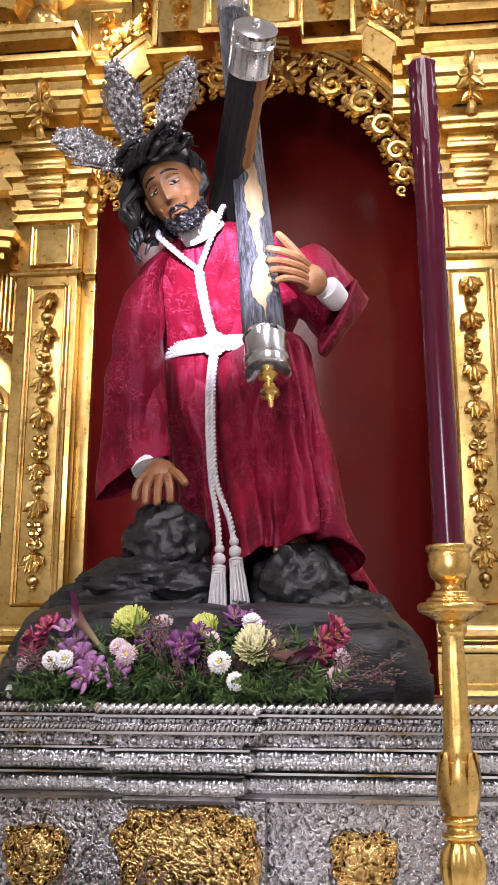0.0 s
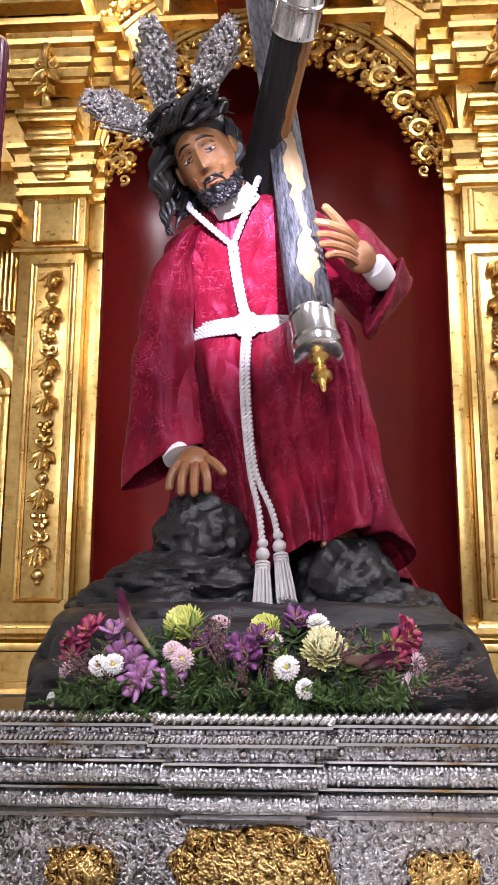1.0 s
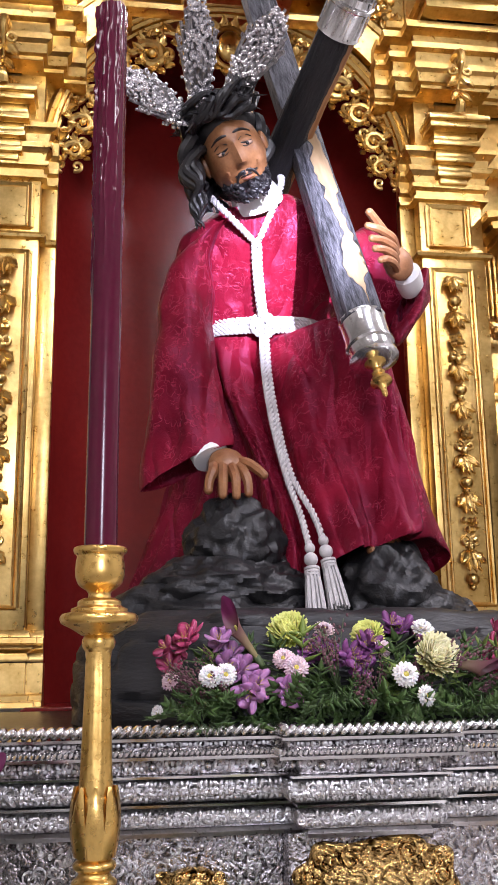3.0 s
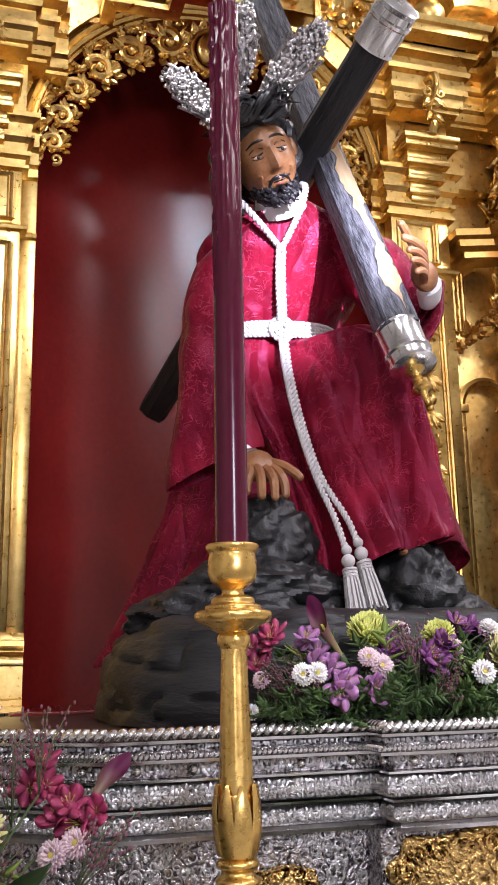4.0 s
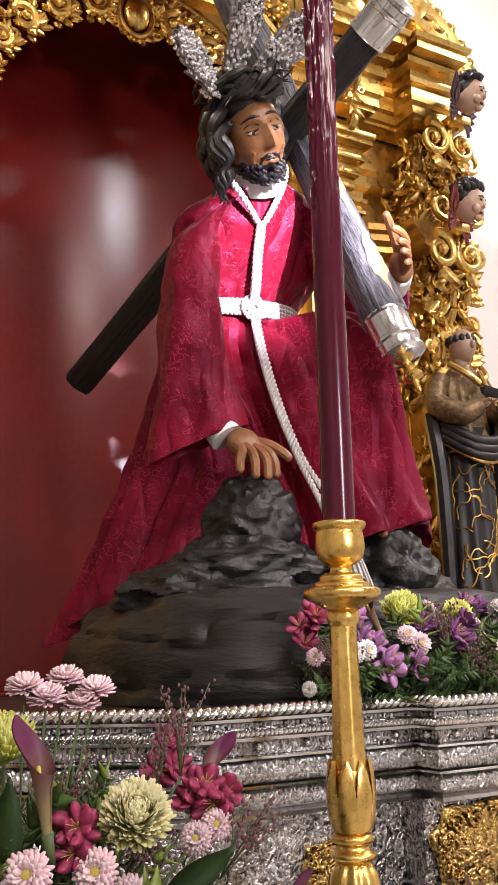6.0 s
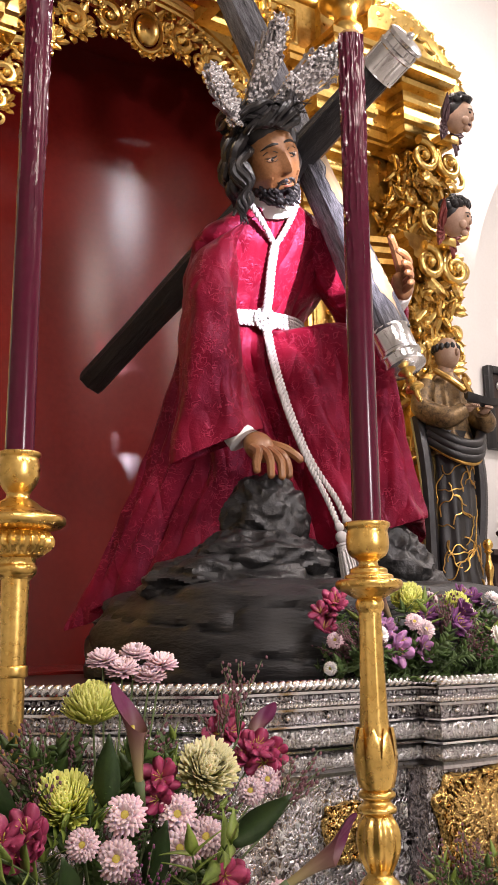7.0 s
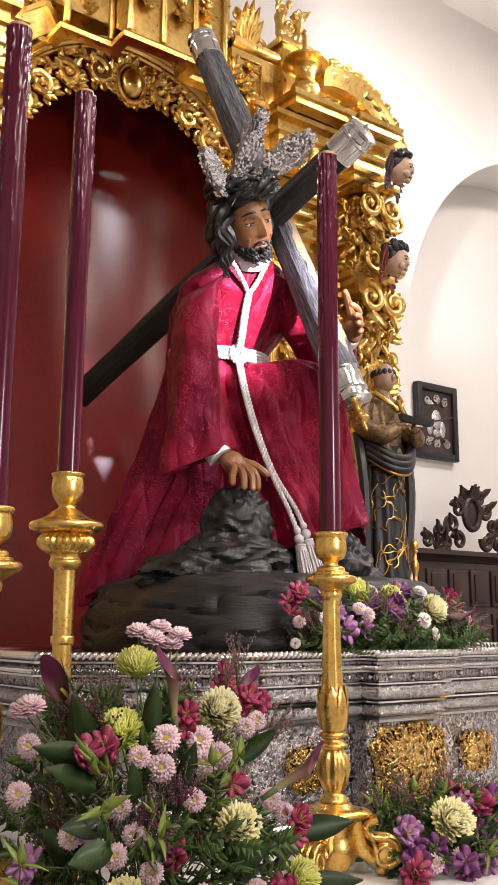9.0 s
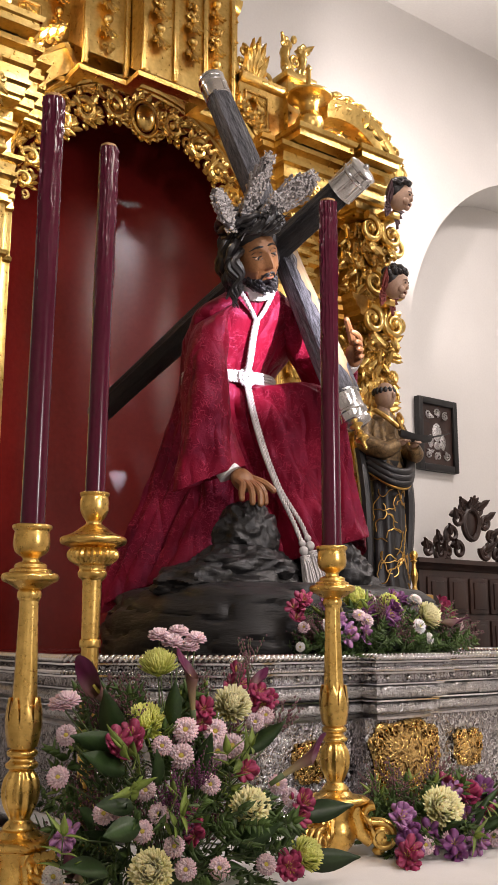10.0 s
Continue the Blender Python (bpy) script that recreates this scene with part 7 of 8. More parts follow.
def filler(seed, material=FILLER, full=9):
    """A branching spray of tiny dry bracts."""
    rnd, bm = random.Random(seed), bmesh.new()
    for b in range(full):
        a, r = rnd.uniform(0, 6.28), rnd.uniform(0.012, 0.045)
        tip = Vector((r * math.cos(a), r * math.sin(a), rnd.uniform(0.085, 0.145)))
        line = [Vector((0, 0, 0)), Vector((0.3 * tip.x, 0.3 * tip.y, 0.5 * tip.z)), tip]
        tube(bm, line, 0.0008, 4, True, 1)
        for k in range(9):
            p = line[1] + (tip - line[1]) * (k / 8) + Vector((rnd.uniform(-1, 1), rnd.uniform(-1, 1), rnd.uniform(-0.4, 1))) * 0.006
            blob(bm, p, (0.0026, 0.0026, 0.0036), 5)
    return mesh_of("filler_spray", bm, [material, STEM])


def big_leaf(seed):
    bm = bmesh.new()
    rnd = random.Random(seed)
    tongue(bm, (0, 0, 0), (0.15, 0, 1), (1, 0, 0), 0.16, 0.062, 0.34, rnd.uniform(0.05, 0.30), 9, 0, 0.85, 0.0012)
    return mesh_of("broad_leaf", bm, [BROAD_LEAF])


BLOOMS = {
    "statice": [filler(8, STATICE, 20), filler(9, STATICE, 22)],
    "chrysanthemum_green": [chrysanthemum(1, MUM_GREEN), chrysanthemum(2, MUM_GREEN)],
    "chrysanthemum_cream": [chrysanthemum(3, MUM_CREAM), chrysanthemum(4, MUM_CREAM)],
    "white": [daisy(1, DAISY), daisy(2, DAISY)],
    "pink": [daisy(3, PINK, True, 0.023), daisy(4, PINK, True, 0.024)],
    "lilac": [alstroemeria(1, LILAC), alstroemeria(2, LILAC)],
    "violet": [alstroemeria(3, VIOLET), alstroemeria(4, VIOLET)],
    "magenta": [alstroemeria(5, MAGENTA), alstroemeria(6, MAGENTA)],
    "calla": [calla(CALLA)],
    "ruscus": [sprig(1, LEAF, 6, 0.12, 0.042, 0.020), sprig(2, LEAF, 5, 0.10, 0.046, 0.022), sprig(3, LEAF, 7, 0.13, 0.038, 0.017)],
    "lime": [sprig(4, LIME, 4, 0.10, 0.052, 0.020), sprig(5, LIME, 3, 0.09, 0.050, 0.019)],
    "filler": [filler(1), filler(2), filler(3)],
    "broad": [big_leaf(1), big_leaf(2)],
}
LABELS = {
    "chrysanthemum_green": ("chrysanthemum", "lime green pompon chrysanthemum"), "chrysanthemum_cream": ("chrysanthemum", "cream pompon chrysanthemum"),
    "white": ("daisy", "white button daisy"), "pink": ("daisy", "pale pink button chrysanthemum"), "lilac": ("alstroemeria", "lilac alstroemeria bloom"),
    "violet": ("alstroemeria", "violet alstroemeria bloom"), "magenta": ("alstroemeria", "magenta alstroemeria bloom"), "statice": ("filler_spray", "mauve statice spray"), "calla": ("calla_lily", "dark purple calla lily"),
    "ruscus": ("leaf_sprig", ""), "lime": ("leaf_sprig", ""), "filler": ("filler_spray", ""), "broad": ("broad_leaf", ""),
}
PICK = random.Random(77)


def put(parent, kind, at, face, size=1.0, spin=None):
    """One bloom or sprig of an arrangement at a place, opening towards face."""
    name, label = LABELS[kind]
    ob = new(name, PICK.choice(BLOOMS[kind]))
    ob.parent = parent
    q = Vector(face).normalized().to_track_quat("Z", "Y").to_matrix().to_4x4()
    turn = Matrix.Rotation(PICK.uniform(0, 6.28) if spin is None else spin, 4, "Z")
    ob.matrix_local = Matrix.Translation(Vector(at) - parent.location) @ q @ turn @ Matrix.Diagonal((size, size, size, 1))
    if label:
        tagged(ob, label)
    return ob


def aim(parent, kind, at, along_z, towards_x, size):
    """A calla or broad leaf set by the way it grows and the way its lip or upper face turns."""
    ob = put(parent, kind, at, along_z, size, 0.0)
    z = Vector(along_z).normalized()
    x = Vector(towards_x)
    x = (x - z * x.dot(z)).normalized()
    y = z.cross(x)
    turn = Matrix((x, y, z)).transposed().to_4x4()
    ob.matrix_local = Matrix.Translation(Vector(at) - parent.location) @ turn @ Matrix.Diagonal((size, size, size, 1))
    return ob


def bloom(parent, kind, at, face, size):
    """A bloom; alstroemerias come as a cluster of three small trumpets."""
    if kind not in ("lilac", "violet", "magenta"):
        return put(parent, kind, at, face, size)
    for k in range(3):
        shift = Vector((PICK.uniform(-1, 1), PICK.uniform(-0.5, 0.5), PICK.uniform(-1, 1))) * 0.017
        turn = Vector((PICK.uniform(-1, 1), PICK.uniform(-0.3, 0.3), PICK.uniform(-0.8, 0.8))) * 0.55
        put(parent, kind, Vector(at) + shift, Vector(face).normalized() + turn, size * PICK.uniform(0.72, 0.9))


def stems(parent, heads, root):
    for h in heads:
        h, r = Vector(h) - parent.location, Vector(root) - parent.location
        mid = (h + r) * 0.5 + Vector((0, 0, 0.03))
        bm = bmesh.new()
        tube(bm, smooth_path([r + (h - r) * 0.25, mid, h], 4), 0.0017, 5)
        part("stem", bm, STEM, parent)


def low_arrangement():
    """The long, low arrangement at the foot of the rock."""
    ob = thing("flower_arrangement", "low mixed arrangement of flowers on leafy greens, before the rock", "flowers", at=(0.0, 2.06, 1.518))
    rnd = random.Random(12)
    blooms = (
        ("calla", (-0.190, 2.02, 1.650), (-0.60, -0.20, 0.80), 0.95), ("calla", (0.150, 1.99, 1.640), (0.9, -0.45, -0.12), 1.0),
        ("chrysanthemum_green", (-0.125, 2.045, 1.690), (-0.3, -0.7, 0.6), 0.82), ("chrysanthemum_green", (0.035, 2.06, 1.685), (-0.5, -0.7, 0.5), 0.66), ("chrysanthemum_cream", (0.140, 2.00, 1.645), (0.1, -0.9, 0.45), 0.86),
        ("white", (0.072, 1.965, 1.617), (0.0, -1, 0.25), 1.0), ("white", (-0.282, 1.985, 1.62), (-0.2, -1, 0.2), 0.86), ("white", (-0.255, 1.985, 1.622), (0.1, -1, 0.2), 0.86), ("white", (0.105, 1.955, 1.580), (0.3, -0.8, 0.1), 0.8), ("white", (0.130, 2.03, 1.700), (0.0, -0.6, 0.8), 0.9),
        ("magenta", (-0.320, 2.06, 1.672), (-0.4, -0.5, 0.6), 0.95), ("magenta", (-0.335, 2.05, 1.650), (-0.7, -0.5, 0.3), 0.9),
        ("lilac", (-0.235, 2.015, 1.640), (-0.1, -0.8, 0.5), 1.0), ("lilac", (-0.210, 1.995, 1.600), (0.0, -0.9, 0.25), 1.08), ("lilac", (-0.140, 1.985, 1.585), (0.0, -1, 0.1), 0.95), ("lilac", (-0.250, 2.02, 1.665), (-0.3, -0.7, 0.6), 0.85),
        ("violet", (-0.065, 2.035, 1.650), (-0.1, -0.8, 0.6), 0.95), ("violet", (-0.005, 2.015, 1.645), (0.1, -0.8, 0.5), 1.0), ("violet", (0.005, 2.02, 1.670), (0.2, -0.7, 0.8), 0.85), ("violet", (0.110, 2.09, 1.700), (0.1, -0.6, 0.8), 0.95), ("violet", (0.085, 2.09, 1.705), (-0.3, -0.6, 0.8), 0.85), ("violet", (-0.085, 2.03, 1.665), (-0.4, -0.7, 0.6), 0.8),
        ("magenta", (0.285, 2.06, 1.655), (0.5, -0.6, 0.5), 0.92), ("magenta", (0.305, 2.07, 1.680), (0.5, -0.5, 0.8), 0.9), ("magenta", (0.275, 2.04, 1.640), (0.3, -0.8, 0.2), 0.85),
        ("pink", (-0.125, 1.99, 1.632), (0.0, -1, 0.3), 0.9), ("pink", (-0.145, 2.0, 1.648), (-0.4, -0.9, 0.5), 0.8), ("pink", (-0.350, 2.01, 1.612), (-0.7, -0.6, 0.4), 0.72), ("white", (-0.372, 2.0, 1.558), (-0.8, -0.6, 0.0), 0.6), ("pink", (0.315, 2.02, 1.625), (0.8, -0.5, 0.2), 0.85), ("pink", (0.300, 2.02, 1.590), (0.6, -0.7, -0.1), 0.9), ("pink", (-0.060, 2.04, 1.700), (0.1, -0.6, 0.8), 0.8), ("pink", (0.045, 2.02, 1.665), (0.3, -0.8, 0.5), 0.75),
    )
    heads = []
    for kind, at, face, size in blooms:
        bloom(ob, kind, at, face, size * (0.84 if kind in ("lilac", "violet", "magenta") else 1.0))
        heads.append(at)
    stems(ob, heads, (0.0, 2.10, 1.54))
    for k in range(210):
        x = rnd.uniform(-0.33, 0.27)
        at = (x, rnd.uniform(1.965, 2.12), rnd.uniform(1.530, 1.575))
        put(ob, "ruscus", at, (rnd.uniform(-0.8, 0.8) + x, rnd.uniform(-1.0, 0.0), rnd.uniform(0.05, 0.7)), rnd.uniform(0.36, 0.58))
    for k in range(34):
        x = rnd.uniform(-0.30, 0.28)
        at = (x, rnd.uniform(2.0, 2.10), rnd.uniform(1.56, 1.62))
        put(ob, "ruscus" if k % 3 else "lime", at, (rnd.uniform(-0.5, 0.5) + x, rnd.uniform(-0.7, 0.2), 0.8), rnd.uniform(0.5, 0.8))
    for k in range(30):
        s = rnd.choice((-1, 1))
        x = rnd.uniform(0.0, 0.34) * s
        at = (x, rnd.uniform(2.0, 2.09), rnd.uniform(1.545, 1.60))
        put(ob, "filler", at, (1.2 * s * abs(x) / 0.3, rnd.uniform(-0.6, 0.1), rnd.uniform(0.25, 0.9)), rnd.uniform(0.7, 1.05))


def bouquet(name, label, centre, blooms, leaf_n, spread, height, seed):
    """A full, upright bouquet: stated blooms in front, greens and filler all through it."""
    ob = thing(name, label, "flowers", at=centre)
    rnd = random.Random(seed)
    heads = []
    for kind, at, face, size in blooms:
        bloom(ob, kind, at, face, size * (0.88 if kind in ("lilac", "violet") else 1.0))
        heads.append(at)
    c = Vector(centre)
    stems(ob, heads, (c.x, c.y, c.z + 0.02))
    for k in range(leaf_n):
        a, t = rnd.uniform(0, 6.28), rnd.random()
        r = spread * math.sqrt(rnd.random()) * (1 - 0.45 * t)
        at = (c.x + r * math.cos(a), c.y + 0.09 + 0.5 * r * math.sin(a), c.z + 0.02 + (height - 0.06) * t)
        kind = "ruscus" if k % 4 else "lime"
        put(ob, kind, at, (math.cos(a) * 0.9, math.sin(a) * 0.9, 0.25 + t), rnd.uniform(0.5, 0.8))
        if k % 5 == 0:
            put(ob, "filler", at, (math.cos(a) * 0.6, math.sin(a) * 0.6, 0.8), rnd.uniform(0.75, 1.1))
    for k in range(leaf_n // 2):
        a, q = rnd.uniform(3.0, 6.4), rnd.uniform(0.45, 0.95)
        at = (c.x + q * spread * math.cos(a), c.y - 0.01 + 0.5 * q * spread * math.sin(a), c.z + rnd.uniform(0.015, 0.16) * height / 0.4 + 0.01)
        if k % 3 == 0:
            put(ob, "broad", at, (math.cos(a), math.sin(a), rnd.uniform(0.1, 0.9)), rnd.uniform(0.40, 0.62), rnd.uniform(-0.8, 0.8))
        else:
            put(ob, "ruscus", at, (math.cos(a), math.sin(a), rnd.uniform(-0.1, 0.6)), rnd.uniform(0.5, 0.75))
    bm = bmesh.new()
    lathe(bm, [(0.07, 0.0), (0.085, 0.01), (0.09, 0.05), (0.08, 0.055), (0.05, 0.06)], 20)
    part("bowl", bm, STEM, ob, "low green holder hidden by leaves")
    return ob


low_arrangement()
F = (-0.55, -0.8, 0.35)
PINKS = ((-0.952, 1.6, 1.282), (-1.116, 1.59, 1.286), (-1.188, 1.57, 1.26), (-1.179, 1.55, 1.228), (-1.145, 1.55, 1.217), (-1.084, 1.53, 1.186), (-0.865, 1.52, 1.126), (-1.22, 1.57, 1.255), (-1.061, 1.62, 1.365), (-1.266, 1.65, 1.396), (-1.29, 1.63, 1.321), (-0.763, 1.61, 1.264), (-0.734, 1.6, 1.235), (-0.712, 1.72, 1.404), (-0.744, 1.72, 1.39), (-0.99, 1.51, 1.137), (-1.07, 1.51, 1.145), (-1.102, 1.56, 1.244))
OPEN_PINKS = ((-0.997, 1.63, 1.393), (-0.913, 1.64, 1.384), (-0.92, 1.62, 1.344), (-0.874, 1.63, 1.352), (-1.013, 1.62, 1.342))
TOP_PINKS = ((-0.94, 1.84, 1.587), (-0.88, 1.85, 1.595), (-0.842, 1.83, 1.579), (-0.916, 1.82, 1.572), (-0.863, 1.83, 1.561), (-1.256, 1.67, 1.46), (-1.265, 1.68, 1.452))
REDS = ((-1.147, 1.62, 1.381), (-1.165, 1.62, 1.372), (-1.135, 1.62, 1.362), (-0.929, 1.67, 1.416), (-0.716, 1.75, 1.437), (-0.695, 1.75, 1.425), (-0.760, 1.78, 1.483), (-0.84, 1.62, 1.301), (-0.715, 1.59, 1.208), (-1.032, 1.55, 1.205), (-0.801, 1.53, 1.12))
LIMES = ((-1.122, 1.6, 1.325), (-1.155, 1.58, 1.265), (-1.015, 1.57, 1.230), (-1.077, 1.55, 1.19), (-1.327, 1.52, 1.170), (-0.892, 1.61, 1.260), (-0.863, 1.62, 1.300))
mixed = [("pink", p, F, 0.86) for p in PINKS] + [("pink", p, F, 1.08) for p in OPEN_PINKS] + [("pink", p, (-0.2, -0.35, 1.0), 1.05) for p in TOP_PINKS]
mixed += [("magenta", p, (-0.45, -0.75, 0.4), 0.82) for p in REDS] + [("lime", p, (-0.5, -0.6, 0.7), 0.95) for p in LIMES]
mixed += [("filler", (-0.765, 1.72, 1.47), (0.05, -0.05, 1.0), 0.85), ("filler", (-0.80, 1.72, 1.43), (-0.1, -0.2, 1.0), 0.9), ("filler", (-0.72, 1.70, 1.34), (0.5, -0.2, 0.8), 1.0), ("statice", (-0.992, 1.60, 1.26), (-0.2, -0.6, 0.8), 0.8), ("statice", (-1.06, 1.59, 1.23), (-0.4, -0.6, 0.8), 0.8), ("statice", (-1.045, 1.58, 1.19), (-0.3, -0.7, 0.6), 0.8)]
mixed += [
    ("chrysanthemum_green", (-0.99, 1.76, 1.508), (-0.15, -0.25, 1.0), 0.90), ("chrysanthemum_green", (-1.051, 1.71, 1.395), (-0.35, -0.6, 0.75), 0.90), ("chrysanthemum_green", (-0.739, 1.56, 1.118), (0.2, -0.8, 0.5), 0.80),
    ("chrysanthemum_cream", (-0.853, 1.67, 1.430), (-0.2, -0.8, 0.55), 0.90), ("chrysanthemum_cream", (-1.147, 1.51, 1.150), F, 0.85), ("chrysanthemum_cream", (-0.86, 1.59, 1.224), (-0.3, -0.85, 0.45), 0.88), ("lilac", (-1.30, 1.56, 1.22), F, 0.8), ("white", (-1.33, 1.55, 1.16), F, 0.9), ("white", (-1.31, 1.54, 1.13), F, 0.8),
]
mixed_bouquet = bouquet("bouquet", "large mixed bouquet of mums, callas and alstroemeria", (-1.0, 1.68, TABLE), mixed, 190, 0.26, 0.40, 31)
VIEW = (-0.5, -0.85, 0.15)
for at, grows, lip, size in (
    ((-1.115, 1.72, 1.430), (-0.75, -0.30, 0.60), (0.2, 0.5, 1.0), 1.22), ((-0.972, 1.64, 1.428), (-0.18, -0.10, 1.0), (-0.4, 0.2, 1.0), 1.02), ((-0.785, 1.57, 1.288), (0.70, -0.35, 0.50), (0.4, 0.5, 1.0), 1.0), ((-1.245, 1.60, 1.13), (-0.6, -0.5, 0.5), (-0.3, -0.5, 1.0), 0.8), ((-0.695, 1.82, 1.425), (0.60, 0.25, 0.72), (0.6, -0.3, 0.6), 0.82),
):
    aim(mixed_bouquet, "calla", at, grows, lip, size)
for at, grows, size in (
    ((-1.145, 1.66, 1.365), (-0.20, 0.0, 1.0), 0.86), ((-1.165, 1.62, 1.375), (-1.0, 0.1, 0.28), 0.74), ((-1.155, 1.61, 1.325), (-1.0, 0.05, 0.18), 0.80), ((-1.170, 1.55, 1.270), (-1.0, -0.1, -0.10), 0.72), ((-1.165, 1.53, 1.235), (-1.0, -0.1, -0.14), 0.75), ((-1.250, 1.50, 1.170), (-0.9, -0.2, 0.05), 0.80),
    ((-0.700, 1.62, 1.190), (1.0, -0.25, 0.05), 0.84), ((-0.740, 1.56, 1.110), (1.0, -0.25, 0.05), 0.84), ((-0.830, 1.64, 1.335), (0.8, -0.2, 0.35), 0.68), ((-0.960, 1.63, 1.300), (0.2, -0.3, 1.0), 0.62), ((-1.085, 1.60, 1.290), (-0.4, -0.3, 0.9), 0.62), ((-0.900, 1.57, 1.160), (0.6, -0.4, 0.3), 0.66), ((-1.010, 1.66, 1.400), (0.1, 0.0, 1.0), 0.62),
):
    aim(mixed_bouquet, "broad", at, grows, Vector(VIEW) + Vector((PICK.uniform(-0.5, 0.5), 0, PICK.uniform(-0.35, 0.7))), size)
bouquet("bouquet", "small bouquet of violet flowers and one cream mum", (-0.15, 1.70, TABLE), (
    ("chrysanthemum_cream", (-0.22, 1.63, 1.155), (-0.4, -0.8, 0.4), 1.05), ("violet", (-0.335, 1.62, 1.110), F, 1.1), ("violet", (-0.37, 1.60, 1.085), F, 1.1), ("lilac", (-0.36, 1.63, 1.145), F, 1.0), ("magenta", (-0.03, 1.71, 1.155), F, 1.1), ("violet", (0.04, 1.71, 1.155), F, 1.1), ("magenta", (0.0, 1.66, 1.10), F, 1.1), ("lilac", (-0.08, 1.64, 1.085), F, 1.0), ("violet", (-0.30, 1.60, 1.10), F, 1.0), ("lilac", (-0.14, 1.68, 1.165), (-0.2, -0.6, 0.7), 1.0), ("magenta", (-0.11, 1.70, 1.175), (0.1, -0.5, 0.8), 1.0),
    ("pink", (-0.33, 1.58, 1.090), F, 0.9), ("pink", (-0.24, 1.58, 1.090), F, 0.9), ("pink", (-0.20, 1.60, 1.095), F, 0.9), ("calla", (0.06, 1.72, 1.13), (0.5, -0.4, 0.6), 0.9), ("chrysanthemum_green", (0.10, 1.66, 1.12), F, 0.9), ("magenta", (-0.42, 1.57, 1.075), F, 0.9), ("violet", (-0.26, 1.55, 1.075), F, 0.95), ("lilac", (-0.16, 1.57, 1.08), F, 0.95), ("pink", (-0.08, 1.58, 1.08), F, 0.95), ("magenta", (-0.02, 1.60, 1.08), F, 0.95), ("violet", (-0.12, 1.62, 1.12), F, 0.9), ("lime", (-0.20, 1.60, 1.09), F, 1.0), ("lime", (-0.05, 1.62, 1.09), F, 1.0),
), 95, 0.24, 0.12, 32)


# ---- the saint on the outer post ----
def saint(s):
    x0, y0, z0 = CX + s * 1.283, 3.303, 1.782
    bm = bmesh.new()

    def oval(z, rx, ry, dx=0.0, dy=0.0):
        return [(x0 + dx + rx * math.cos(2 * math.pi * k / 8), y0 + dy + ry * math.sin(2 * math.pi * k / 8), z0 + z) for k in range(8)]

    def fold(p, o, t, r):
        return o * (0.010 * (1 - t) * math.sin(2 * math.pi * 9 * r + 3 * t) + 0.008 * noise.noise(p * 14))

    loft(bm, [oval(0.0, 0.120, 0.105), oval(0.06, 0.112, 0.096), oval(0.35, 0.098, 0.084), oval(0.60, 0.100, 0.084), oval(0.66, 0.108, 0.090)], 64, 5, fold, 0)
    loft(bm, [oval(0.56, 0.120, 0.102), oval(0.62, 0.112, 0.092), oval(0.72, 0.090, 0.072), oval(0.82, 0.092, 0.064), oval(0.885, 0.078, 0.055), oval(0.92, 0.042, 0.042)], 64, 5, fold, 1)
    for q, mi in ((-1, 1), (1, 1)):
        tube(bm, smooth_path([(x0 + q * 0.10, y0, z0 + 0.87), (x0 + q * 0.150, y0 - 0.01, z0 + 0.76), (x0 + q * 0.11, y0 - 0.11, z0 + 0.70), (x0 + q * 0.05, y0 - 0.155, z0 + 0.73)], 5), [0.034 + 0.014 * math.sin(i * 0.22) for i in range(16)], 12, True, mi)
        blob(bm, (x0 + q * 0.045, y0 - 0.165, z0 + 0.735), (0.022, 0.030, 0.018), 10, 2)
        for k in range(4):
            tube(bm, [(x0 + q * (0.03 + 0.010 * k), y0 - 0.175, z0 + 0.735), (x0 + q * (0.02 + 0.011 * k), y0 - 0.205, z0 + 0.742)], 0.006, 6, True, 2)
    blob(bm, (x0, y0 - 0.02, z0 + 1.005), (0.050, 0.058, 0.072), 20, 2)
    blob(bm, (x0, y0 - 0.078, z0 + 1.00), (0.010, 0.014, 0.018), 8, 2)
    tube(bm, [(x0, y0, z0 + 0.92), (x0, y0 - 0.015, z0 + 0.98)], 0.034, 12, True, 2)
    loft(bm, [oval(0.60, 0.150, 0.08, 0, 0.05), oval(0.70, 0.150, 0.08, 0, 0.05), oval(0.86, 0.125, 0.07, 0, 0.05), oval(0.92, 0.08, 0.05, 0, 0.05)], 48, 5, fold, 4)
    for q in (-1, 1):
        tube(bm, smooth_path([(x0 + q * 0.150, y0 + 0.02, z0 + 0.72), (x0 + q * 0.150, y0 - 0.02, z0 + 0.45), (x0 + q * 0.125, y0 + 0.0, z0 + 0.05)], 5), [0.03] * 11, 8, True, 3)
    # sash drawn across the hips, its gilded hem, a quill and the tonsured fringe
    for dz, r, mi in ((0.0, 0.022, 0), (-0.030, 0.022, 0), (-0.058, 0.020, 0), (-0.080, 0.008, 4)):
        tube(bm, smooth_path([(x0 - 0.13, y0 - 0.02, z0 + 0.68 + dz), (x0 - 0.07, y0 - 0.115, z0 + 0.605 + dz), (x0 + 0.03, y0 - 0.130, z0 + 0.60 + dz), (x0 + 0.12, y0 - 0.07, z0 + 0.68 + dz), (x0 + 0.15, y0, z0 + 0.74 + dz)], 5), r, 10, True, mi)
    tube(bm, [(x0 - 0.01, y0 - 0.19, z0 + 0.72), (x0 - 0.055, y0 - 0.16, z0 + 0.86)], [0.006, 0.010], 7, True, 4)
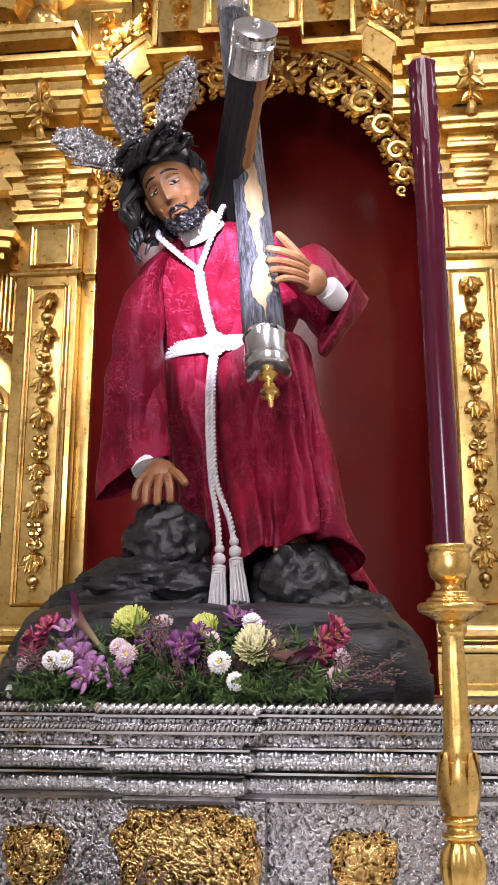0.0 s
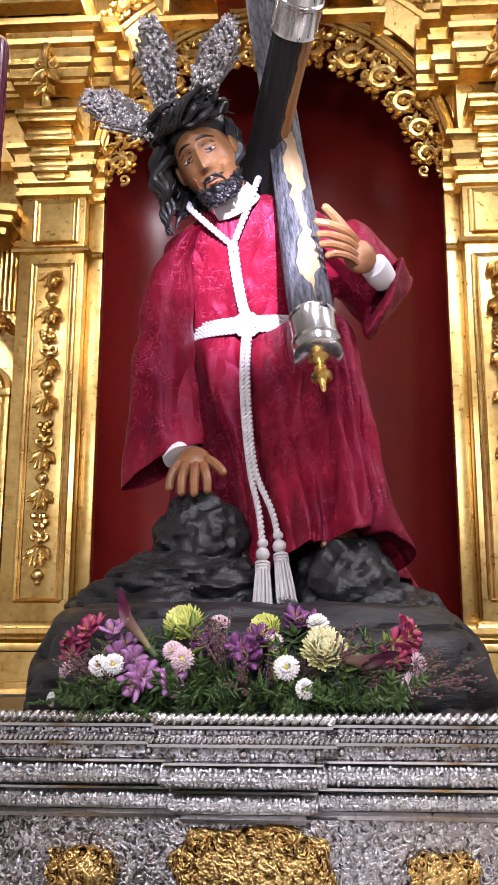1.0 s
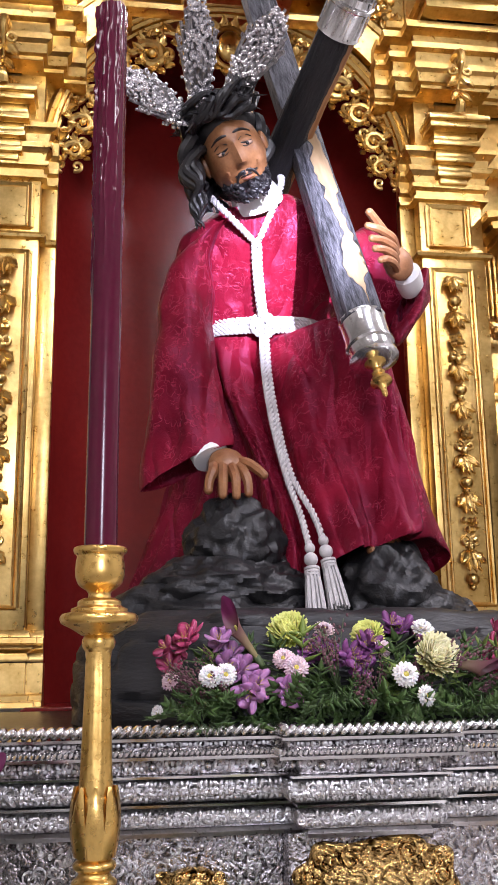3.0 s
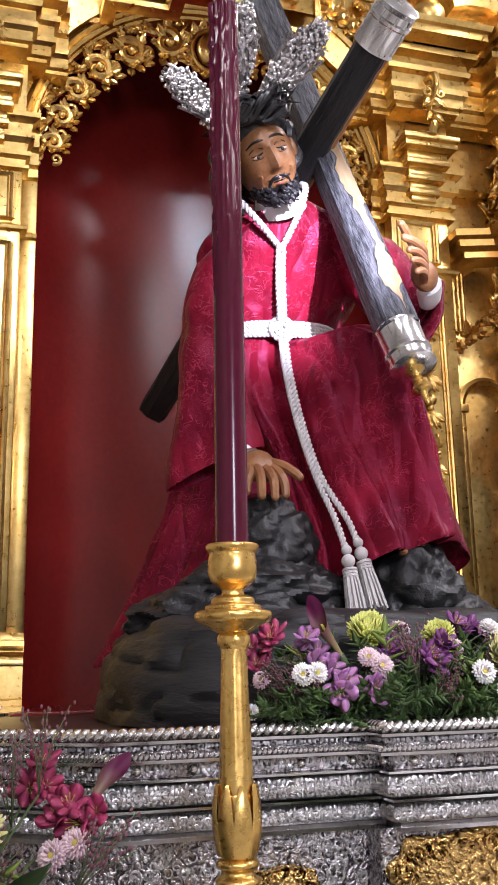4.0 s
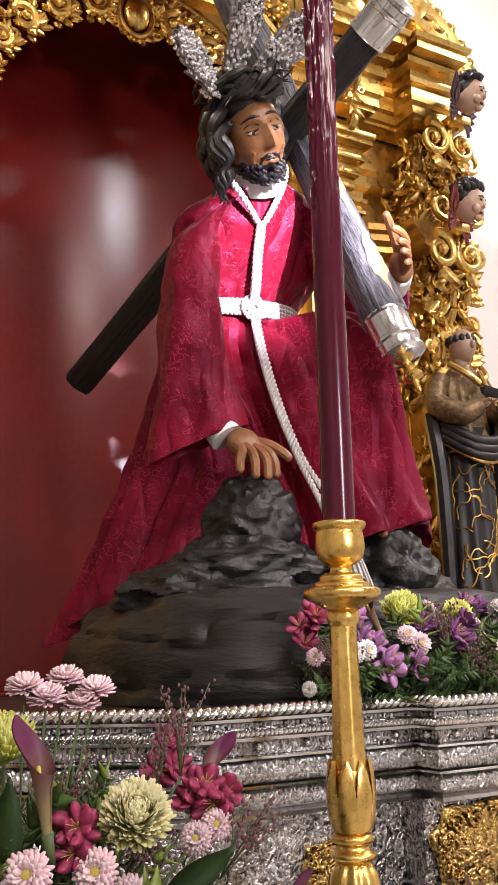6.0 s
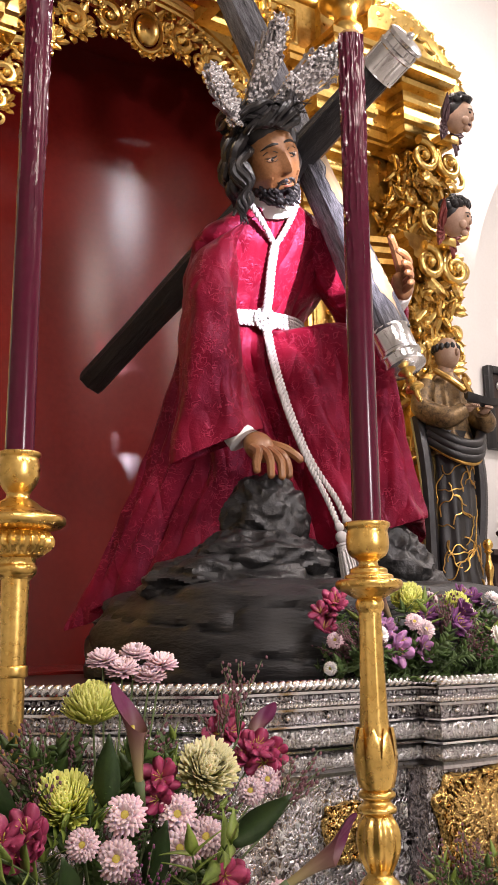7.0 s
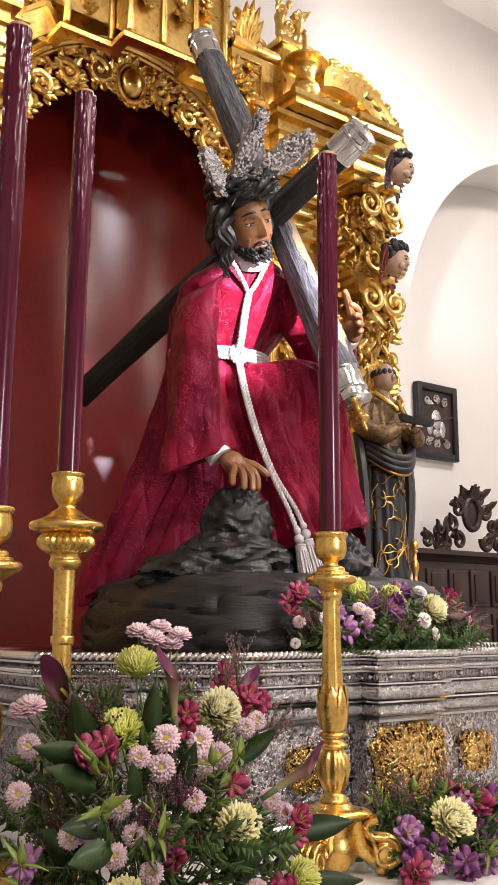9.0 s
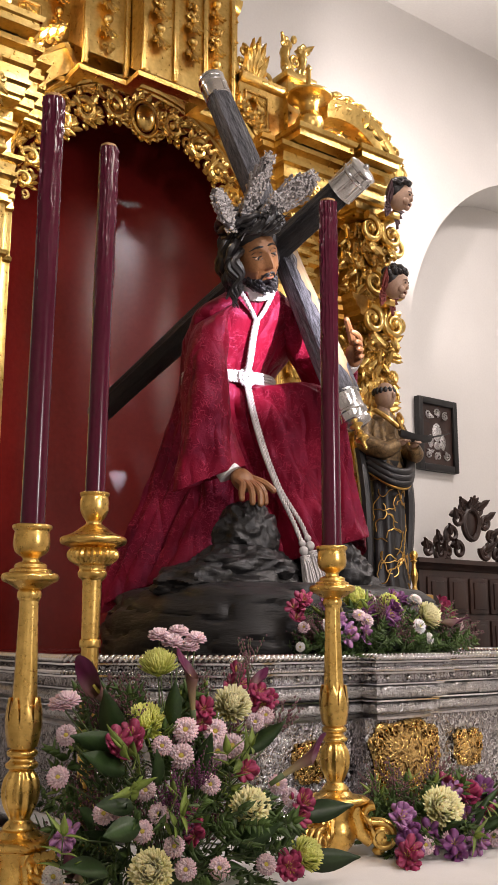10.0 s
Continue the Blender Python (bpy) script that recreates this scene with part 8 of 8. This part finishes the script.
    for q in (-1, 1):
        tube(bm, smooth_path([(x0 + q * 0.085, y0 - 0.03, z0 + 0.92), (x0 + q * 0.05, y0 - 0.085, z0 + 0.87), (x0, y0 - 0.105, z0 + 0.83)], 4), 0.013, 8, True, 4)
    for k in range(14):
        a = 2 * math.pi * k / 14
        blob(bm, (x0 + 0.048 * math.cos(a), y0 - 0.012 + 0.054 * math.sin(a), z0 + 1.028), (0.014, 0.014, 0.018), 7, 3)
    # gold embroidery on the dark skirt
    rnd = random.Random(5)
    for k in range(40):
        a, z = rnd.uniform(3.2, 6.2), rnd.uniform(0.04, 0.60)
        pts, w = [], rnd.uniform(0, 6.28)
        for i in range(8):
            rr = 0.004 + 0.097 + 0.018 * (1 - z / 0.62) ** 2
            pts.append((x0 + 1.02 * rr * math.cos(a), y0 + 0.88 * rr * math.sin(a), z0 + z))
            w += rnd.uniform(-0.9, 0.9)
            a, z = a + 0.16 * math.cos(w), min(0.62, max(0.02, z + 0.020 * math.sin(w)))
        tube(bm, smooth_path(pts, 3), 0.0028, 5, True, 4)
    ob = part("statue", bm, [BLACK_WOOD, HABIT, FACE, HAIR, GOLD_DARK], None)
    tagged(ob, "small carved saint in a dark gilded habit holding a book", "statue")
    knob = thing("gilded_finial", "small gilded turned finial on the ledge beside the saint", "ornament", at=(1.318, 3.172, 1.782))
    bm = bmesh.new()
    turned(bm, [(0.024, 0.0), (0.026, 0.012), (0.014, 0.022), (0.011, 0.045), (0.017, 0.075), (0.019, 0.095), (0.011, 0.125), (0.010, 0.150), (0.018, 0.160), (0.010, 0.168)], 20)
    part("stem", bm, BRASS, knob)
    bm = bmesh.new()
    blob(bm, (0, 0, 0.188), (0.021, 0.021, 0.024), 14)
    part("knob", bm, BRASS, knob, "round gilded knob")
    boat = thing("model_boat", "small dark wooden model boat with a long mast", "model", at=(x0 + s * 0.04, y0 - 0.185, z0 + 0.765))
    bm = bmesh.new()
    loops = []
    for i in range(11):
        t = i / 10
        w = 0.030 * math.sin(math.pi * (0.08 + 0.84 * t)) ** 0.6
        sheer = 0.018 * (2 * t - 1) ** 2
        loops.append([(0.22 * (t - 0.5), q * w, h + sheer) for q, h in ((-1, 0.012), (-0.7, -0.014), (0, -0.024), (0.7, -0.014), (1, 0.012), (0, 0.004))])
    rings(bm, loops)
    part("hull", bm, BLACK_WOOD, boat)
    bm = bmesh.new()
    tube(bm, [(0.05, 0, 0.0), (0.26, 0.0, 0.055)], [0.006, 0.003], 7)
    part("bowsprit", bm, BLACK_WOOD, boat)
    bm = bmesh.new()
    tube(bm, [(0.0, 0, 0.0), (0.0, 0.0, 0.12)], [0.004, 0.002], 7)
    tube(bm, [(0.0, 0, 0.12), (0.26, 0.0, 0.055)], 0.0008, 4)
    part("mast", bm, BLACK_WOOD, boat)


HABIT = surface("worn_gilded_habit", (0.012, 0.008, 0.006), (0.30, 0.19, 0.085), 42, 160, (0.35, 0.55), 0.5, 0.4, 0.003)
FACE = surface("dull_painted_flesh", (0.26, 0.16, 0.11), (0.38, 0.25, 0.17), 20, 150, (0.35, 0.5), 0.0, 0.2, 0.001)
saint(1)

# ---- chapel furniture ----
chest = thing("carved_cupboard", "tall dark carved wooden cupboard with a pierced crest", "cupboard", at=(-0.025, 0, 0))
bm = bmesh.new()
box(bm, 2.50, 3.62, 4.24, 4.62, 0.0, 2.02, 0.01)
part("cupboard_body", bm, DARK_WOOD, chest)
bm = bmesh.new()
sweep(bm, [(2.50, 4.62), (2.50, 4.24), (3.62, 4.24), (3.62, 4.62)], [(0, 2.0), (0.02, 2.01), (0.03, 2.035), (0.05, 2.045), (0.05, 2.075), (-0.05, 2.075), (-0.05, 2.0)])
part("cupboard_cornice", bm, DARK_WOOD, chest)
for k in range(5):
    x = 2.56 + 0.205 * k
    for z0, z1 in ((1.72, 1.96), (1.38, 1.68)):
        bm = bmesh.new()
        box(bm, x, x + 0.185, 4.222, 4.245, z0, z1, 0.012)
        box(bm, x + 0.03, x + 0.155, 4.212, 4.235, z0 + 0.03, z1 - 0.03, 0.008)
        part("raised_panel", bm, DARK_WOOD, chest)
bm = bmesh.new()
tube(bm, [(3.06 + 0.075 * math.cos(a), 4.27, 2.335 + 0.105 * math.sin(a)) for a in (2 * math.pi * i / 28 for i in range(29))], 0.022, 8)
blob(bm, (3.06, 4.28, 2.335), (0.065, 0.015, 0.095), 16)
for q in (-1, 1):
    for x, z, r in ((0.14, 2.36, 0.06), (0.20, 2.25, 0.065), (0.14, 2.15, 0.06), (0.32, 2.20, 0.06), (0.33, 2.12, 0.05), (0.44, 2.14, 0.05), (0.08, 2.44, 0.05), (0.25, 2.13, 0.05)):
        tube(bm, spiral((3.06 + q * x, 4.27, z), r, 1.4 * q, x * 20, (1, 0, 0), (0, 0, 1), 18), [0.020 - 0.0005 * i for i in range(19)], 7)
        frond(bm, (3.06 + q * x, 4.27, z), (3.06 + q * (x + 0.07), 4.25, z + 0.07), 0.03, (0, -1, 0), lobes=2)
for k in range(5):
    a = radians(-60 + 30 * k)
    frond(bm, (3.06, 4.27, 2.43), (3.06 + 0.07 * math.sin(a), 4.25, 2.44 + 0.09 * math.cos(a)), 0.028, (0, -1, 0), lobes=2)
bm.faces.index_update()
islands("crest_scroll", bm, DARK_WOOD, chest)

picture = thing("framed_picture", "small dark framed relief picture hung on the white wall", "picture", at=(3.103, 4.62, 3.026))
bm = bmesh.new()
for x0, x1, z0, z1 in ((-0.205, -0.16, -0.272, 0.272), (0.16, 0.205, -0.272, 0.272), (-0.16, 0.16, 0.222, 0.272), (-0.16, 0.16, -0.272, -0.222)):
    box(bm, x0, x1, -0.03, 0.022, z0, z1, 0.006)
part("picture_frame", bm, BLACK_WOOD, picture)
bm = bmesh.new()
box(bm, -0.16, 0.16, -0.006, 0.02, -0.222, 0.222)
part("backing", bm, DARK_WOOD, picture)
bm = bmesh.new()
for k, (x, z) in enumerate(((-0.09, 0.15), (0.09, 0.15), (-0.10, -0.15), (0.10, -0.15), (0.0, -0.16), (0.0, 0.17))):
    tube(bm, spiral((x, -0.010, z), 0.034, 1.5 if k % 2 else -1.5, k, (1, 0, 0), (0, 0, 1), 18), 0.006, 6)
    frond(bm, (x, -0.010, z), (x * 0.6, -0.018, z * 0.8), 0.018, (0, -1, 0), lobes=2)
for x, z, w, h in ((0.0, 0.02, 0.05, 0.07), (-0.07, -0.05, 0.03, 0.05), (0.06, -0.05, 0.03, 0.06), (0.0, -0.08, 0.04, 0.03)):
    blob(bm, (x, -0.006, z), (w, 0.012, h), 10)
part("relief", bm, SILVER_WORK, picture, "dull silver relief")
